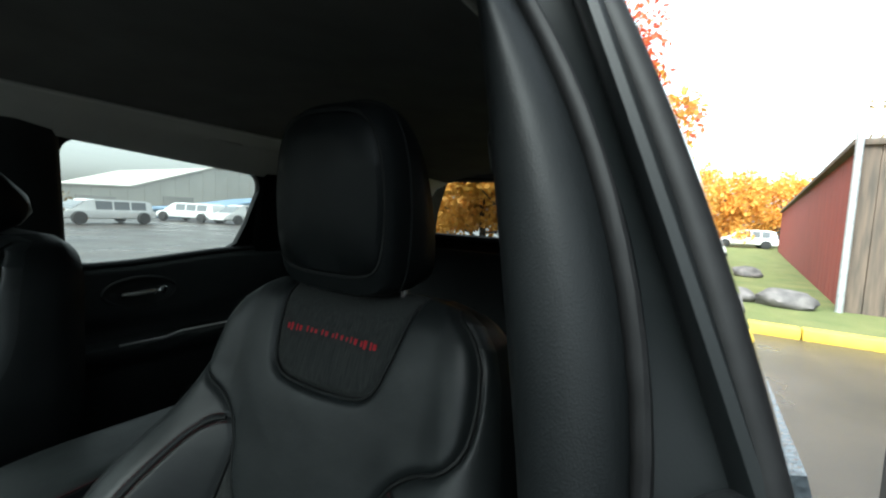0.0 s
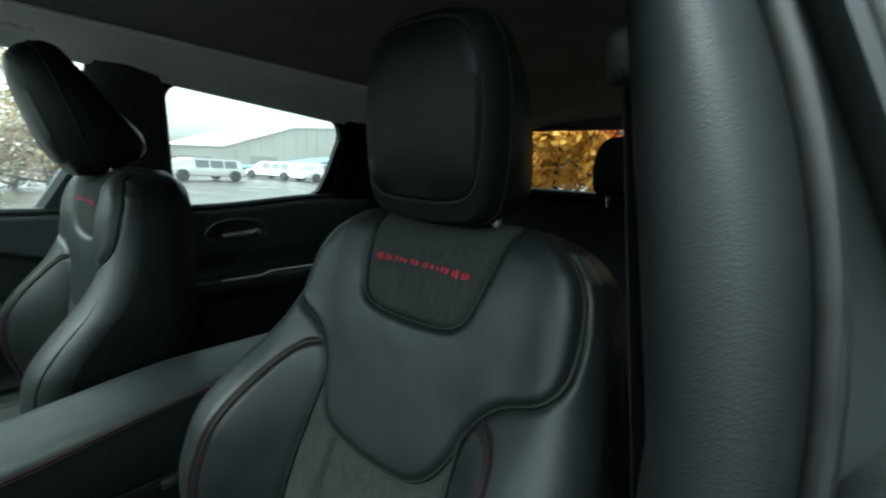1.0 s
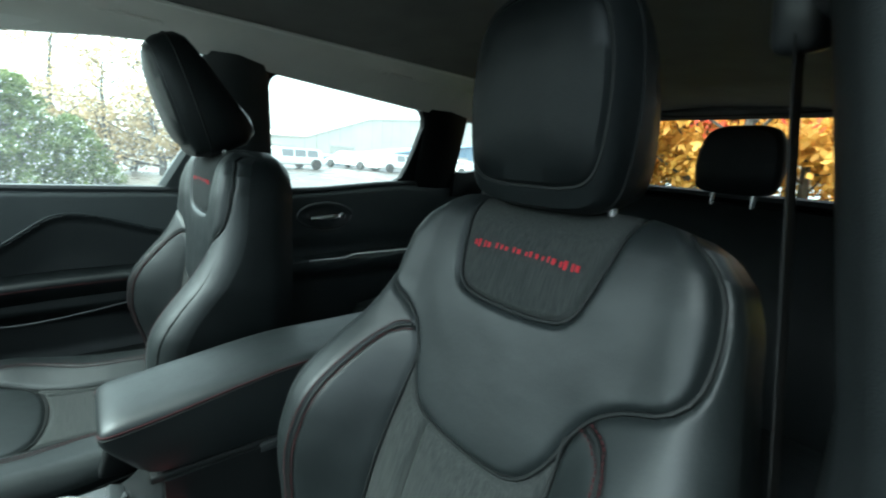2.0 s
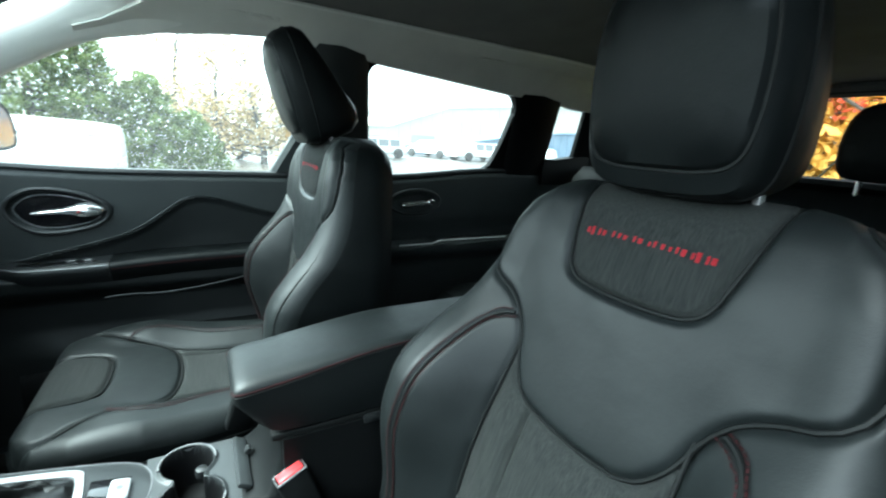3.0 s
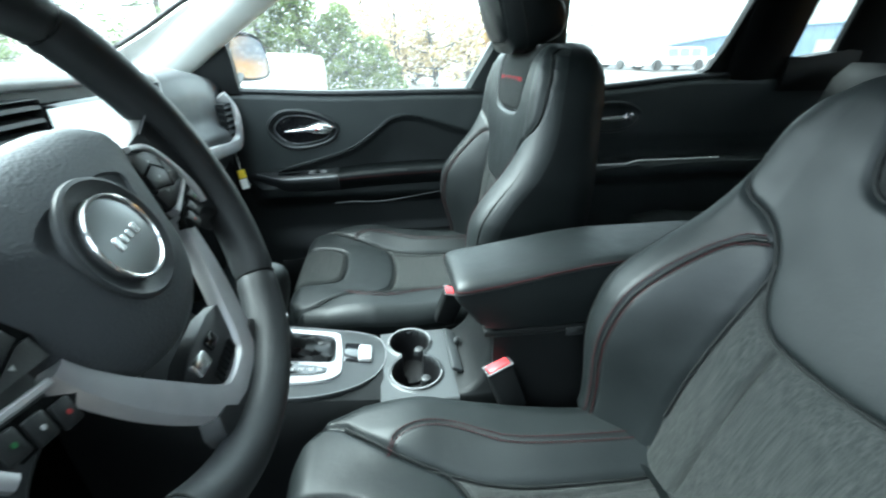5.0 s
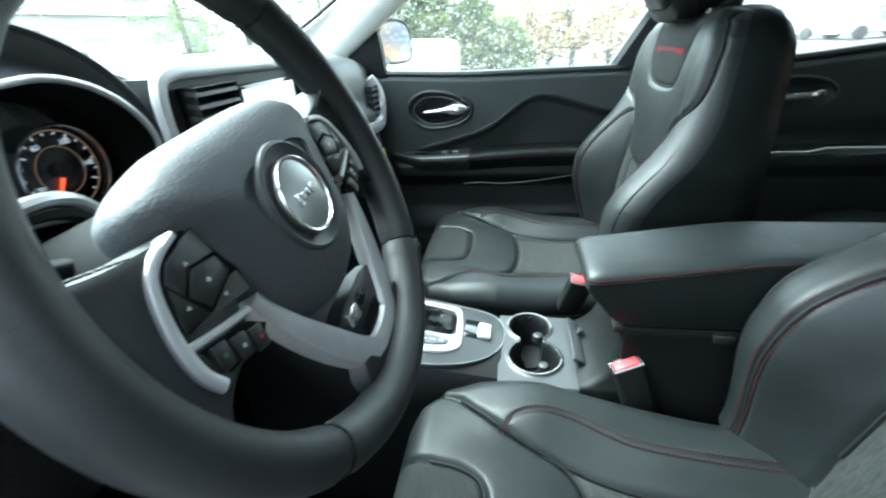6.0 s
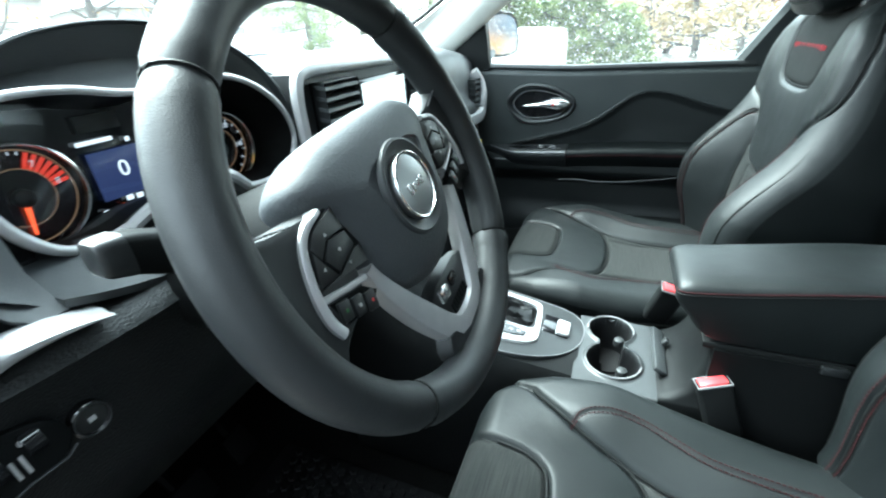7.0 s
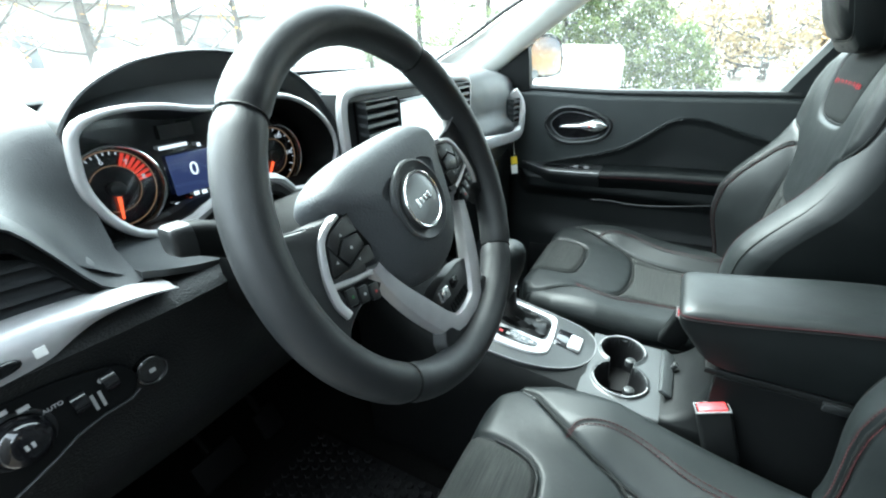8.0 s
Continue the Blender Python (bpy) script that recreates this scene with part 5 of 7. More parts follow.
for sgn in (1, -1):
    def side(pts, turn=0):
        out = [(sgn * x, y) for x, y in pts]
        return out if sgn > 0 else out[::-1]
    wrap = [(0.078, 0.030), (0.105, 0.033), (0.130, 0.038), (0.156, 0.050), (0.160, 0.0), (0.158, -0.070), (0.146, -0.070), (0.134, -0.054), (0.122, -0.043), (0.092, -0.036), (0.080, -0.02)]
    spoke_plate(rounded(side(wrap[::-1]), 2), -0.024, 0.001, "spoke", LEATHER_WHEEL, "leather-wrapped spoke", 0.009)
    part("spoke_stitching", stitches([(sgn * (0.112 + 0.004 * k), 0.033 + 0.0012 * k, 0.0025) for k in range(10)], 0.0038, 0.0034, (0, 0, 0.0004)), GREY_THREAD, wheel, "grey stitching")
    pad = [(0.074, 0.030), (0.0777, 0.0285), (0.1020, 0.0242), (0.1108, 0.0168), (0.1203, -0.0060), (0.0734, -0.0175), (0.066, 0.0)]
    spoke_plate(side(pad[::-1]), -0.006, 0.0012, "button_panel", TRIM_BLACK, "black button panel", 0.002)
    keys = ([(0.0765, 0.0265), (0.1008, 0.0222), (0.1088, 0.0157), (0.1062, 0.0060), (0.0945, 0.0142), (0.0770, 0.0110)], [(0.1095, 0.0140), (0.1185, -0.0050), (0.1020, -0.0082), (0.1068, 0.0042)], [(0.1168, -0.0068), (0.0745, -0.0158), (0.0735, -0.0040), (0.0795, -0.0027), (0.1005, -0.0082)], [(0.1050, 0.0042), (0.0942, 0.0127), (0.0785, 0.0095), (0.0775, -0.0010), (0.1002, -0.0065)])
    for k, key in enumerate(keys):
        cxk, cyk = sum(p[0] for p in key) / len(key), sum(p[1] for p in key) / len(key)
        part("button", moved(prism(side(key[::-1]), 0.0026 if k < 3 else 0.0032, 0.0008), Matrix.Translation((0, 0, 0.001))), TRIM_SMOOTH, wheel, "black rubber key")
        part("button_mark", moved(disc(0.0015, 0.0003, 3 if k < 3 else 4), pose(sgn * cxk, cyk, 0.0037 if k < 3 else 0.0043, 0, 0, 90 + 90 * k)), PRINT, wheel)
    frame_pts = [(0.0870, 0.0290), (0.1030, 0.0258), (0.1130, 0.0190), (0.1225, 0.0000), (0.1262, -0.0150), (0.1268, -0.0250), (0.1235, -0.0350)]
    fl = chaikin([(sgn * x, y, 0) for x, y in frame_pts], 3, False)
    part("silver_frame", ribbon(fl, [0.0022 + 0.0016 * min(1.0, i / (0.6 * len(fl))) for i in range(len(fl))], -0.006, 0.0042), SILVER, wheel, "satin silver button frame")
    part("silver_branch", ribbon([(sgn * 0.1215, -0.0115), (sgn * 0.1, -0.0185), (sgn * 0.083, -0.0232)], 0.0026, -0.006, 0.0026), SILVER, wheel, "satin silver crossbar")
    lower = [(0.1205, -0.0150), (0.0900, -0.0245), (0.0795, -0.0360), (0.0880, -0.0410), (0.1170, -0.0345)]
    spoke_plate(side(lower), -0.006, 0.0012, "phone_panel", TRIM_BLACK, "", 0.002)
    for k, (bx, mat) in enumerate(((0.1135, GREEN), (0.1025, PRINT), (0.0915, RED_PRINT))):
        by = -0.0258 - 0.0052 * k
        part("button", moved(box(-0.0049, 0.0049, -0.0066, 0.0066, 0, 0.0032, 0.0014), pose(sgn * bx, by, 0.0006, 0, 0, sgn * 16)), TRIM_SMOOTH, wheel)
        part("button_mark", moved(disc(0.0013, 0.0003, 8), Matrix.Translation((sgn * bx, by, 0.0039))), mat, wheel)

bow = chaikin([(-0.082, -0.024, 0), (-0.079, -0.040, 0), (-0.067, -0.069, 0), (-0.050, -0.100, 0), (-0.033, -0.127, 0), (-0.018, -0.138, 0), (0.018, -0.138, 0), (0.033, -0.127, 0), (0.050, -0.100, 0), (0.067, -0.069, 0), (0.079, -0.040, 0), (0.082, -0.024, 0)], 3, False)
nb = len(bow)
bow = [p + Vector((0.010, 0, 0)) for p in bow]
part("lower_spoke", ribbon(bow, [0.0055 + 0.0065 * float(smooth_step(min(i, nb - 1 - i) / nb, 0.02, 0.30)) for i in range(nb)], -0.014, -0.0015), SILVER, wheel, "satin silver lower spoke")
part("spoke_inlay", moved(prism(rounded([(-0.046, -0.088), (0.046, -0.088), (0.040, -0.112), (0.024, -0.128), (-0.024, -0.128), (-0.040, -0.112)][::-1], 1), 0.014, 0.002), Matrix.Translation((0.010, 0, -0.021))), TRIM_SMOOTH, wheel, "black inlay with unreadable relief")
for k in range(7):
    part("relief_bar", box(-0.008 + k * 0.0055, -0.0045 + k * 0.0055, -0.122, -0.113, -0.0075, -0.0055), TRIM_BLACK, wheel)
part("inlay_key", moved(box(-0.009, 0.009, -0.006, 0.006, 0, 0.006, 0.002), pose(-0.010, -0.098, -0.009, 0, 0, -8)), CHROME, wheel, "bright key at the top of the inlay")
part("inlay_key", moved(box(-0.007, 0.007, -0.005, 0.005, 0, 0.005, 0.002), pose(0.014, -0.099, -0.009)), GLOSS, wheel)
part("spoke_foot", moved(prism(rounded([(-0.046, -0.118), (-0.030, -0.141), (0.030, -0.141), (0.046, -0.118), (0.060, -0.134), (0.050, -0.152), (-0.050, -0.152), (-0.060, -0.134)][::-1], 1), 0.016, 0.004), Matrix.Translation((0.010, 0, -0.016))), LEATHER_WHEEL, wheel, "leather at the foot of the lower spoke")

stalk = thing("indicator_stalk", "black indicator stalk with grey end behind the wheel", "control stalk")


def stalk_ring(x, y, z, hy, hz):
    """A rounded box across the stalk."""
    return [(x, y + hy * math.copysign(abs(math.cos(t)) ** 0.5, math.cos(t)), z + hz * math.copysign(abs(math.sin(t)) ** 0.5, math.sin(t))) for t in np.linspace(0, 2 * math.pi, 28, endpoint=False)]


part("arm", rings([stalk_ring(-0.497, 0.792, 1.1505, 0.012, 0.0145), stalk_ring(-0.485, 0.793, 1.1455, 0.013, 0.0165), stalk_ring(-0.470, 0.795, 1.138, 0.0135, 0.0175), stalk_ring(-0.445, 0.798, 1.130, 0.012, 0.015), stalk_ring(-0.40, 0.80, 1.118, 0.011, 0.012)]), TRIM_BLACK, stalk, "black arm")
part("knob", rings([stalk_ring(-0.5155, 0.790, 1.1545, 0.0075, 0.0085), stalk_ring(-0.5145, 0.790, 1.1545, 0.0095, 0.0110), stalk_ring(-0.5115, 0.790, 1.154, 0.0110, 0.0130), stalk_ring(-0.4975, 0.792, 1.1508, 0.0125, 0.0150)]), TRIM_SMOOTH, stalk, "grey-black twist end")
wiper = thing("wiper_stalk", "black wiper stalk behind the wheel", "control stalk")
part("arm", tube([(-0.33, 0.80, 1.115), (-0.27, 0.80, 1.125), (-0.225, 0.795, 1.135)], [0.012, 0.013, 0.016], 10), TRIM_SMOOTH, wiper, "black arm")

# ---- dashboard ----
dash = thing("dashboard", "soft black dashboard with satin silver trim", "dashboard")


def dash_top(x):
    """Height of the pad's brow."""
    return 1.222 - 0.03 * float(smooth_step(abs(x), 0.45, 0.75)) + 0.012 * float(smooth_step(-x, 0.3, 0.6))


def dash_row(x):
    """Section of the passenger side and centre."""
    t = dash_top(x)
    bulge = 0.02 * float(smooth_step(x, 0.25, 0.45) * (1 - smooth_step(x, 0.55, 0.70)))
    y = 0.945 - bulge
    return [(1.42, t - 0.03), (1.25, t + 0.012), (1.10, t + 0.022), (1.00, t + 0.012), (y + 0.015, t - 0.004), (y, t - 0.022), (y - 0.006, t - 0.06), (y - 0.008, t - 0.10), (y - 0.01, t - 0.125), (y - 0.028, t - 0.14), (y - 0.030, t - 0.17), (y - 0.012, t - 0.19), (y + 0.01, t - 0.27), (y + 0.05, t - 0.36), (1.12, 0.74), (1.3, 0.60), (1.42, 0.60)]


part("pad", rings([[(x, *p) for p in dash_row(x)] for x in np.linspace(-0.128, 0.70, 44)]), DASH, dash, "soft grained dashboard pad", angle=50)


def left_row(x):
    b = 0.034 * float(np.interp(x, [-0.74, -0.66, -0.58, -0.53, -0.50], [0, 0.05, 0.35, 0.75, 1.0]))
    lo = float(np.interp(x, [-0.66, -0.579, -0.562, -0.546, -0.537, -0.526, -0.513, -0.497], [1.188, 1.180, 1.171, 1.155, 1.138, 1.120, 1.103, 1.091]))
    up = 0.020 * float(smooth_step(x, -0.66, -0.50))
    row = [(1.42, 1.20), (1.25, 1.235 + up), (1.10, 1.245 + up), (1.02, 1.242 + up), (0.965 + b * 0.6, 1.230 + 0.6 * up), (0.925 + b * 0.9, 1.205), (0.893 + b, 1.180), (0.872 + b * 0.8, lo + 0.012), (0.866 + b * 0.5, lo), (0.874 + b * 0.4, lo - 0.003), (0.92 + b, lo + 0.004), (1.1, 1.12), (1.42, 1.12)]
    # near the dials the pad turns in to meet the bezel
    end = [(1.42, 1.21), (1.25, 1.252), (1.10, 1.262), (1.01, 1.258), (0.958, 1.243), (0.940, 1.222), (0.931, 1.175), (0.920, 1.118), (0.886, 1.091), (0.888, 1.088), (0.93, 1.095), (1.1, 1.12), (1.42, 1.12)]
    t = float(smooth_step(x, -0.585, -0.505))
    return [(p[0] + (q[0] - p[0]) * t, p[1] + (q[1] - p[1]) * t) for p, q in zip(row, end)]


part("left_pad", rings([[(x, *p) for p in left_row(x)] for x in np.linspace(-0.74, -0.5005, 30)]), DASH, dash, "soft grained pad over the outer vent", angle=50)
part("rear_pad", rings([[(x, y, z) for y, z in ((1.42, 1.21), (1.25, 1.252), (1.10, 1.262), (1.045, 1.258), (1.035, 1.245), (1.06, 1.20), (1.42, 1.15))] for x in np.linspace(-0.515, -0.126, 14)]), DASH, dash, "soft grained pad behind the dials", angle=50)
part("knee_panel", rings([[(x, y, z + 0.012 * float(smooth_step(-x, 0.45, 0.7))) for y, z in ((0.96, 1.085), (0.885, 1.072), (0.872, 1.055), (0.888, 1.02), (0.895, 0.97), (0.915, 0.90), (0.98, 0.80), (1.15, 0.70), (1.4, 0.65), (1.4, 1.085))] for x in np.linspace(-0.74, -0.12, 40)]), KNEE, dash, "grained black knee panel", angle=50)



def hood_row(x):
    row = left_row(x)
    y, z = row[9]
    return [(y + 0.002, z), (y + 0.001, z - 0.016), (y + 0.008, z - 0.020), (y + 0.05, z - 0.012), (y + 0.05, z + 0.004)]


part("vent_hood", rings([[(x, *p) for p in hood_row(x)] for x in np.linspace(-0.74, -0.49, 24)]), TRIM_BLACK, dash, "dark lip over the outer vent", angle=50)

def under_row(x):
    lo = float(np.interp(x, [-0.50, -0.479, -0.453, -0.421, -0.37], [1.092, 1.084, 1.076, 1.069, 1.064]))
    return [(0.936, 1.114), (0.918, 1.108), (0.898, 0.5 * (1.108 + lo)), (0.884, lo + 0.008), (0.886, lo), (0.96, lo), (0.96, 1.114)]


part("lower_pad", rings([[(x, *p) for p in under_row(x)] for x in np.linspace(-0.501, -0.37, 14)]), DASH, dash, "soft grained pad under the dials", angle=50)

# binnacle: bezel, brow and dials
BEZEL = [(-0.500, 1.205), (-0.494, 1.230), (-0.462, 1.241), (-0.413, 1.240), (-0.375, 1.231), (-0.340, 1.228), (-0.305, 1.232), (-0.262, 1.236), (-0.215, 1.222), (-0.175, 1.190), (-0.158, 1.150), (-0.175, 1.112), (-0.220, 1.100), (-0.270, 1.106), (-0.320, 1.120), (-0.380, 1.126), (-0.425, 1.112), (-0.462, 1.112), (-0.490, 1.138), (-0.503, 1.175)]
bz = chaikin([(x, 0.93, z) for x, z in BEZEL], 2)
bc = Vector((-0.33, 0.93, 1.172))
cluster = part("instrument_binnacle", rings([[(p.x, 0.934, p.z) for p in bz], [(bc.x + (p.x - bc.x) * 0.97, 0.96, bc.z + (p.z - bc.z) * 0.97) for p in bz], [(bc.x + (p.x - bc.x) * 0.95, 1.01, bc.z + (p.z - bc.z) * 0.93 - 0.012) for p in bz]], caps=False), TRIM_BLACK, dash, "deep black instrument surround")
part("bezel", tube(bz, [0.0036 + 0.0020 * float(smooth_step(-p.x, 0.462, 0.495)) * float(smooth_step(p.z, 1.10, 1.15)) + 0.0010 * float(smooth_step(1.15 - p.z, 0.0, 0.03)) for p in bz], 10, True, up=(0, 1, 0)), SILVER, cluster, "satin silver bezel")
part("dial_face", rings([[(bc.x + (p.x - bc.x) * 0.97, 1.008, bc.z + (p.z - bc.z) * 0.95 - 0.012) for p in bz], [(bc.x + (p.x - bc.x) * 0.97, 1.03, bc.z + (p.z - bc.z) * 0.95 - 0.012) for p in bz]]), GLOSS, cluster, "gloss black dial plate")
brow = [(-0.506, 1.12), (-0.508, 1.19), (-0.503, 1.217), (-0.491, 1.238), (-0.470, 1.258), (-0.445, 1.272), (-0.412, 1.284), (-0.360, 1.292), (-0.300, 1.290), (-0.240, 1.276), (-0.190, 1.250), (-0.155, 1.215), (-0.132, 1.165), (-0.125, 1.10)]
bl = chaikin([(x, 0, z) for x, z in brow], 2, False)


def brow_ring(y, k, dz, floor=1.085):
    return [(bc.x + (p.x - bc.x) * k, y, max(floor, 1.172 + (p.z - 1.172) * k + dz)) for p in bl]


part("brow", rings([brow_ring(1.00, 0.94, -0.004), brow_ring(0.960, 0.965, -0.002), brow_ring(0.945, 0.985, 0), brow_ring(0.946, 1.0, 0), brow_ring(0.962, 1.004, 0.0), brow_ring(1.03, 0.985, -0.010), brow_ring(1.12, 0.95, -0.026), brow_ring(1.25, 0.92, -0.05)], close=False, caps=False), DASH, cluster, "soft grained brow over the dials", angle=60)
upper_brow = [p for p in bl if p.z > 1.174][::-1]
brow_angle = [math.atan2(p.z - 1.172, p.x - bc.x) for p in upper_brow]


def to_brow(p, f):
    """A point part of the way from the bezel out to the brow, or behind the bezel below it."""
    a = math.atan2(p.z - 1.172, p.x - bc.x)
    if p.z < 1.178:
        return (bc.x + (p.x - bc.x) * (1 + 0.05 * f), 0.936 + 0.05 * f, 1.172 + (p.z - 1.172) * (1 + 0.05 * f))
    x, z = (float(np.interp(a, brow_angle, [q[k] for q in upper_brow])) for k in (0, 2))
    return (p.x + (x * 0.985 + bc.x * 0.015 - p.x) * f, 0.936 + 0.030 * math.sin(math.pi * min(f, 0.86)) + 0.004 * f, p.z + (z - 0.002 - p.z) * f)


part("fascia", rings([[to_brow(p, f) for p in bz] for f in (0.0, 0.25, 0.5, 0.75, 1.0)], caps=False), DASH, cluster, "dark fascia between bezel and brow")


def dial(x, z, r, marks, needle, low, high, red=None, text=()):
    """A round gauge on the plate: ring, scale marks, numerals and a lit needle."""
    D = turn_to((1, 0, 0), (0, 0, 1), (0, -1, 0), (x, 1.005, z))
    g = part("gauge", moved(rings([[(rr * math.cos(2 * math.pi * i / 48), rr * math.sin(2 * math.pi * i / 48), zz) for i in range(48)] for rr, zz in ((r, 0), (r, 0.012), (r * 0.95, 0.014), (r * 0.93, 0.004), (r * 0.6, 0.003), (0.004, 0.003))]), D), GLOSS, cluster, "round gauge with copper ring")
    part("gauge_ring", moved(hoop(r * 0.96, 0.0016, 48), D @ pose(0, 0, 0.0135)), CHROME, g, "grey gauge rim")
    part("scale_ring", moved(hoop(r * 0.85, 0.0007, 48), D @ pose(0, 0, 0.0045)), LIT_TAN, g, "copper scale ring")
    part("inner_ring", moved(hoop(r * 0.52, 0.0005, 48), D @ pose(0, 0, 0.0045)), LIT_TAN, g)
    for k in range(marks):
        a = radians(low + (high - low) * k / (marks - 1))
        hot = red is not None and k >= red
        ln = 0.30 if hot else 0.06 if k % 5 else 0.13
        part("scale_mark", moved(box(r * (0.82 - ln), r * 0.82, -0.0006 if not hot else -0.0017, 0.0006 if not hot else 0.0017, 0.004, 0.0048), D @ Matrix.Rotation(a, 4, "Z")), LIT_DARKRED if hot else LIT_DIM, g)
    for tx, ang in text:
        a = radians(ang)
        words(tx, r * 0.17, D @ pose(r * 0.64 * math.cos(a), r * 0.64 * math.sin(a), 0.0048), LIT_DIM, g, "numeral")
    a = radians(needle)
    part("needle", moved(prism([(r * 0.10, -0.0022), (r * 0.68, -0.0010), (r * 0.68, 0.0010), (r * 0.10, 0.0022)], 0.002), D @ Matrix.Rotation(a, 4, "Z") @ pose(0, 0, 0.006)), LIT_RED, g, "lit red needle")
    part("needle_cap", moved(disc(r * 0.17, 0.006, 24, 0.002), D @ pose(0, 0, 0.0045)), TRIM_SMOOTH, g)
    return g


dial(-0.447, 1.152, 0.050, 26, 262, 235, 10, 19, (("4", 190), ("5", 145), ("6", 100), ("7", 55), ("8", 12)))
dial(-0.228, 1.140, 0.050, 17, 240, 234, -46, None, (("20", 205), ("60", 120), ("100", 60), ("140", 0)))
SCR = turn_to((1, 0, 0), (0, 0, 1), (0, -1, 0), (-0.352, 1.004, 1.148))
disp = part("display", moved(box(-0.032, 0.032, -0.024, 0.026, 0, 0.003, 0.001), SCR), LIT_BLUE, cluster, "lit blue speed display")
words("0", 0.024, SCR @ pose(-0.002, 0.004, 0.0035), LIT_WHITE, disp, "numeral")
part("status_bar", moved(box(-0.036, -0.001, 0.0345, 0.0385, 0.0, 0.002), SCR), LIT_WHITE, cluster, "lit status line")
part("status_bar", moved(box(0.012, 0.016, 0.030, 0.0345, 0.0, 0.002), SCR), LIT_WHITE, cluster)
part("shaded_panel", moved(box(-0.03, 0.012, 0.046, 0.062, 0.0, 0.002), SCR), TRIM_SMOOTH, cluster)
part("warning_strip", moved(box(-0.046, -0.016, -0.044, -0.0425, 0, 0.002), SCR), LIT_RED, cluster, "lit red underline")
part("warning_strip", moved(box(-0.016, -0.0147, -0.044, -0.031, 0, 0.002), SCR), LIT_RED, cluster)
for k in range(4):
    part("warning_mark", moved(box(-0.044 + 0.0068 * k, -0.0392 + 0.0068 * k, -0.0405, -0.0355 + 0.003 * (k % 2), 0, 0.002), SCR), LIT_WHITE, cluster)
for bx, bz0, mt in ((-0.010, -0.030, LIT_WHITE), (0.001, -0.031, LIT_WHITE), (-0.009, -0.038, LIT_DARKRED), (0.002, -0.038, LIT_RED), (0.013, -0.034, LIT_WHITE)):
    part("warning_mark", moved(box(bx, bx + 0.0065, bz0, bz0 + 0.005, 0, 0.002), SCR), mt, cluster)
lens = part("clear_lens", rings([[(bc.x + (p.x - bc.x) * k, 0.985, bc.z + (p.z - bc.z) * k - 0.006) for p in bz] for k in (0.955, 0.5, 0.02)], caps=False), LENS, cluster, "clear plastic lens over the dials with haze put in")
lens.visible_shadow = False
part("lower_arch", tube(chaikin([(-0.425, 0.928, 1.108), (-0.40, 0.915, 1.128), (-0.36, 0.905, 1.145), (-0.31, 0.905, 1.142), (-0.27, 0.925, 1.11)], 2, False), 0.0065, 8), SILVER, dash, "satin silver column arch")
part("column_hood", tube(chaikin([(-0.425, 0.940, 1.100), (-0.40, 0.926, 1.119), (-0.36, 0.917, 1.135), (-0.31, 0.917, 1.132), (-0.27, 0.936, 1.100)], 2, False), 0.0105, 8), TRIM_SMOOTH, dash, "black column hood")


def louvre(x0, x1, z0, z1, y, n, parent, slant=0.0, deep=0.05):
    """Air vent: dark well, slats and a thumb tab."""
    part("vent_well", rings([[(x0, y + 0.002, z0), (x1, y + 0.002, z0 + slant), (x1, y + 0.002, z1 + slant), (x0, y + 0.002, z1)], [(x0 + 0.004, y + deep, z0), (x1 - 0.004, y + deep, z0 + slant), (x1 - 0.004, y + deep, z1 + slant), (x0 + 0.004, y + deep, z1)]], caps=False), TRIM_SMOOTH, parent)
    part("vent_back", box(x0, x1, y + deep, y + deep + 0.004, min(z0, z0 + slant), max(z1, z1 + slant)), TRIM_BLACK, parent)
    for k in range(n):
        z = z0 + (z1 - z0) * (k + 0.5) / n
        part("slat", rings([[(x, y + a, zz + b + (slant if x == x1 else 0)) for a, b in ((0.002, -0.0034), (0.003, 0.0012), (0.006, 0.0022), (0.020, 0.0036), (0.020, -0.0010))] for x, zz in ((x0, z), (x1, z))]), DASH, parent, "black vent slat" if k == 0 else "")


# outer vent and silver blade below it, headlamp switch panel
vent_l = part("side_vent", rings([[(x, 0.895, z) for x, z in ((-0.735, 1.165), (-0.735, 1.082), (-0.478, 1.076), (-0.50, 1.09), (-0.56, 1.14), (-0.60, 1.155))], [(x, 0.95, z) for x, z in ((-0.735, 1.155), (-0.735, 1.082), (-0.478, 1.076), (-0.50, 1.085), (-0.56, 1.13), (-0.60, 1.145))]], caps=False), TRIM_BLACK, dash, "black outer air vent")
part("vent_back", box(-0.735, -0.48, 0.945, 0.95, 1.07, 1.17), GLOSS, vent_l)
for k, (zl, zr, xr) in enumerate(((1.150, 1.130, -0.545), (1.134, 1.115, -0.525), (1.118, 1.100, -0.508), (1.102, 1.087, -0.492), (1.088, 1.078, -0.485))):
    part("slat", rings([[(x, 0.905 + a, z + b) for a, b in ((0.0, -0.001), (0.003, 0.003), (0.028, 0.012), (0.028, 0.008))] for x, z in ((-0.735, zl + 0.006), (xr, zr))]), DASH, vent_l)
blade_z = [(-0.74, 1.104, 0.038), (-0.66, 1.1035, 0.037), (-0.606, 1.103, 0.037), (-0.588, 1.102, 0.034), (-0.571, 1.100, 0.024), (-0.553, 1.098, 0.0165), (-0.532, 1.094, 0.012), (-0.509, 1.0895, 0.009), (-0.483, 1.079, 0.002)]
blade = chaikin([(x, z, w) for x, z, w in blade_z], 2, False)
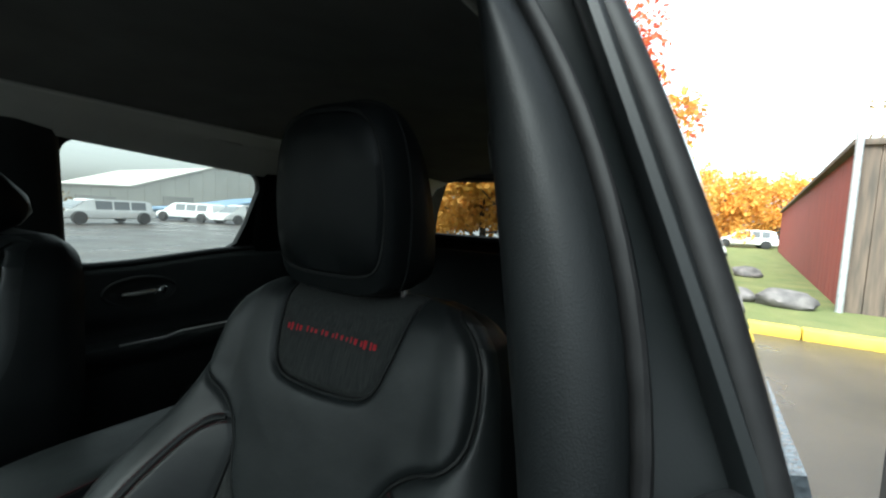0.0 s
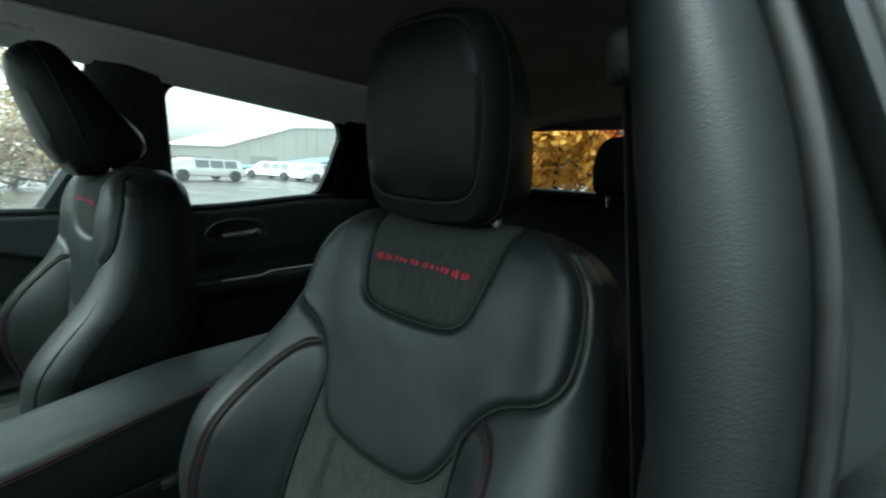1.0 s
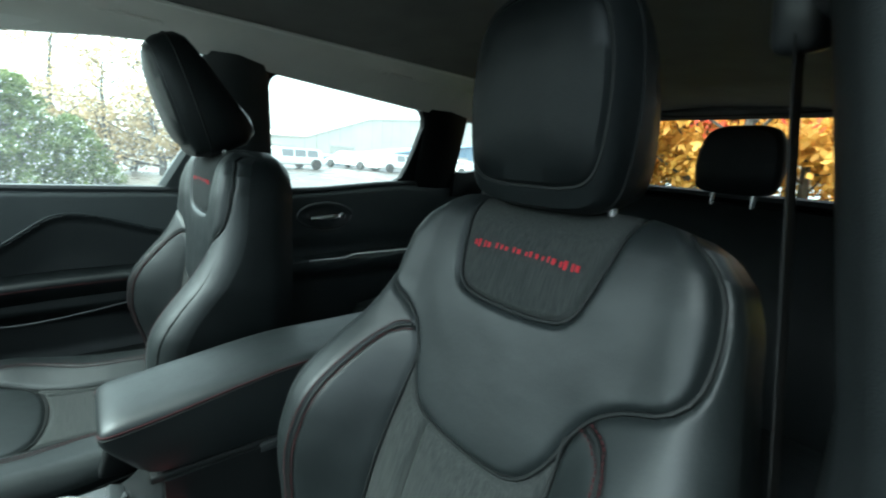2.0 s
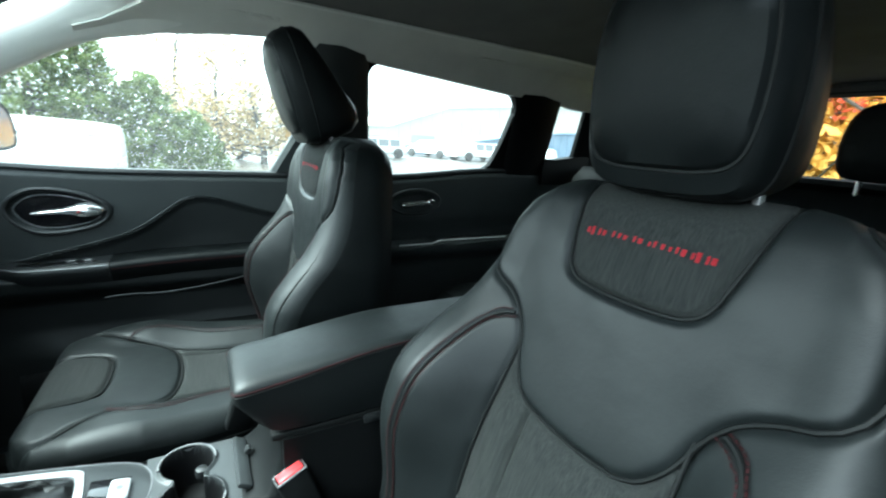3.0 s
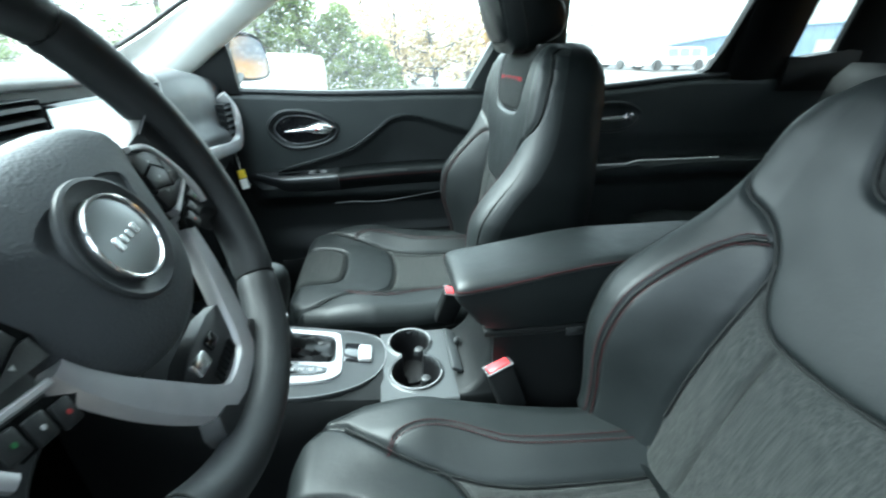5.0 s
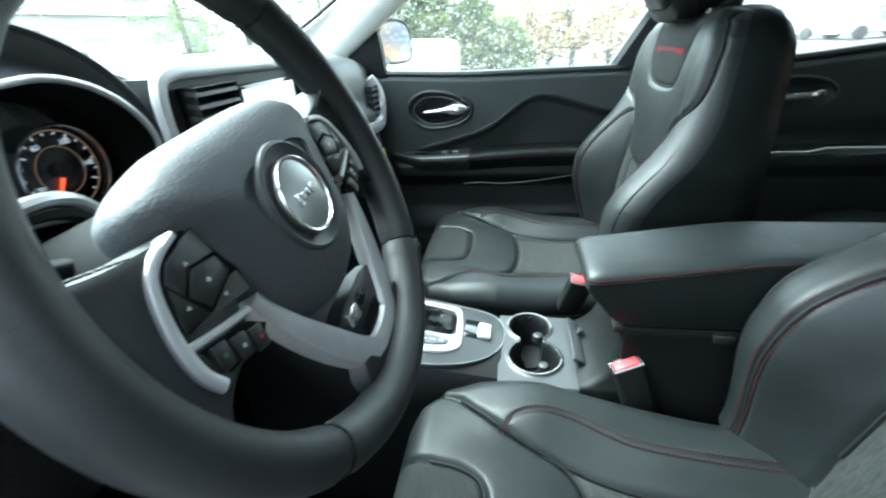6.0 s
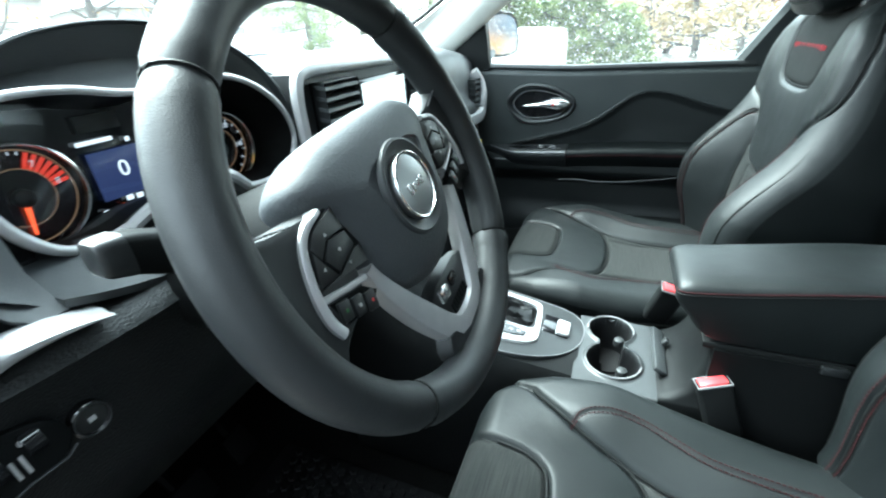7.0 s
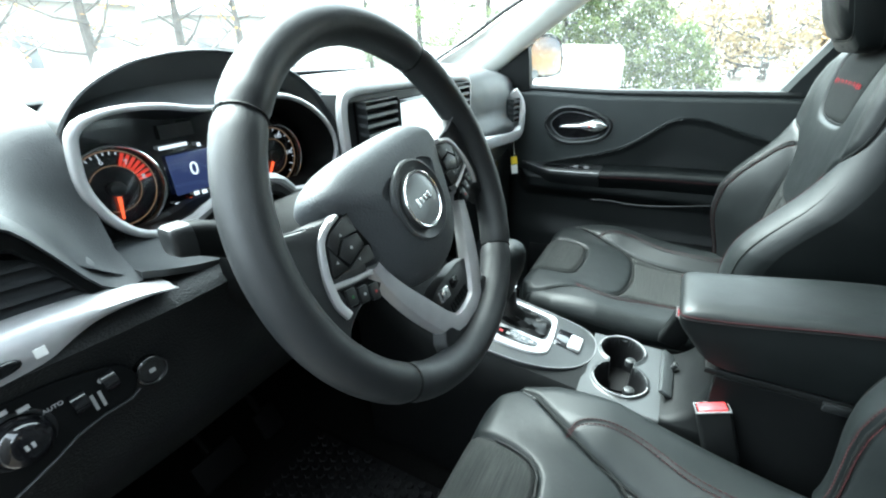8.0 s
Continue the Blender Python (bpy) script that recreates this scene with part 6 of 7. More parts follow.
part("silver_blade", rings([[(p.x, 0.892, p.y + 0.002), (p.x, 0.880, p.y + 0.002), (p.x, 0.874, p.y - 0.001), (p.x, 0.868, p.y - 0.15 * p.z), (p.x, 0.8645, p.y - 0.4 * p.z), (p.x, 0.8645, p.y - 0.7 * p.z), (p.x, 0.867, p.y - p.z + 0.001), (p.x, 0.871, p.y - p.z), (p.x, 0.892, p.y - p.z)] for p in blade]), SILVER, dash, "satin silver trim blade")
part("blade_switch", moved(prism(rounded([(-0.022, -0.0055), (0.012, -0.0055), (0.012, 0.0055), (-0.022, 0.0055)], 2), 0.004, 0.0015), turn_to((1, 0, 0), (0, 0, 1), (0, -1, 0), (-0.618, 0.8655, 1.080))), GLOSS, dash, "gloss black tailgate switch")
part("blade_mark", moved(box(-0.004, 0.004, -0.004, 0.004, 0, 0.0006), turn_to((1, 0, 0), (0, 0, 1), (0, -1, 0), (-0.594, 0.8640, 1.080))), WHITE, dash, "small pale symbol")

FACE = turn_to((1, 0, 0), (0, 0.10, 0.995), (0, -0.995, 0.10), (0, 0.884, 1.0))


def on_face(x, z, lift=0.0):
    return FACE @ Matrix.Translation((x, z - 1.0, lift))


switches = part("switch_plate", moved(prism(rounded([(-0.690, -0.045), (-0.630, -0.026), (-0.592, -0.014), (-0.550, -0.012), (-0.539, 0.004), (-0.545, 0.026), (-0.575, 0.037), (-0.606, 0.045), (-0.690, 0.052)], 2), 0.006, 0.003), FACE @ pose(0, 0, 0.004)), TRIM_BLACK, dash, "black light switch plate")
# soft highlight along the plate's lower edge, drawn by a lighter tube
part("plate_edge", tube([on_face(x, z, 0.011) @ Vector((0, 0, 0)) for x, z in ((-0.69, 0.957), (-0.637, 0.972), (-0.616, 0.979), (-0.598, 0.9865), (-0.575, 0.990), (-0.552, 0.989), (-0.543, 0.994))], 0.0014, 6), TRIM_SMOOTH, switches, "thin tube for the edge's soft highlight")
part("knob_collar", moved(hoop(0.0225, 0.0016, 40, 0.6), on_face(-0.628, 1.012, 0.0100)), TRIM_SMOOTH, switches, "dark collar round the knob")
part("headlamp_knob", moved(rings([[(r * math.cos(2 * math.pi * i / 40), r * math.sin(2 * math.pi * i / 40), z) for i in range(40)] for r, z in ((0.0205, 0), (0.0203, 0.006), (0.0190, 0.0115), (0.0165, 0.0155), (0.0130, 0.0180), (0.0080, 0.0186), (0.001, 0.0188))]), on_face(-0.628, 1.012, 0.010)), GLOSS, switches, "domed gloss black headlamp knob")
for mx in (-0.003, 0.003):
    part("lamp_mark", moved(box(mx * 0.7 - 0.0011, mx * 0.7 + 0.0011, -0.0024, 0.0024, 0, 0.0005), on_face(-0.627, 1.012, 0.0288)), PRINT, switches)
words("AUTO", 0.0052, on_face(-0.602, 1.0225, 0.0108), PRINT, switches)
for mx, mz in ((-0.617, 1.0345), (-0.629, 1.0395)):
    part("lamp_mark", moved(box(-0.004, 0.004, -0.002, 0.002, 0, 0.0005), on_face(mx, mz, 0.0106)), PRINT, switches)
for x, z in ((-0.587, 1.014), (-0.562, 1.018)):
    part("dimmer_wheel", moved(rings([[(0.0055 * sx, 0.010 * math.cos(t), 0.004 + 0.010 * math.sin(t)) for t in np.linspace(0, math.pi, 14)] for sx in (-1, -0.8, 0.8, 1)]), on_face(x, z, 0.006)), GLOSS, switches, "ribbed dimmer wheel")
    # glint on top of the wheel, put in as a chrome slip
    part("wheel_glint", moved(box(-0.0052, 0.0052, -0.002, 0.001, 0.0, 0.0006), on_face(x, z + 0.0075, 0.0145)), CHROME, switches)
for x in (-0.5775, -0.5715):
    part("dimmer_mark", moved(box(-0.0013, 0.0013, -0.010, 0.006, 0, 0.0006), on_face(x, 1.008, 0.0106)), PRINT, switches)
part("dimmer_mark", moved(disc(0.003, 0.0005, 12), on_face(-0.566, 1.022, 0.0106)), PRINT, switches)
start = part("round_socket", moved(rings([[(r * math.cos(2 * math.pi * i / 30), r * math.sin(2 * math.pi * i / 30), z) for i in range(30)] for r, z in ((0.0150, -0.004), (0.0150, 0.004), (0.0128, 0.006), (0.0118, 0.003), (0.0030, 0.003))]), on_face(-0.5255, 1.000, 0.001)), GLOSS, dash, "round gloss black button")
part("socket_ring", moved(hoop(0.0132, 0.0007, 30), on_face(-0.5255, 1.000, 0.0066)), TRIM_SMOOTH, start, "smooth ring")
part("button_mark", moved(box(-0.0028, 0.0028, -0.0022, 0.0022, 0, 0.0005), on_face(-0.5255, 1.000, 0.0042)), PRINT, start)

# centre stack: silver frame, vents and touch screen
stack = part("centre_console_panel", rings([[(x, y, z) for x, z in ((-0.140, 1.222), (0.30, 1.222), (0.27, 1.06), (0.20, 0.99), (-0.05, 0.99), (-0.125, 1.06))] for y in (0.928, 1.0)]), CONSOLE_TOP, dash, "black centre stack")
part("stack_frame", tube(chaikin([(-0.143, 0.922, 1.05), (-0.150, 0.922, 1.15), (-0.149, 0.922, 1.205), (-0.135, 0.922, 1.227), (-0.06, 0.922, 1.226), (0.24, 0.922, 1.222), (0.31, 0.922, 1.216), (0.315, 0.922, 1.18), (0.29, 0.922, 1.08), (0.21, 0.922, 0.985), (-0.03, 0.922, 0.985)], 2, False), 0.010, 8, flat=0.8, up=(0, 1, 0)), SILVER, dash, "satin silver centre frame")
louvre(-0.112, -0.022, 1.118, 1.208, 0.899, 6, stack, deep=0.028)
louvre(0.195, 0.280, 1.118, 1.208, 0.899, 6, stack, deep=0.028)
for x in (-0.06, 0.24):
    part("vent_tab", box(x - 0.018, x + 0.018, 0.888, 0.905, 1.128, 1.137, 0.003), SILVER, stack, "silver vent tab")
touch = part("touch_screen", box(0.0, 0.178, 0.916, 0.93, 1.075, 1.200, 0.004), GLOSS, stack, "gloss black touch screen")
# the glow here imitates the sky mirrored in the gloss screen
part("screen_glass", box(0.008, 0.170, 0.9150, 0.9175, 1.083, 1.193, 0.001, 1), SCREEN_GLARE, touch, "display with white sky glare put in as glow")
for k, x in enumerate((-0.02, 0.075, 0.17)):
    kn = part("climate_knob", moved(disc(0.019, 0.022, 28, 0.004), turn_to((1, 0, 0), (0, 0, 1), (0, -1, 0), (x, 0.925, 1.018))), CHROME, stack, "chrome climate knob")
for k in range(6):
    part("stack_button", box(-0.035 + k * 0.038, -0.005 + k * 0.038, 0.912, 0.93, 0.965, 0.980, 0.003), TRIM_SMOOTH, stack)
part("stack_lower", rings([[(x, y, z) for y, z in ((0.93, 1.0), (0.905, 0.985), (0.90, 0.96), (0.93, 0.90), (0.95, 0.78), (1.2, 0.7), (1.2, 1.0))] for x in np.linspace(-0.12, 0.22, 10)]), TRIM_BLACK, dash, "black lower stack")
# right-hand vent with its silver hook
louvre(0.585, 0.640, 1.055, 1.135, 0.897, 5, dash, deep=0.026)
part("vent_hook", tube(chaikin([(0.655, 0.93, 1.150), (0.667, 0.912, 1.12), (0.664, 0.900, 1.07), (0.645, 0.902, 1.025), (0.56, 0.905, 1.030), (0.40, 0.90, 1.045), (0.30, 0.91, 1.05)], 2, False), 0.015, 8, flat=1.3), SILVER, dash, "satin silver vent trim")
part("glove_box", box(0.26, 0.66, 0.925, 1.0, 0.74, 0.98, 0.02, 3), TRIM_BLACK, dash, "black glove box lid")

tag = thing("paper_tag", "white and yellow paper tag hanging from the dash vent", "tag")
part("tag_upper", moved(box(-0.010, 0.010, -0.0006, 0.0006, -0.012, 0.012), pose(0.592, 0.893, 0.952, 0, 8, 112)), YELLOW, tag, "yellow half")
part("tag_lower", moved(box(-0.010, 0.010, -0.0006, 0.0006, -0.022, 0.006), pose(0.592, 0.892, 0.932, 0, 8, 112)), WHITE, tag, "white half")
part("tag_loop", tube([(0.592, 0.893, 0.962), (0.606, 0.900, 0.985), (0.622, 0.908, 1.01)], 0.0007, 5), WHITE, tag)

# ---- centre console ----
console = thing("centre_console", "black centre console with gear selector and cup holders", "console")


def console_row(y):
    z = 0.735 + 0.035 * float(smooth_step(y, 0.50, 0.78)) + 0.10 * float(smooth_step(y, 0.78, 0.95))
    h = 0.098 + 0.015 * float(smooth_step(y, 0.55, 0.75))
    return [(-h, 0.42), (-h - 0.004, z - 0.07), (-h + 0.004, z - 0.02), (-h + 0.018, z), (0, z + 0.002), (h - 0.018, z), (h - 0.004, z - 0.02), (h + 0.004, z - 0.07), (h, 0.42)]


CUPS = [(-0.024, 0.467, 0.044), (0.060, 0.473, 0.0385)]
# near-black trim puts the shade of the console's sides into their colour
part("body", rings([[(x, y, z) for x, z in console_row(y)] for y in np.linspace(0.525, 0.98, 26)]), TRIM_BLACK, console, "grained console body, darkened for its shaded sides", angle=50)
part("rear_box", rings([[(x, y, z) for x, z in ((-0.090, 0.42), (-0.092, 0.70), (-0.085, 0.845), (0.085, 0.845), (0.092, 0.70), (0.090, 0.42))] for y in (-0.06, 0.1, 0.30, 0.345)]), TRIM_BLACK, console, "console box, darkened for its shaded sides", angle=50)
front_line = chaikin([(0.080, 0.345, 0.845), (0.082, 0.350, 0.800), (0.086, 0.362, 0.765), (0.090, 0.385, 0.742), (0.092, 0.408, 0.735), (0.093, 0.412, 0.70), (0.092, 0.412, 0.60)], 2, False)
part("box_front", rings([[(-p.x, 0.30, p.z), (-p.x, p.y - 0.014, p.z), (-p.x + 0.004, p.y - 0.004, p.z), (-p.x + 0.014, p.y, p.z), (p.x - 0.014, p.y, p.z), (p.x - 0.004, p.y - 0.004, p.z), (p.x, p.y - 0.014, p.z), (p.x, 0.30, p.z)] for p in front_line]), TRIM_BLACK, console, "sloping console front, darkened for shade", angle=60)


def cup_plate():
    """Plate with two round wells that run into one another."""
    n = 120
    xs, ys = np.linspace(-0.102, 0.106, n), np.linspace(0.400, 0.530, n)
    xx, yy = np.meshgrid(xs, ys, indexing="ij")
    d = np.minimum.reduce([np.hypot(xx - cx, yy - cy) - r for cx, cy, r in CUPS])
    slot = np.maximum(np.abs(xx - 0.030) - 0.020, np.abs(yy - 0.470) - 0.021)
    d = np.minimum(d, slot)
    z = 0.737 - 0.075 * smooth_step(-d, 0.0, 0.006) + 0.004 * np.exp(-((d / 0.004) ** 2))
    z = z - 0.02 * smooth_step(np.abs(xx - 0.002), 0.094, 0.104)
    inside_well = ((d[:-1, :-1] + d[1:, 1:]) / 2 < -0.001).astype(int)
    return panel_meshes("cup_holder", np.stack([xx, yy, z], -1), inside_well)


cup_meshes = cup_plate()
cups = part("cup_holder", cup_meshes[0], CONSOLE_TOP, console, "black double cup holder")
part("cup_well", cup_meshes[1], CUP_BLACK, cups, "deep dark wells")
for cx, cy, r in CUPS:
    part("cup_rim", tube([(cx + (r + 0.002) * math.cos(t), cy + (r + 0.002) * math.sin(t), 0.7415) for t in np.linspace(0.55 * math.pi if cx > 0 else 1.45 * math.pi, (-0.55 if cx > 0 else 0.55) * math.pi if cx > 0 else 0.55 * math.pi, 28)], 0.0017, 6), DULL_EDGE, cups, "pale rim")
    part("cup_liner", moved(disc(r * 0.93, 0.004, 28), Matrix.Translation((cx, cy, 0.663))), RUBBER, cups)
    part("cup_tab", moved(disc(0.010, 0.014, 16, 0.004), Matrix.Translation((cx + 0.010, cy - 0.018, 0.700))), TRIM_SMOOTH, cups)
slot_tray = part("side_tray", moved(box(-0.058, 0.058, -0.011, 0.011, -0.004, 0.005, 0.003), pose(0.013, 0.396, 0.750, 30, 0, 0)), CONSOLE_TOP, console, "narrow black tray")
part("tray_tab", moved(box(-0.006, 0.006, -0.004, 0.004, 0, 0.012, 0.002), pose(0.030, 0.388, 0.752, 30, 0, 0)), TRIM_SMOOTH, slot_tray)

# gear selector plate, boot and lever; brake switch
PL = turn_to((1, 0, 0), (0, 0.98, 0.19), (0, -0.19, 0.98), (0, 0.665, 0.7635))
plate_pts = rounded([(-0.050, -0.108), (-0.020, -0.136), (0.015, -0.150), (0.058, -0.150), (0.084, -0.136), (0.096, -0.105), (0.099, -0.02), (0.099, 0.13), (-0.097, 0.13), (-0.090, 0.0), (-0.076, -0.06)], 2)
part("selector_plate", moved(prism(plate_pts, 0.014, 0.005), PL @ pose(0, 0, -0.012)), CONSOLE_TOP, console, "raised black selector plate")
part("plate_edge", moved(tube([(x * 0.985, y * 0.985, 0.002) for x, y in plate_pts], 0.0011, 6, True), PL), DULL_EDGE, console, "thin pale plate edge")
outer_line = rounded([(-0.034, -0.066), (-0.022, -0.070), (0.030, -0.068), (0.070, -0.062), (0.080, -0.060), (0.086, -0.050), (0.087, -0.02), (0.088, 0.06), (0.088, 0.112), (-0.066, 0.112), (-0.063, 0.04), (-0.056, -0.022), (-0.046, -0.052)], 1)
inner_line = rounded([(-0.004, -0.050), (0.002, -0.057), (0.030, -0.056), (0.062, -0.053), (0.070, -0.046), (0.072, -0.02), (0.073, 0.06), (0.073, 0.100), (-0.010, 0.100), (-0.010, 0.06), (-0.007, 0.02), (-0.006, -0.030), (-0.005, -0.040)], 1)
surround = part("selector_surround", moved(rings([[(x, y, -0.002) for x, y in outer_line], [(x, y, 0.004) for x, y in outer_line], [(x * 0.97, y * 0.98, 0.0065) for x, y in outer_line], [(x, y, 0.0070) for x, y in inner_line], [(x, y, 0.0045) for x, y in inner_line], [(x, y, -0.004) for x, y in inner_line]], caps=False), PL), SILVER, console, "satin silver selector surround")
part("position_strip", moved(prism(rounded([(-0.036, -0.042), (-0.017, -0.046), (-0.017, 0.045), (-0.046, 0.045)], 1), 0.003, 0.001), PL @ pose(0, 0, 0.0065)), GLOSS, surround, "gear position window with small marks")
for k in range(5):
    part("position_mark", moved(box(-0.031 - k * 0.001, -0.024 - k * 0.001, -0.036 + k * 0.015, -0.028 + k * 0.015, 0, 0.0005), PL @ pose(0, 0, 0.0096)), RED_PRINT if k == 4 else PRINT, surround)
bt = []
for k, (f, w, d, yo) in enumerate(((-0.03, 0.040, 0.079, 0.022), (0.0, 0.037, 0.076, 0.022), (0.05, 0.031, 0.068, 0.026), (0.01, 0.027, 0.058, 0.030), (0.09, 0.027, 0.052, 0.034), (0.14, 0.022, 0.040, 0.038), (0.30, 0.021, 0.032, 0.041), (0.42, 0.016, 0.024, 0.043), (0.70, 0.0145, 0.019, 0.045), (1.0, 0.0115, 0.015, 0.045))):
    xo = 0.014 + 0.019 * (1 - float(smooth_step(f, 0.0, 0.5)))
    bt.append([(xo + w * math.copysign(abs(math.cos(t)) ** 0.6, math.cos(t)) * (1 + 0.07 * math.sin(5 * t + 2 * k)), yo + d * math.copysign(abs(math.sin(t)) ** 0.6, math.sin(t)) * (1 + 0.04 * math.sin(4 * t + k)), 0.004 + 0.075 * f + (0.004 * math.sin(6 * t + 1.7 * k) if 0 < k < 7 else 0)) for t in np.linspace(0, 2 * math.pi, 48, endpoint=False)])
lever = part("gear_lever", moved(rings(bt), PL), BOOT_LEATHER, console, "creased leather lever boot")
part("lever_collar", moved(disc(0.0155, 0.014, 24, 0.003), PL @ pose(0.014, 0.046, 0.074)), CHROME, lever, "bright collar")
kn = [[(0.004 + w * math.cos(t), 0.694 + d * math.sin(t) + o, z) for t in np.linspace(0, 2 * math.pi, 28, endpoint=False)] for w, d, z, o in ((0.014, 0.014, 0.836, 0.006), (0.018, 0.019, 0.852, 0.005), (0.022, 0.024, 0.875, 0.003), (0.028, 0.029, 0.900, 0), (0.032, 0.032, 0.920, 0), (0.0315, 0.0315, 0.935, 0), (0.027, 0.027, 0.946, 0), (0.019, 0.019, 0.952, 0), (0.008, 0.008, 0.9545, 0))]
part("knob", rings(kn), LEATHER, lever, "black leather gear knob")
# the bright spot on the leather knob, put in as a chrome disc
part("knob_highlight", moved(disc(0.007, 0.004, 24, 0.0015), pose(-0.016, 0.690, 0.9455, 8, -32, 0)), CHROME, lever, "small chrome disc for the knob's highlight")
part("brake_switch_well", moved(box(0.004, 0.060, -0.121, -0.070, -0.004, 0.003, 0.003), PL), GLOSS, console, "dark switch recess")
part("brake_switch", moved(box(0.006, 0.048, -0.121, -0.096, 0.0, 0.010, 0.004), PL @ pose(0, 0, 0.001)), SILVER, console, "silver parking brake switch")
part("switch_mark", moved(disc(0.005, 0.0006, 14), PL @ pose(0.027, -0.108, 0.0110)), DULL_EDGE, console)

# arm rest lid
arm = thing("arm_rest", "black leather console arm rest with red seam", "arm rest")


def arm_seam_z(y):
    return 0.927 + 0.036 * float(smooth_step(-y, -0.43, -0.14))


def arm_ring(y, low, high, k=1.0):
    """Section of the lid: underside, seam and padded top."""
    zs, hw = arm_seam_z(y), 0.068 * k
    half = [(0.90, low), (0.975, low + 0.25 * (zs - low)), (1.0, zs - 0.008), (0.992, zs - 0.001), (1.0, zs + 0.003), (0.985, zs + 0.40 * (high - zs)), (0.93, zs + 0.66 * (high - zs)), (0.80, zs + 0.85 * (high - zs)), (0.55, zs + 0.96 * (high - zs)), (0.28, high - 0.0004), (0.0, high)]
    right = [(-0.0185 + hw * x, y, z) for x, z in half]
    return right + [(-0.037 - x, yy, z) for x, yy, z in right[-2::-1]]


def arm_top(y):
    return 0.951 + 0.024 * float(smooth_step(-y, -0.40, -0.14))


front = [arm_ring(0.4065, 0.922, 0.933, 0.82), arm_ring(0.4050, 0.917, 0.9385, 0.91), arm_ring(0.401, 0.911, 0.9425, 0.965), arm_ring(0.395, 0.904, 0.9455, 0.99), arm_ring(0.386, 0.893, 0.948), arm_ring(0.372, 0.875, 0.950), arm_ring(0.358, 0.863, 0.9515), arm_ring(0.345, 0.858, 0.9525), arm_ring(0.33, 0.8565, arm_top(0.33))]
lid = part("lid", rings(front + [arm_ring(y, 0.856, arm_top(y)) for y in np.linspace(0.30, -0.03, 12)] + [arm_ring(-0.045, 0.87, 0.975, 0.97), arm_ring(-0.06, 0.90, 0.955, 0.8)]), LEATHER, arm, "padded black leather lid", angle=60)


def arm_seam(side):
    pts = [(0.4065, 0.80), (0.4055, 0.90), (0.402, 0.965), (0.396, 0.99), (0.386, 1.0), (0.34, 1.0), (0.3, 1.0), (0.25, 1.0), (0.2, 1.0), (0.15, 1.0), (0.1, 1.0), (-0.03, 1.0)]
    return [(-0.0185 + side * 0.068 * k, y, arm_seam_z(y)) for y, k in pts]


for side in (1, -1):
    part("seam", tube([(x, y, z + 0.004) for x, y, z in arm_seam(side)], 0.0009, 6), RED_THREAD, lid, "red seam")
    part("seam_fold", tube(arm_seam(side), 0.0016, 6), PIPING, lid)
part("front_seam", tube([(x, 0.4062, arm_seam_z(0.407)) for x in np.linspace(-0.072, 0.035, 9)], 0.0010, 6), PIPING, lid)
part("lid_gap", box(-0.080, 0.080, -0.04, 0.36, 0.842, 0.853, 0.003), PIPING, arm, "dark gap under the lid")
part("latch", box(-0.088, -0.080, 0.195, 0.225, 0.836, 0.850, 0.003), TRIM_SMOOTH, arm, "small latch")


def buckle_thing(at, label):
    b = thing("seat_belt_buckle", label, "buckle", "seat belt buckles", at=at)
    part("case", box(-0.013, 0.013, -0.0225, 0.0225, -0.085, 0.0, 0.006, 3), TRIM_BLACK, b, "black buckle case")
    part("press_button", box(-0.0100, 0.0100, -0.0185, 0.0185, -0.010, 0.0035, 0.002), BUCKLE_RED, b, "red press button")
    part("case_rim", tube([(-0.0125, -0.0215, 0.0), (0.0125, -0.0215, 0.0), (0.0125, 0.0215, 0.0), (-0.0125, 0.0215, 0.0)], 0.0016, 6, True), DULL_EDGE, b, "worn grey rim")
    part("tongue_slot", box(0.0085, 0.0115, -0.014, 0.014, -0.006, 0.0042, 0.0005, 1), GLOSS, b)
    return b


buckle = buckle_thing(pose(-0.100, 0.340, 0.800, -18, 12, 8), "black buckle with red button between seat and console")
other = copy_thing(buckle, pose(0.116, 0.374, 0.814, 14, -12, 0))
other["label"] = "red-buttoned passenger buckle beyond the arm rest"

# floor mat with its ribs, and pedals
mat_thing = thing("floor_mat", "black rubber floor mat with hexagon relief", "floor mat")
part("mat", box(-0.60, -0.16, 0.62, 1.15, 0.40, 0.412, 0.004), RUBBER, mat_thing)
tread = []
for i in range(18):
    for j in range(20):
        tread.append(((-0.585 + i * 0.0235 + (j % 2) * 0.0117), 0.64 + j * 0.0245))
hx = [(0.0105 * math.cos(math.pi / 3 * k), 0.0105 * math.sin(math.pi / 3 * k)) for k in range(6)]
vv, ff = [], []
for cx, cy in tread:
    k = len(vv)
    vv += [(cx + x, cy + y, 0.412) for x, y in hx] + [(cx + x * 0.8, cy + y * 0.8, 0.416) for x, y in hx]
    ff += [(k + i, k + (i + 1) % 6, k + 6 + (i + 1) % 6, k + 6 + i) for i in range(6)] + [tuple(k + 6 + i for i in range(6))]
tagged(part("tread", mesh_of("tread", vv, ff), RUBBER, mat_thing), kind="stuff")
for px, nm, w in ((-0.40, "brake_pedal", 0.045), (-0.28, "accelerator_pedal", 0.025)):
    pd = thing(nm, "black rubber pedal in the dark footwell", "pedal")
    part("pad", moved(box(-w, w, -0.03, 0.03, -0.006, 0.006, 0.003), pose(px, 1.13, 0.56, 60, 0, 0)), PEDAL, pd)
    part("lever", tube([(px, 1.14, 0.56), (px, 1.24, 0.68), (px, 1.28, 0.86)], 0.008, 8), PEDAL, pd)

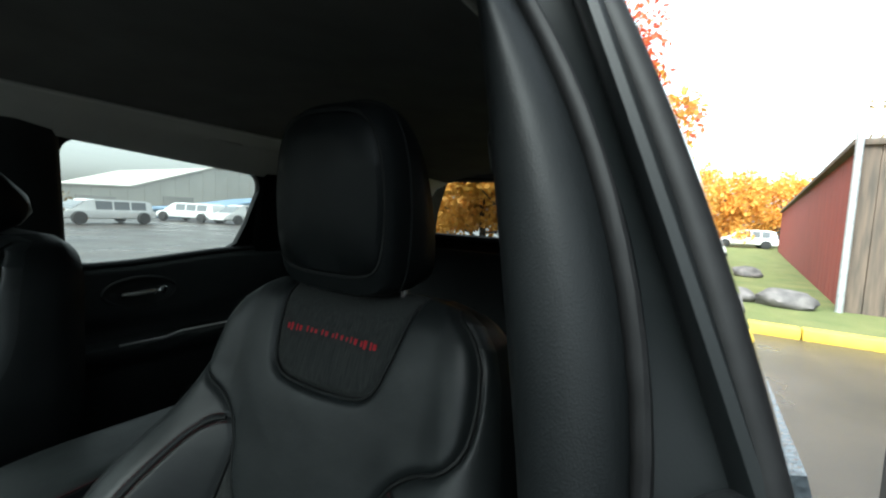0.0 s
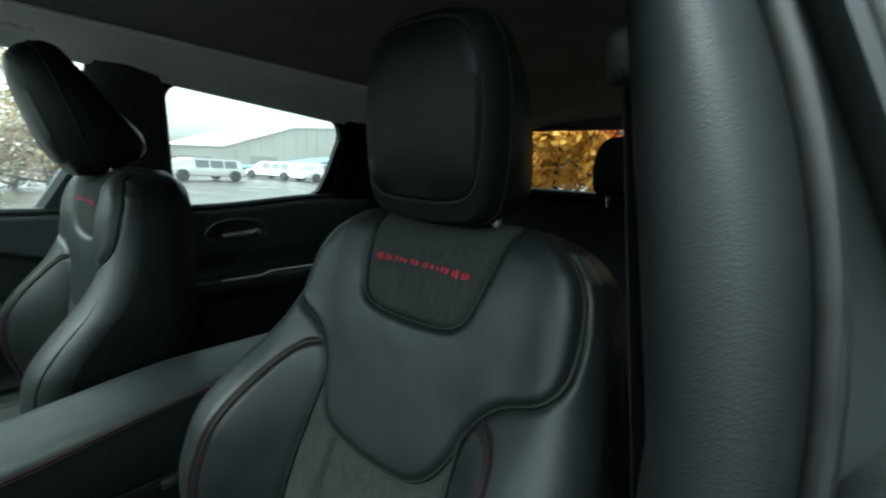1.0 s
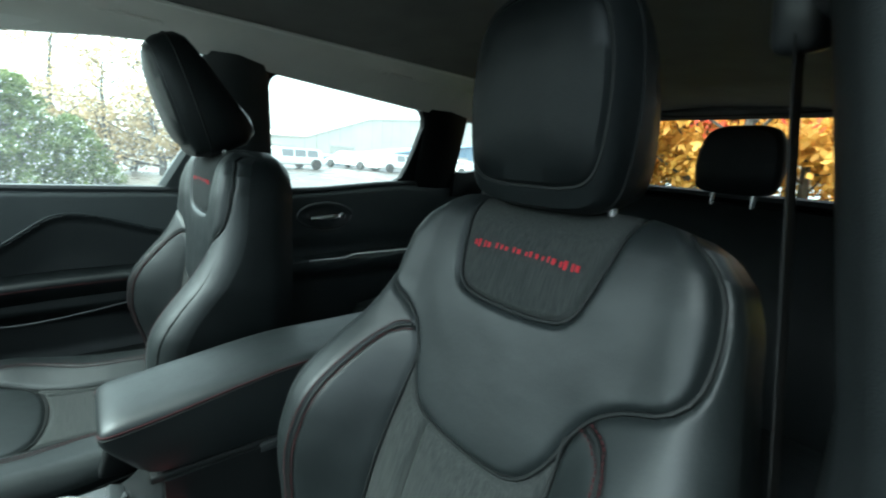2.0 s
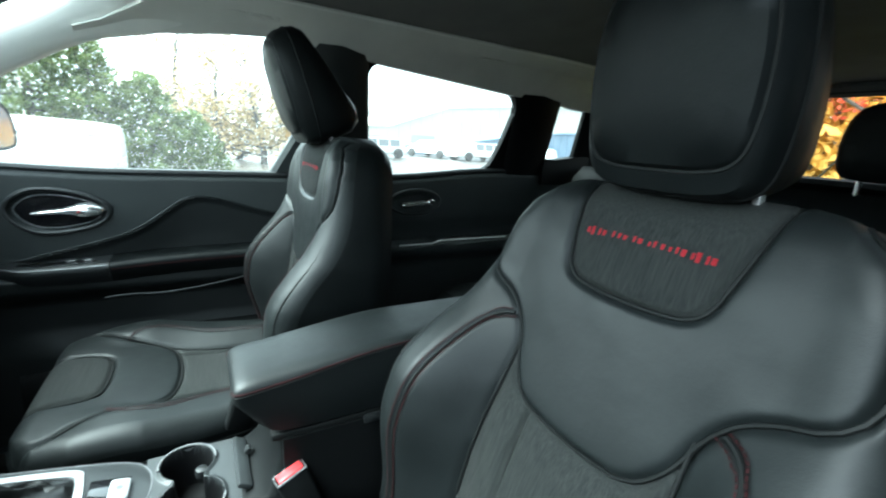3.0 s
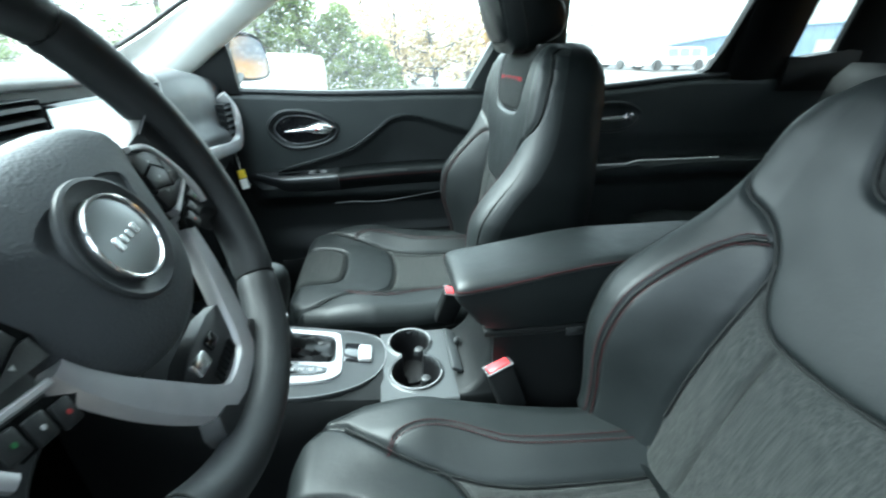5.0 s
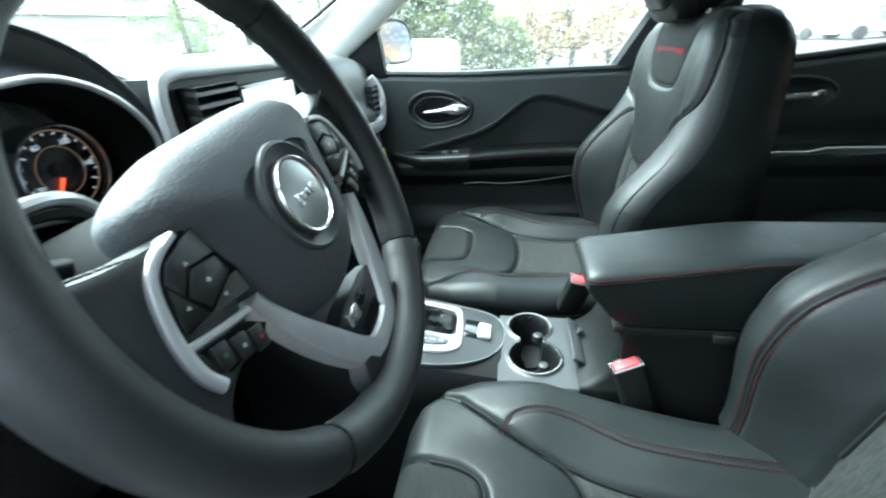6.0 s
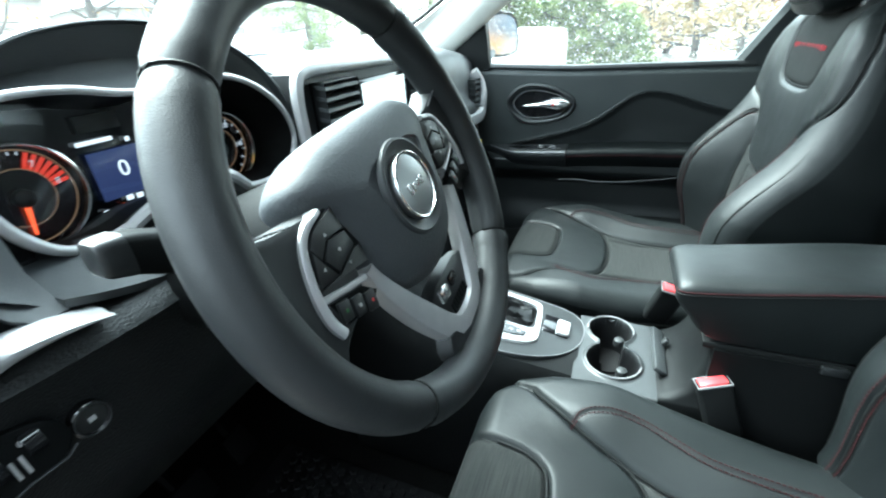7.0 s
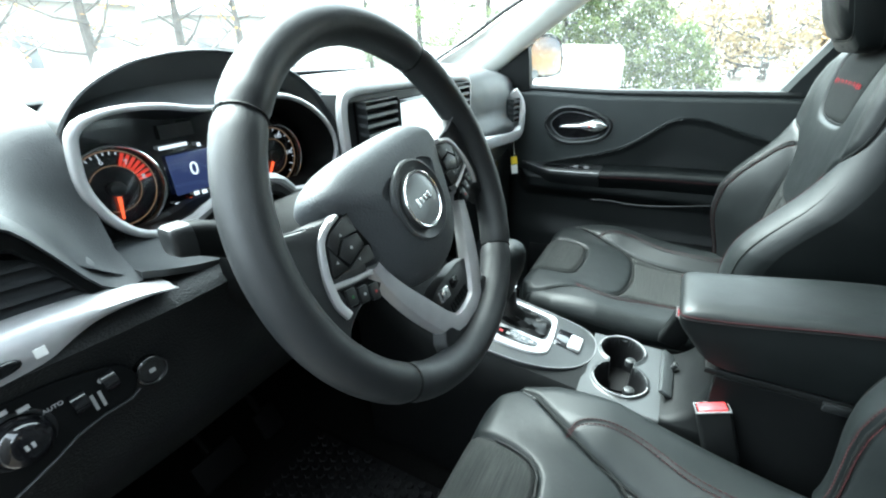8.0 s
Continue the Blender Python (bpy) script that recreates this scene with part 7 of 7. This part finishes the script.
# ---- outside ----
ground = part("ground", sheet(lambda u, v: (-400 + 800 * u, -400 + 800 * v, -0.004), 3, 3), WET_ROAD)
tagged(ground, "wet asphalt car park reaching to the distance", "ground", kind="structure")
lawn = part("lawn", sheet(lambda u, v: (-30 + 38 * u, -6.72 - 60 * v, 0.10 + 0.05 * math.sin(9 * u) * math.sin(7 * v)), 30, 30), GRASS)
tagged(lawn, "yellowing green lawn behind the kerb", "lawn", kind="structure")
kerb = thing("kerb", "worn yellow painted kerb along the lawn", "kerb", kind="structure")
for k in range(9):
    part("kerb_stone", box(-14 + k * 2.0, -14 + k * 2.0 + 1.985, -6.72, -6.52, -0.02, 0.145, 0.025), KERB, kerb)


def boulder(x, y, r, seed):
    rnd = random.Random(seed)
    bm = bmesh.new()
    bmesh.ops.create_icosphere(bm, subdivisions=3, radius=1)
    off = Vector((rnd.uniform(0, 50), rnd.uniform(0, 50), 3))
    for v in bm.verts:
        k = 1 + 0.28 * noise.noise(v.co * 1.3 + off) + 0.08 * noise.noise(v.co * 4 + off)
        v.co = Vector((v.co.x * r * k * 1.3, v.co.y * r * k, v.co.z * r * k * 0.62))
    b = part("boulder", moved(bm, Matrix.Translation((x, y, 0.10 + r * 0.35))), ROCK)
    return tagged(b, "dark grey boulder lying on the lawn", "boulder", "boulders")


for x, y, r, sd in ((-2.15, -8.8, 0.33, 1), (-1.45, -8.9, 0.24, 2), (0.2, -9.2, 0.3, 3), (1.6, -8.7, 0.28, 4), (-2.0, -14, 0.3, 5)):
    boulder(x, y, r, sd)

# red board shed beside the lawn
shed = thing("shed", "long dark red boarded shed with a steel post", "shed")
dirn = (Vector((-6.2, -38, 0)) - Vector((-3.25, -9.0, 0))).normalized()
RB = turn_to(dirn, dirn.cross(Vector((0, 0, 1))) * -1, (0, 0, 1), (-2.95, -9.0, 0.08))
for k in range(46):
    part("board", moved(box(k * 0.62, k * 0.62 + 0.60, -0.02 + 0.008 * (k % 2), 0.02, 0, 2.75, 0.004, 1), RB), RED_BOARD, shed)
part("backing", moved(box(0, 28.6, -2.5, -0.03, 0, 2.7), RB), BROWN_BOARD, shed, "dark shed body")
part("eave", moved(box(-0.1, 28.8, -2.6, 0.15, 2.75, 2.86, 0.02), RB), BROWN_BOARD, shed, "brown eave board")
for k in range(11):
    part("board", box(-3.15 - k * 0.24, -2.92 - k * 0.24, -8.99 + 0.006 * (k % 2), -8.95, 0.05, 2.85, 0.004, 1), BROWN_BOARD, shed)
part("steel_post", moved(tube([(0, 0, 0), (0, 0, 3.0)], 0.055, 12, up=(1, 0, 0)), pose(-2.86, -8.86, 0.05)), STEEL, shed, "galvanised steel post")


def leaf_cloud(seed, centres, count, size, droop=0.0):
    """Many small leaf blades round the twigs."""
    rnd = np.random.RandomState(seed)
    pick = rnd.randint(0, len(centres), count)
    cen = np.array([c[:3] for c in centres])[pick]
    rad = np.array([c[3] for c in centres])[pick]
    d = rnd.normal(size=(count, 3))
    d /= np.linalg.norm(d, axis=1)[:, None]
    p = cen + d * (rad * rnd.uniform(0.15, 1.0, count) ** 0.6)[:, None]
    a = rnd.normal(size=(count, 3))
    a /= np.linalg.norm(a, axis=1)[:, None]
    a[:, 2] -= droop
    b = np.cross(a, rnd.normal(size=(count, 3)))
    b /= np.linalg.norm(b, axis=1)[:, None]
    s = (size * rnd.uniform(0.6, 1.3, count))[:, None]
    v = np.stack([p - a * s, p - b * s * 0.5, p + a * s, p + b * s * 0.5], 1).reshape(-1, 3)
    f = np.arange(count * 4).reshape(-1, 4)
    me = bpy.data.meshes.new("leaves")
    me.vertices.add(len(v))
    me.vertices.foreach_set("co", v.ravel())
    me.loops.add(count * 4)
    me.loops.foreach_set("vertex_index", f.ravel())
    me.polygons.add(count)
    me.polygons.foreach_set("loop_start", np.arange(0, count * 4, 4))
    me.update()
    me.validate()
    return me


def broadleaf(x, y, height, spread, mat, label, seed, count=5000, size=0.11, clear=0.25, thick=0.14, ground_z=0.0):
    """A tree: tapered trunk, forked limbs, and leaves in clumps with gaps."""
    rnd = random.Random(seed)
    t = thing("tree", label, "tree", at=pose(x, y, ground_z))
    bms, centres = [], []
    top = Vector((rnd.uniform(-0.3, 0.3), rnd.uniform(-0.3, 0.3), height * 0.8))
    trunk = [Vector((0, 0, -0.1)).lerp(top, f) + Vector((0.12 * math.sin(3 * f + seed), 0.12 * math.cos(4 * f + seed), 0)) for f in np.linspace(0, 1, 9)]
    bms.append(tube(trunk, [thick * (1 - 0.85 * f) for f in np.linspace(0, 1, 9)], 8, up=(1, 0, 0)))
    for k in range(16):
        f = clear + (0.95 - clear) * k / 15
        base = Vector((0, 0, 0)).lerp(top, f)
        a = k * 2.4 + rnd.uniform(-0.4, 0.4)
        ln = spread * (1.05 - 0.6 * f) * rnd.uniform(0.7, 1.15)
        tip = base + Vector((math.cos(a) * ln, math.sin(a) * ln, height * rnd.uniform(0.05, 0.22)))
        mid = base.lerp(tip, 0.5) + Vector((0, 0, -0.06 * ln))
        bms.append(tube([base, mid, tip], [thick * 0.35 * (1 - f * 0.6), thick * 0.2 * (1 - f * 0.5), 0.012], 6))
        for q in range(4):
            g = rnd.uniform(0.35, 1.0)
            p = base.lerp(tip, g)
            e = p + Vector((rnd.uniform(-1, 1), rnd.uniform(-1, 1), rnd.uniform(-0.3, 0.8))) * spread * 0.28
            bms.append(tube([p, e], [0.018, 0.006], 5))
            centres.append((*e, spread * rnd.uniform(0.14, 0.28)))
        centres.append((*tip, spread * 0.22))
    part("trunk", join(*bms), BARK, t, "grey-brown trunk and limbs")
    if count:
        tagged(part("crown", leaf_cloud(seed, centres, count, size), mat, t, "loose leafy crown"), kind="stuff")
    return t


def conifer(x, y, height, spread, seed, count=22000):
    rnd = random.Random(seed)
    t = thing("conifer", "dense green conifer, wet with rain", "tree", "conifers", at=pose(x, y, 0))
    bms = [tube([(0, 0, -0.1), (0, 0, height)], [0.12, 0.02], 8, up=(1, 0, 0))]
    centres = []
    for k in range(46):
        f = 0.04 + 0.95 * k / 46
        ln = spread * (1.0 - f) ** 0.8 * rnd.uniform(0.75, 1.15) + 0.08
        a = k * 2.4
        tip = Vector((math.cos(a) * ln, math.sin(a) * ln, f * height - 0.12 * ln))
        bms.append(tube([(0, 0, f * height), tip], [0.025, 0.008], 5))
        for g in (0.35, 0.6, 0.8, 1.0):
            p = Vector((0, 0, f * height)).lerp(tip, g)
            centres.append((*p, 0.16 + 0.20 * ln * (1.2 - g)))
    part("trunk", join(*bms), BARK, t, "brown trunk and branches")
    tagged(part("crown", leaf_cloud(seed, centres, count, 0.036, 0.5), LEAF_GREEN, t, "dense green sprays"), kind="stuff")
    return t


# conifers and autumn trees beyond the passenger side
for k, (x, y, h, s) in enumerate(((13.5, 5.0, 4.6, 2.0), (13.0, 3.8, 4.0, 1.9), (13.4, 2.7, 3.2, 1.6), (13.6, 1.6, 2.5, 1.4), (13.8, 0.6, 1.6, 1.0), (14.2, 3.2, 3.6, 1.6), (13.0, 6.2, 7.4, 2.6), (13.5, 9.0, 8.0, 2.6), (14.5, 12.0, 7.5, 2.4))):
    conifer(x, y, h, s, 20 + k)
for k, (x, y, h, s, m) in enumerate(((17, -1.6, 3.4, 1.9, LEAF_DULL), (18, -0.2, 4.6, 2.2, LEAF_DULL), (20, 1.2, 6.5, 2.4, LEAF_DULL), (16.5, -3.0, 2.6, 1.7, LEAF_DULL), (19.5, 0.7, 2.3, 1.9, LEAF_DULL), (19.0, -1.0, 2.0, 1.7, LEAF_DULL))):
    broadleaf(x, y, h, s, m, "thin autumn tree with pale orange leaves", 40 + k, 2200, 0.08, 0.06)
# golden trees behind the car
broadleaf(8.2, -14.6, 7.0, 2.6, LEAF_GOLD, "dense golden autumn tree", 57, 8000, 0.13, 0.10)
broadleaf(6.2, -9.6, 6.0, 1.25, LEAF_GOLD, "dense golden autumn tree", 58, 7000, 0.13, 0.10)
for k, (x, y, h, s) in enumerate(((4.0, -12.0, 6.0, 2.9), (5.9, -13.2, 6.5, 2.6), (1.6, -13.5, 6.0, 2.8), (5.5, -17.5, 7.5, 3.2), (2.8, -18, 7.5, 3.6))):
    broadleaf(x, y, h, s, LEAF_GOLD, "dense golden autumn tree", 60 + k, 9000, 0.13, 0.10)
for k, (x, y, h, s) in enumerate(((-2.5, -42, 6, 4.0), (-7, -46, 6.5, 4.2), (-0.5, -50, 7.5, 4.5), (2, -40, 6, 3.6), (-11, -48, 7, 4.5))):
    broadleaf(x, y, h, s, LEAF_ORANGE, "orange autumn tree across the lawn", 80 + k, 4200, 0.2, 0.15)
broadleaf(1.35, -7.5, 6.4, 2.1, LEAF_RED, "bright red maple over the car park edge", 95, 6000, 0.065, 0.35, 0.12)
for k, (x, y, h, s) in enumerate(((-8.5, -24, 9, 3), (-11, -27, 10, 3))):
    broadleaf(x, y, h, s, LEAF_DULL, "tall thin tree nearly bare", 100 + k, 900, 0.12, 0.3)
# bare trees before the car
for k, (x, y, h, s) in enumerate(((3.5, 15, 6.5, 2.6), (6.5, 16, 7, 2.8), (9.0, 15.5, 6.5, 2.6), (12.5, 17, 7, 2.8), (-1, 17, 7, 3))):
    broadleaf(x, y, h, s, LEAF_ORANGE, "bare young tree with a few orange leaves", 110 + k, 160, 0.09, 0.2, 0.20)


def vehicle(name, label, at, length, width, height, nose, mat, group):
    """A parked vehicle: body, windows and wheels; x along its length."""
    v = thing(name, label, "vehicle", group, at=at)
    L, W, H = length / 2, width / 2, height
    belt_z = H * 0.56

    def slab(x, w, z0, z1):
        return [(x, -w, z0 + 0.05), (x, -w - 0.02, (z0 + z1) / 2), (x, -w + 0.02, z1), (x, w - 0.02, z1), (x, w + 0.02, (z0 + z1) / 2), (x, w, z0 + 0.05), (x, w - 0.1, z0), (x, -w + 0.1, z0)]

    part("body", rings([slab(x, w, 0.28, z) for x, w, z in ((-L, W * 0.86, belt_z * 0.85), (-L + 0.08, W * 0.95, belt_z), (-L + 0.6, W, belt_z), (L - nose - 0.2, W, belt_z), (L - nose + 0.3, W * 0.99, belt_z * 0.97), (L - 0.15, W * 0.92, belt_z * 0.82), (L, W * 0.8, belt_z * 0.6))]), mat, v, "painted body")
    cab = [(-L + 0.12, 0.80, belt_z), (-L + 0.25, 0.90, H * 0.93), (-L + 0.6, 0.92, H), (L - nose - 1.1, 0.92, H), (L - nose - 0.6, 0.90, H * 0.95), (L - nose + 0.1, 0.85, belt_z)]
    part("cabin", rings([[(x, -W * k, belt_z - 0.02), (x, -W * k * (0.86 if z > belt_z else 1), z), (x, W * k * (0.86 if z > belt_z else 1), z), (x, W * k, belt_z - 0.02)] for x, k, z in cab]), mat, v, "painted cabin")
    span = (L - nose - 0.9) - (-L + 0.55)
    for side in (1, -1):
        for k in range(3):
            x0, x1 = -L + 0.55 + span * k / 3 + 0.05, -L + 0.55 + span * (k + 1) / 3 - 0.05
            part("side_window", rings([[(x0, side * (W * 0.915), belt_z + 0.04), (x1, side * (W * 0.915), belt_z + 0.04), (x1, side * W * 0.825, H * 0.93), (x0, side * W * 0.825, H * 0.93)], [(x0, side * (W * 0.86), belt_z + 0.04), (x1, side * (W * 0.86), belt_z + 0.04), (x1, side * W * 0.77, H * 0.93), (x0, side * W * 0.77, H * 0.93)]]), CAR_GLASS, v)
    part("windscreen", rings([[(L - nose - 0.53, y * W * 0.78, H * 0.92) for y in (-1, 1)] + [(L - nose + 0.10, y * W * 0.80, belt_z + 0.03) for y in (1, -1)], [(L - nose - 0.50, y * W * 0.78, H * 0.92) for y in (-1, 1)] + [(L - nose + 0.13, y * W * 0.80, belt_z + 0.03) for y in (1, -1)]]), CAR_GLASS, v)
    for side in (1, -1):
        for x in (-L + 0.85, L - 0.9):
            wh = part("wheel", moved(disc(0.33, 0.20, 28, 0.03), pose(x, side * (W - 0.10) + (0.1 if side > 0 else -0.1), 0.33, 90 if side < 0 else -90, 0, 0)), TYRE, v, "black tyre")
            part("hub", moved(disc(0.20, 0.012, 20, 0.004), pose(x, side * (W + 0.005 + 0.1 - 0.0), 0.33, 90 if side < 0 else -90, 0, 0) @ pose(0, 0, -0.11 + 0.1)), STEEL, wh, "grey hub")
    return v


trailer = thing("trailer", "white covered trailer parked alongside", "trailer", "parked vehicles", at=pose(8.6, 4.0, 0))
part("body", rings([[(0.92 * a * k, y, 0.42 + b) for a, b in ((-1, 0), (-1.02, 0.4), (-0.98, h - 0.10), (-0.8, h), (0.8, h), (0.98, h - 0.10), (1.02, 0.4), (1, 0))] for y, k, h in ((-2.35, 0.90, 0.70), (-2.28, 0.98, 0.76), (-1.9, 1.0, 0.80), (0, 1.0, 0.86), (1.9, 1.0, 0.86), (2.3, 0.97, 0.82), (2.38, 0.90, 0.74))]), WHITE_PAINT, trailer, "white body")
part("lid_edge", box(-0.95, 0.95, -2.30, 2.32, 1.02, 1.05, 0.01), STEEL, trailer, "grey lid seam")
for sx in (-1, 1):
    for y in (-0.45, 0.45):
        part("wheel", moved(disc(0.32, 0.2, 28, 0.03), pose(sx * 0.80, y, 0.32, 0, 90 * sx, 0)), TYRE, trailer, "black tyre")
part("drawbar", box(-0.06, 0.06, 2.3, 3.6, 0.42, 0.52, 0.01), STEEL, trailer, "steel drawbar")
for k, (x, y, rz, H) in enumerate(((27, -9.5, 100, 1.3), (31, -16.5, 20, 1.35), (28, -18.8, 95, 1.4), (30, -26, 30, 1.3))):
    vehicle("parked_car", "white car parked before the blue-roofed shed", pose(x, y, 0, 0, 0, rz), 4.9, 1.9, H, 0.8, WHITE_PAINT, "parked vehicles")
vehicle("parked_car", "white car parked far across the lawn", pose(-4.0, -41, 0.1, 0, 0, 5), 4.4, 1.75, 1.45, 1.1, WHITE_PAINT, "parked vehicles")
for k, (x, y, rz) in enumerate(((2.5, 12.5, 80), (6.0, 13.0, 85), (9.5, 12.0, 95), (-1.5, 9.0, 90), (13, 13.5, 80))):
    vehicle("parked_car", "pale car parked ahead", pose(x, y, 0, 0, 0, rz), 4.4, 1.78, 1.5, 1.1, WHITE_PAINT, "parked vehicles")


def hall(name, label, x0, depth, profile, wall, pitch, openings):
    """A long building seen side on: its outline as y and height, with ribs and pale doors."""
    b = thing(name, label, "building")
    base = [(y, -0.05) for y, z in (profile[-1], profile[0])]
    part("wall", rings([[(x, y, z) for y, z in list(profile) + base] for x in (x0, x0 + depth)]), wall, b, "ribbed metal cladding")
    ys, zs = [p[0] for p in profile][::-1], [p[1] for p in profile][::-1]
    y = profile[0][0] - pitch * 0.5
    while y > profile[-1][0] + pitch:
        part("rib", box(x0 - 0.05, x0 - 0.004, y - 0.10, y, 0.0, float(np.interp(y, ys, zs)) - 0.1), wall, b)
        y -= pitch
    for y in openings:
        part("loading_door", box(x0 - 0.12, x0 - 0.02, y - 1.7, y + 1.7, 0, min(2.0, float(np.interp(y, ys, zs)) * 0.6), 0.03), PALE_WALL, b, "pale roller door")
    part("eave", tube([(x0 - 0.15, y, z + 0.02) for y, z in profile], 0.12, 6), wall, b, "plain eave")
    return b


hall("warehouse", "long beige industrial hall with a sloping roofline", 52, 26, [(-4, 2.4), (-14, 2.5), (-21, 2.8), (-30, 5.9), (-49, 7.8), (-80, 7.8)], BEIGE_WALL, 1.6, (-9, -18, -26))
hall("storage_shed", "low shed with a blue ribbed roof", 38, 7, [(-15, 0.5), (-22, 1.0), (-28, 2.0), (-37, 3.1), (-45, 3.6), (-62, 3.9)], BLUE_WALL, 1.1, (-34, -42))


def house(x, y, w, d, h, rz, seed):
    b = thing("house", "pale low building beyond the parked cars", "building", at=pose(x, y, 0, 0, 0, rz))
    part("wall", box(-w / 2, w / 2, -d / 2, d / 2, -0.05, h), PALE_WALL, b, "pale rendered wall")
    part("roof", rings([[(-w / 2 - 0.4, yy, h), (w / 2 + 0.4, yy, h), (0, yy, h + 1.6)] for yy in (-d / 2 - 0.4, d / 2 + 0.4)]), STEEL, b, "grey roof")
    for k in range(5):
        xx = -w / 2 + w * (k + 0.5) / 5
        wn_ = part("window", box(xx - 0.6, xx + 0.6, -d / 2 - 0.03, -d / 2 + 0.1, 1.0, 2.2, 0.02), CAR_GLASS, b)
        part("window_frame", tube([(xx - 0.62, -d / 2 - 0.03, 0.98), (xx + 0.62, -d / 2 - 0.03, 0.98), (xx + 0.62, -d / 2 - 0.03, 2.22), (xx - 0.62, -d / 2 - 0.03, 2.22)], 0.05, 6, True), WHITE, wn_)
    return b


house(4, 27, 16, 8, 3.4, 0, 1)
house(22, 26, 14, 8, 3.2, -15, 2)
house(-14, 28, 14, 8, 3.4, 10, 3)
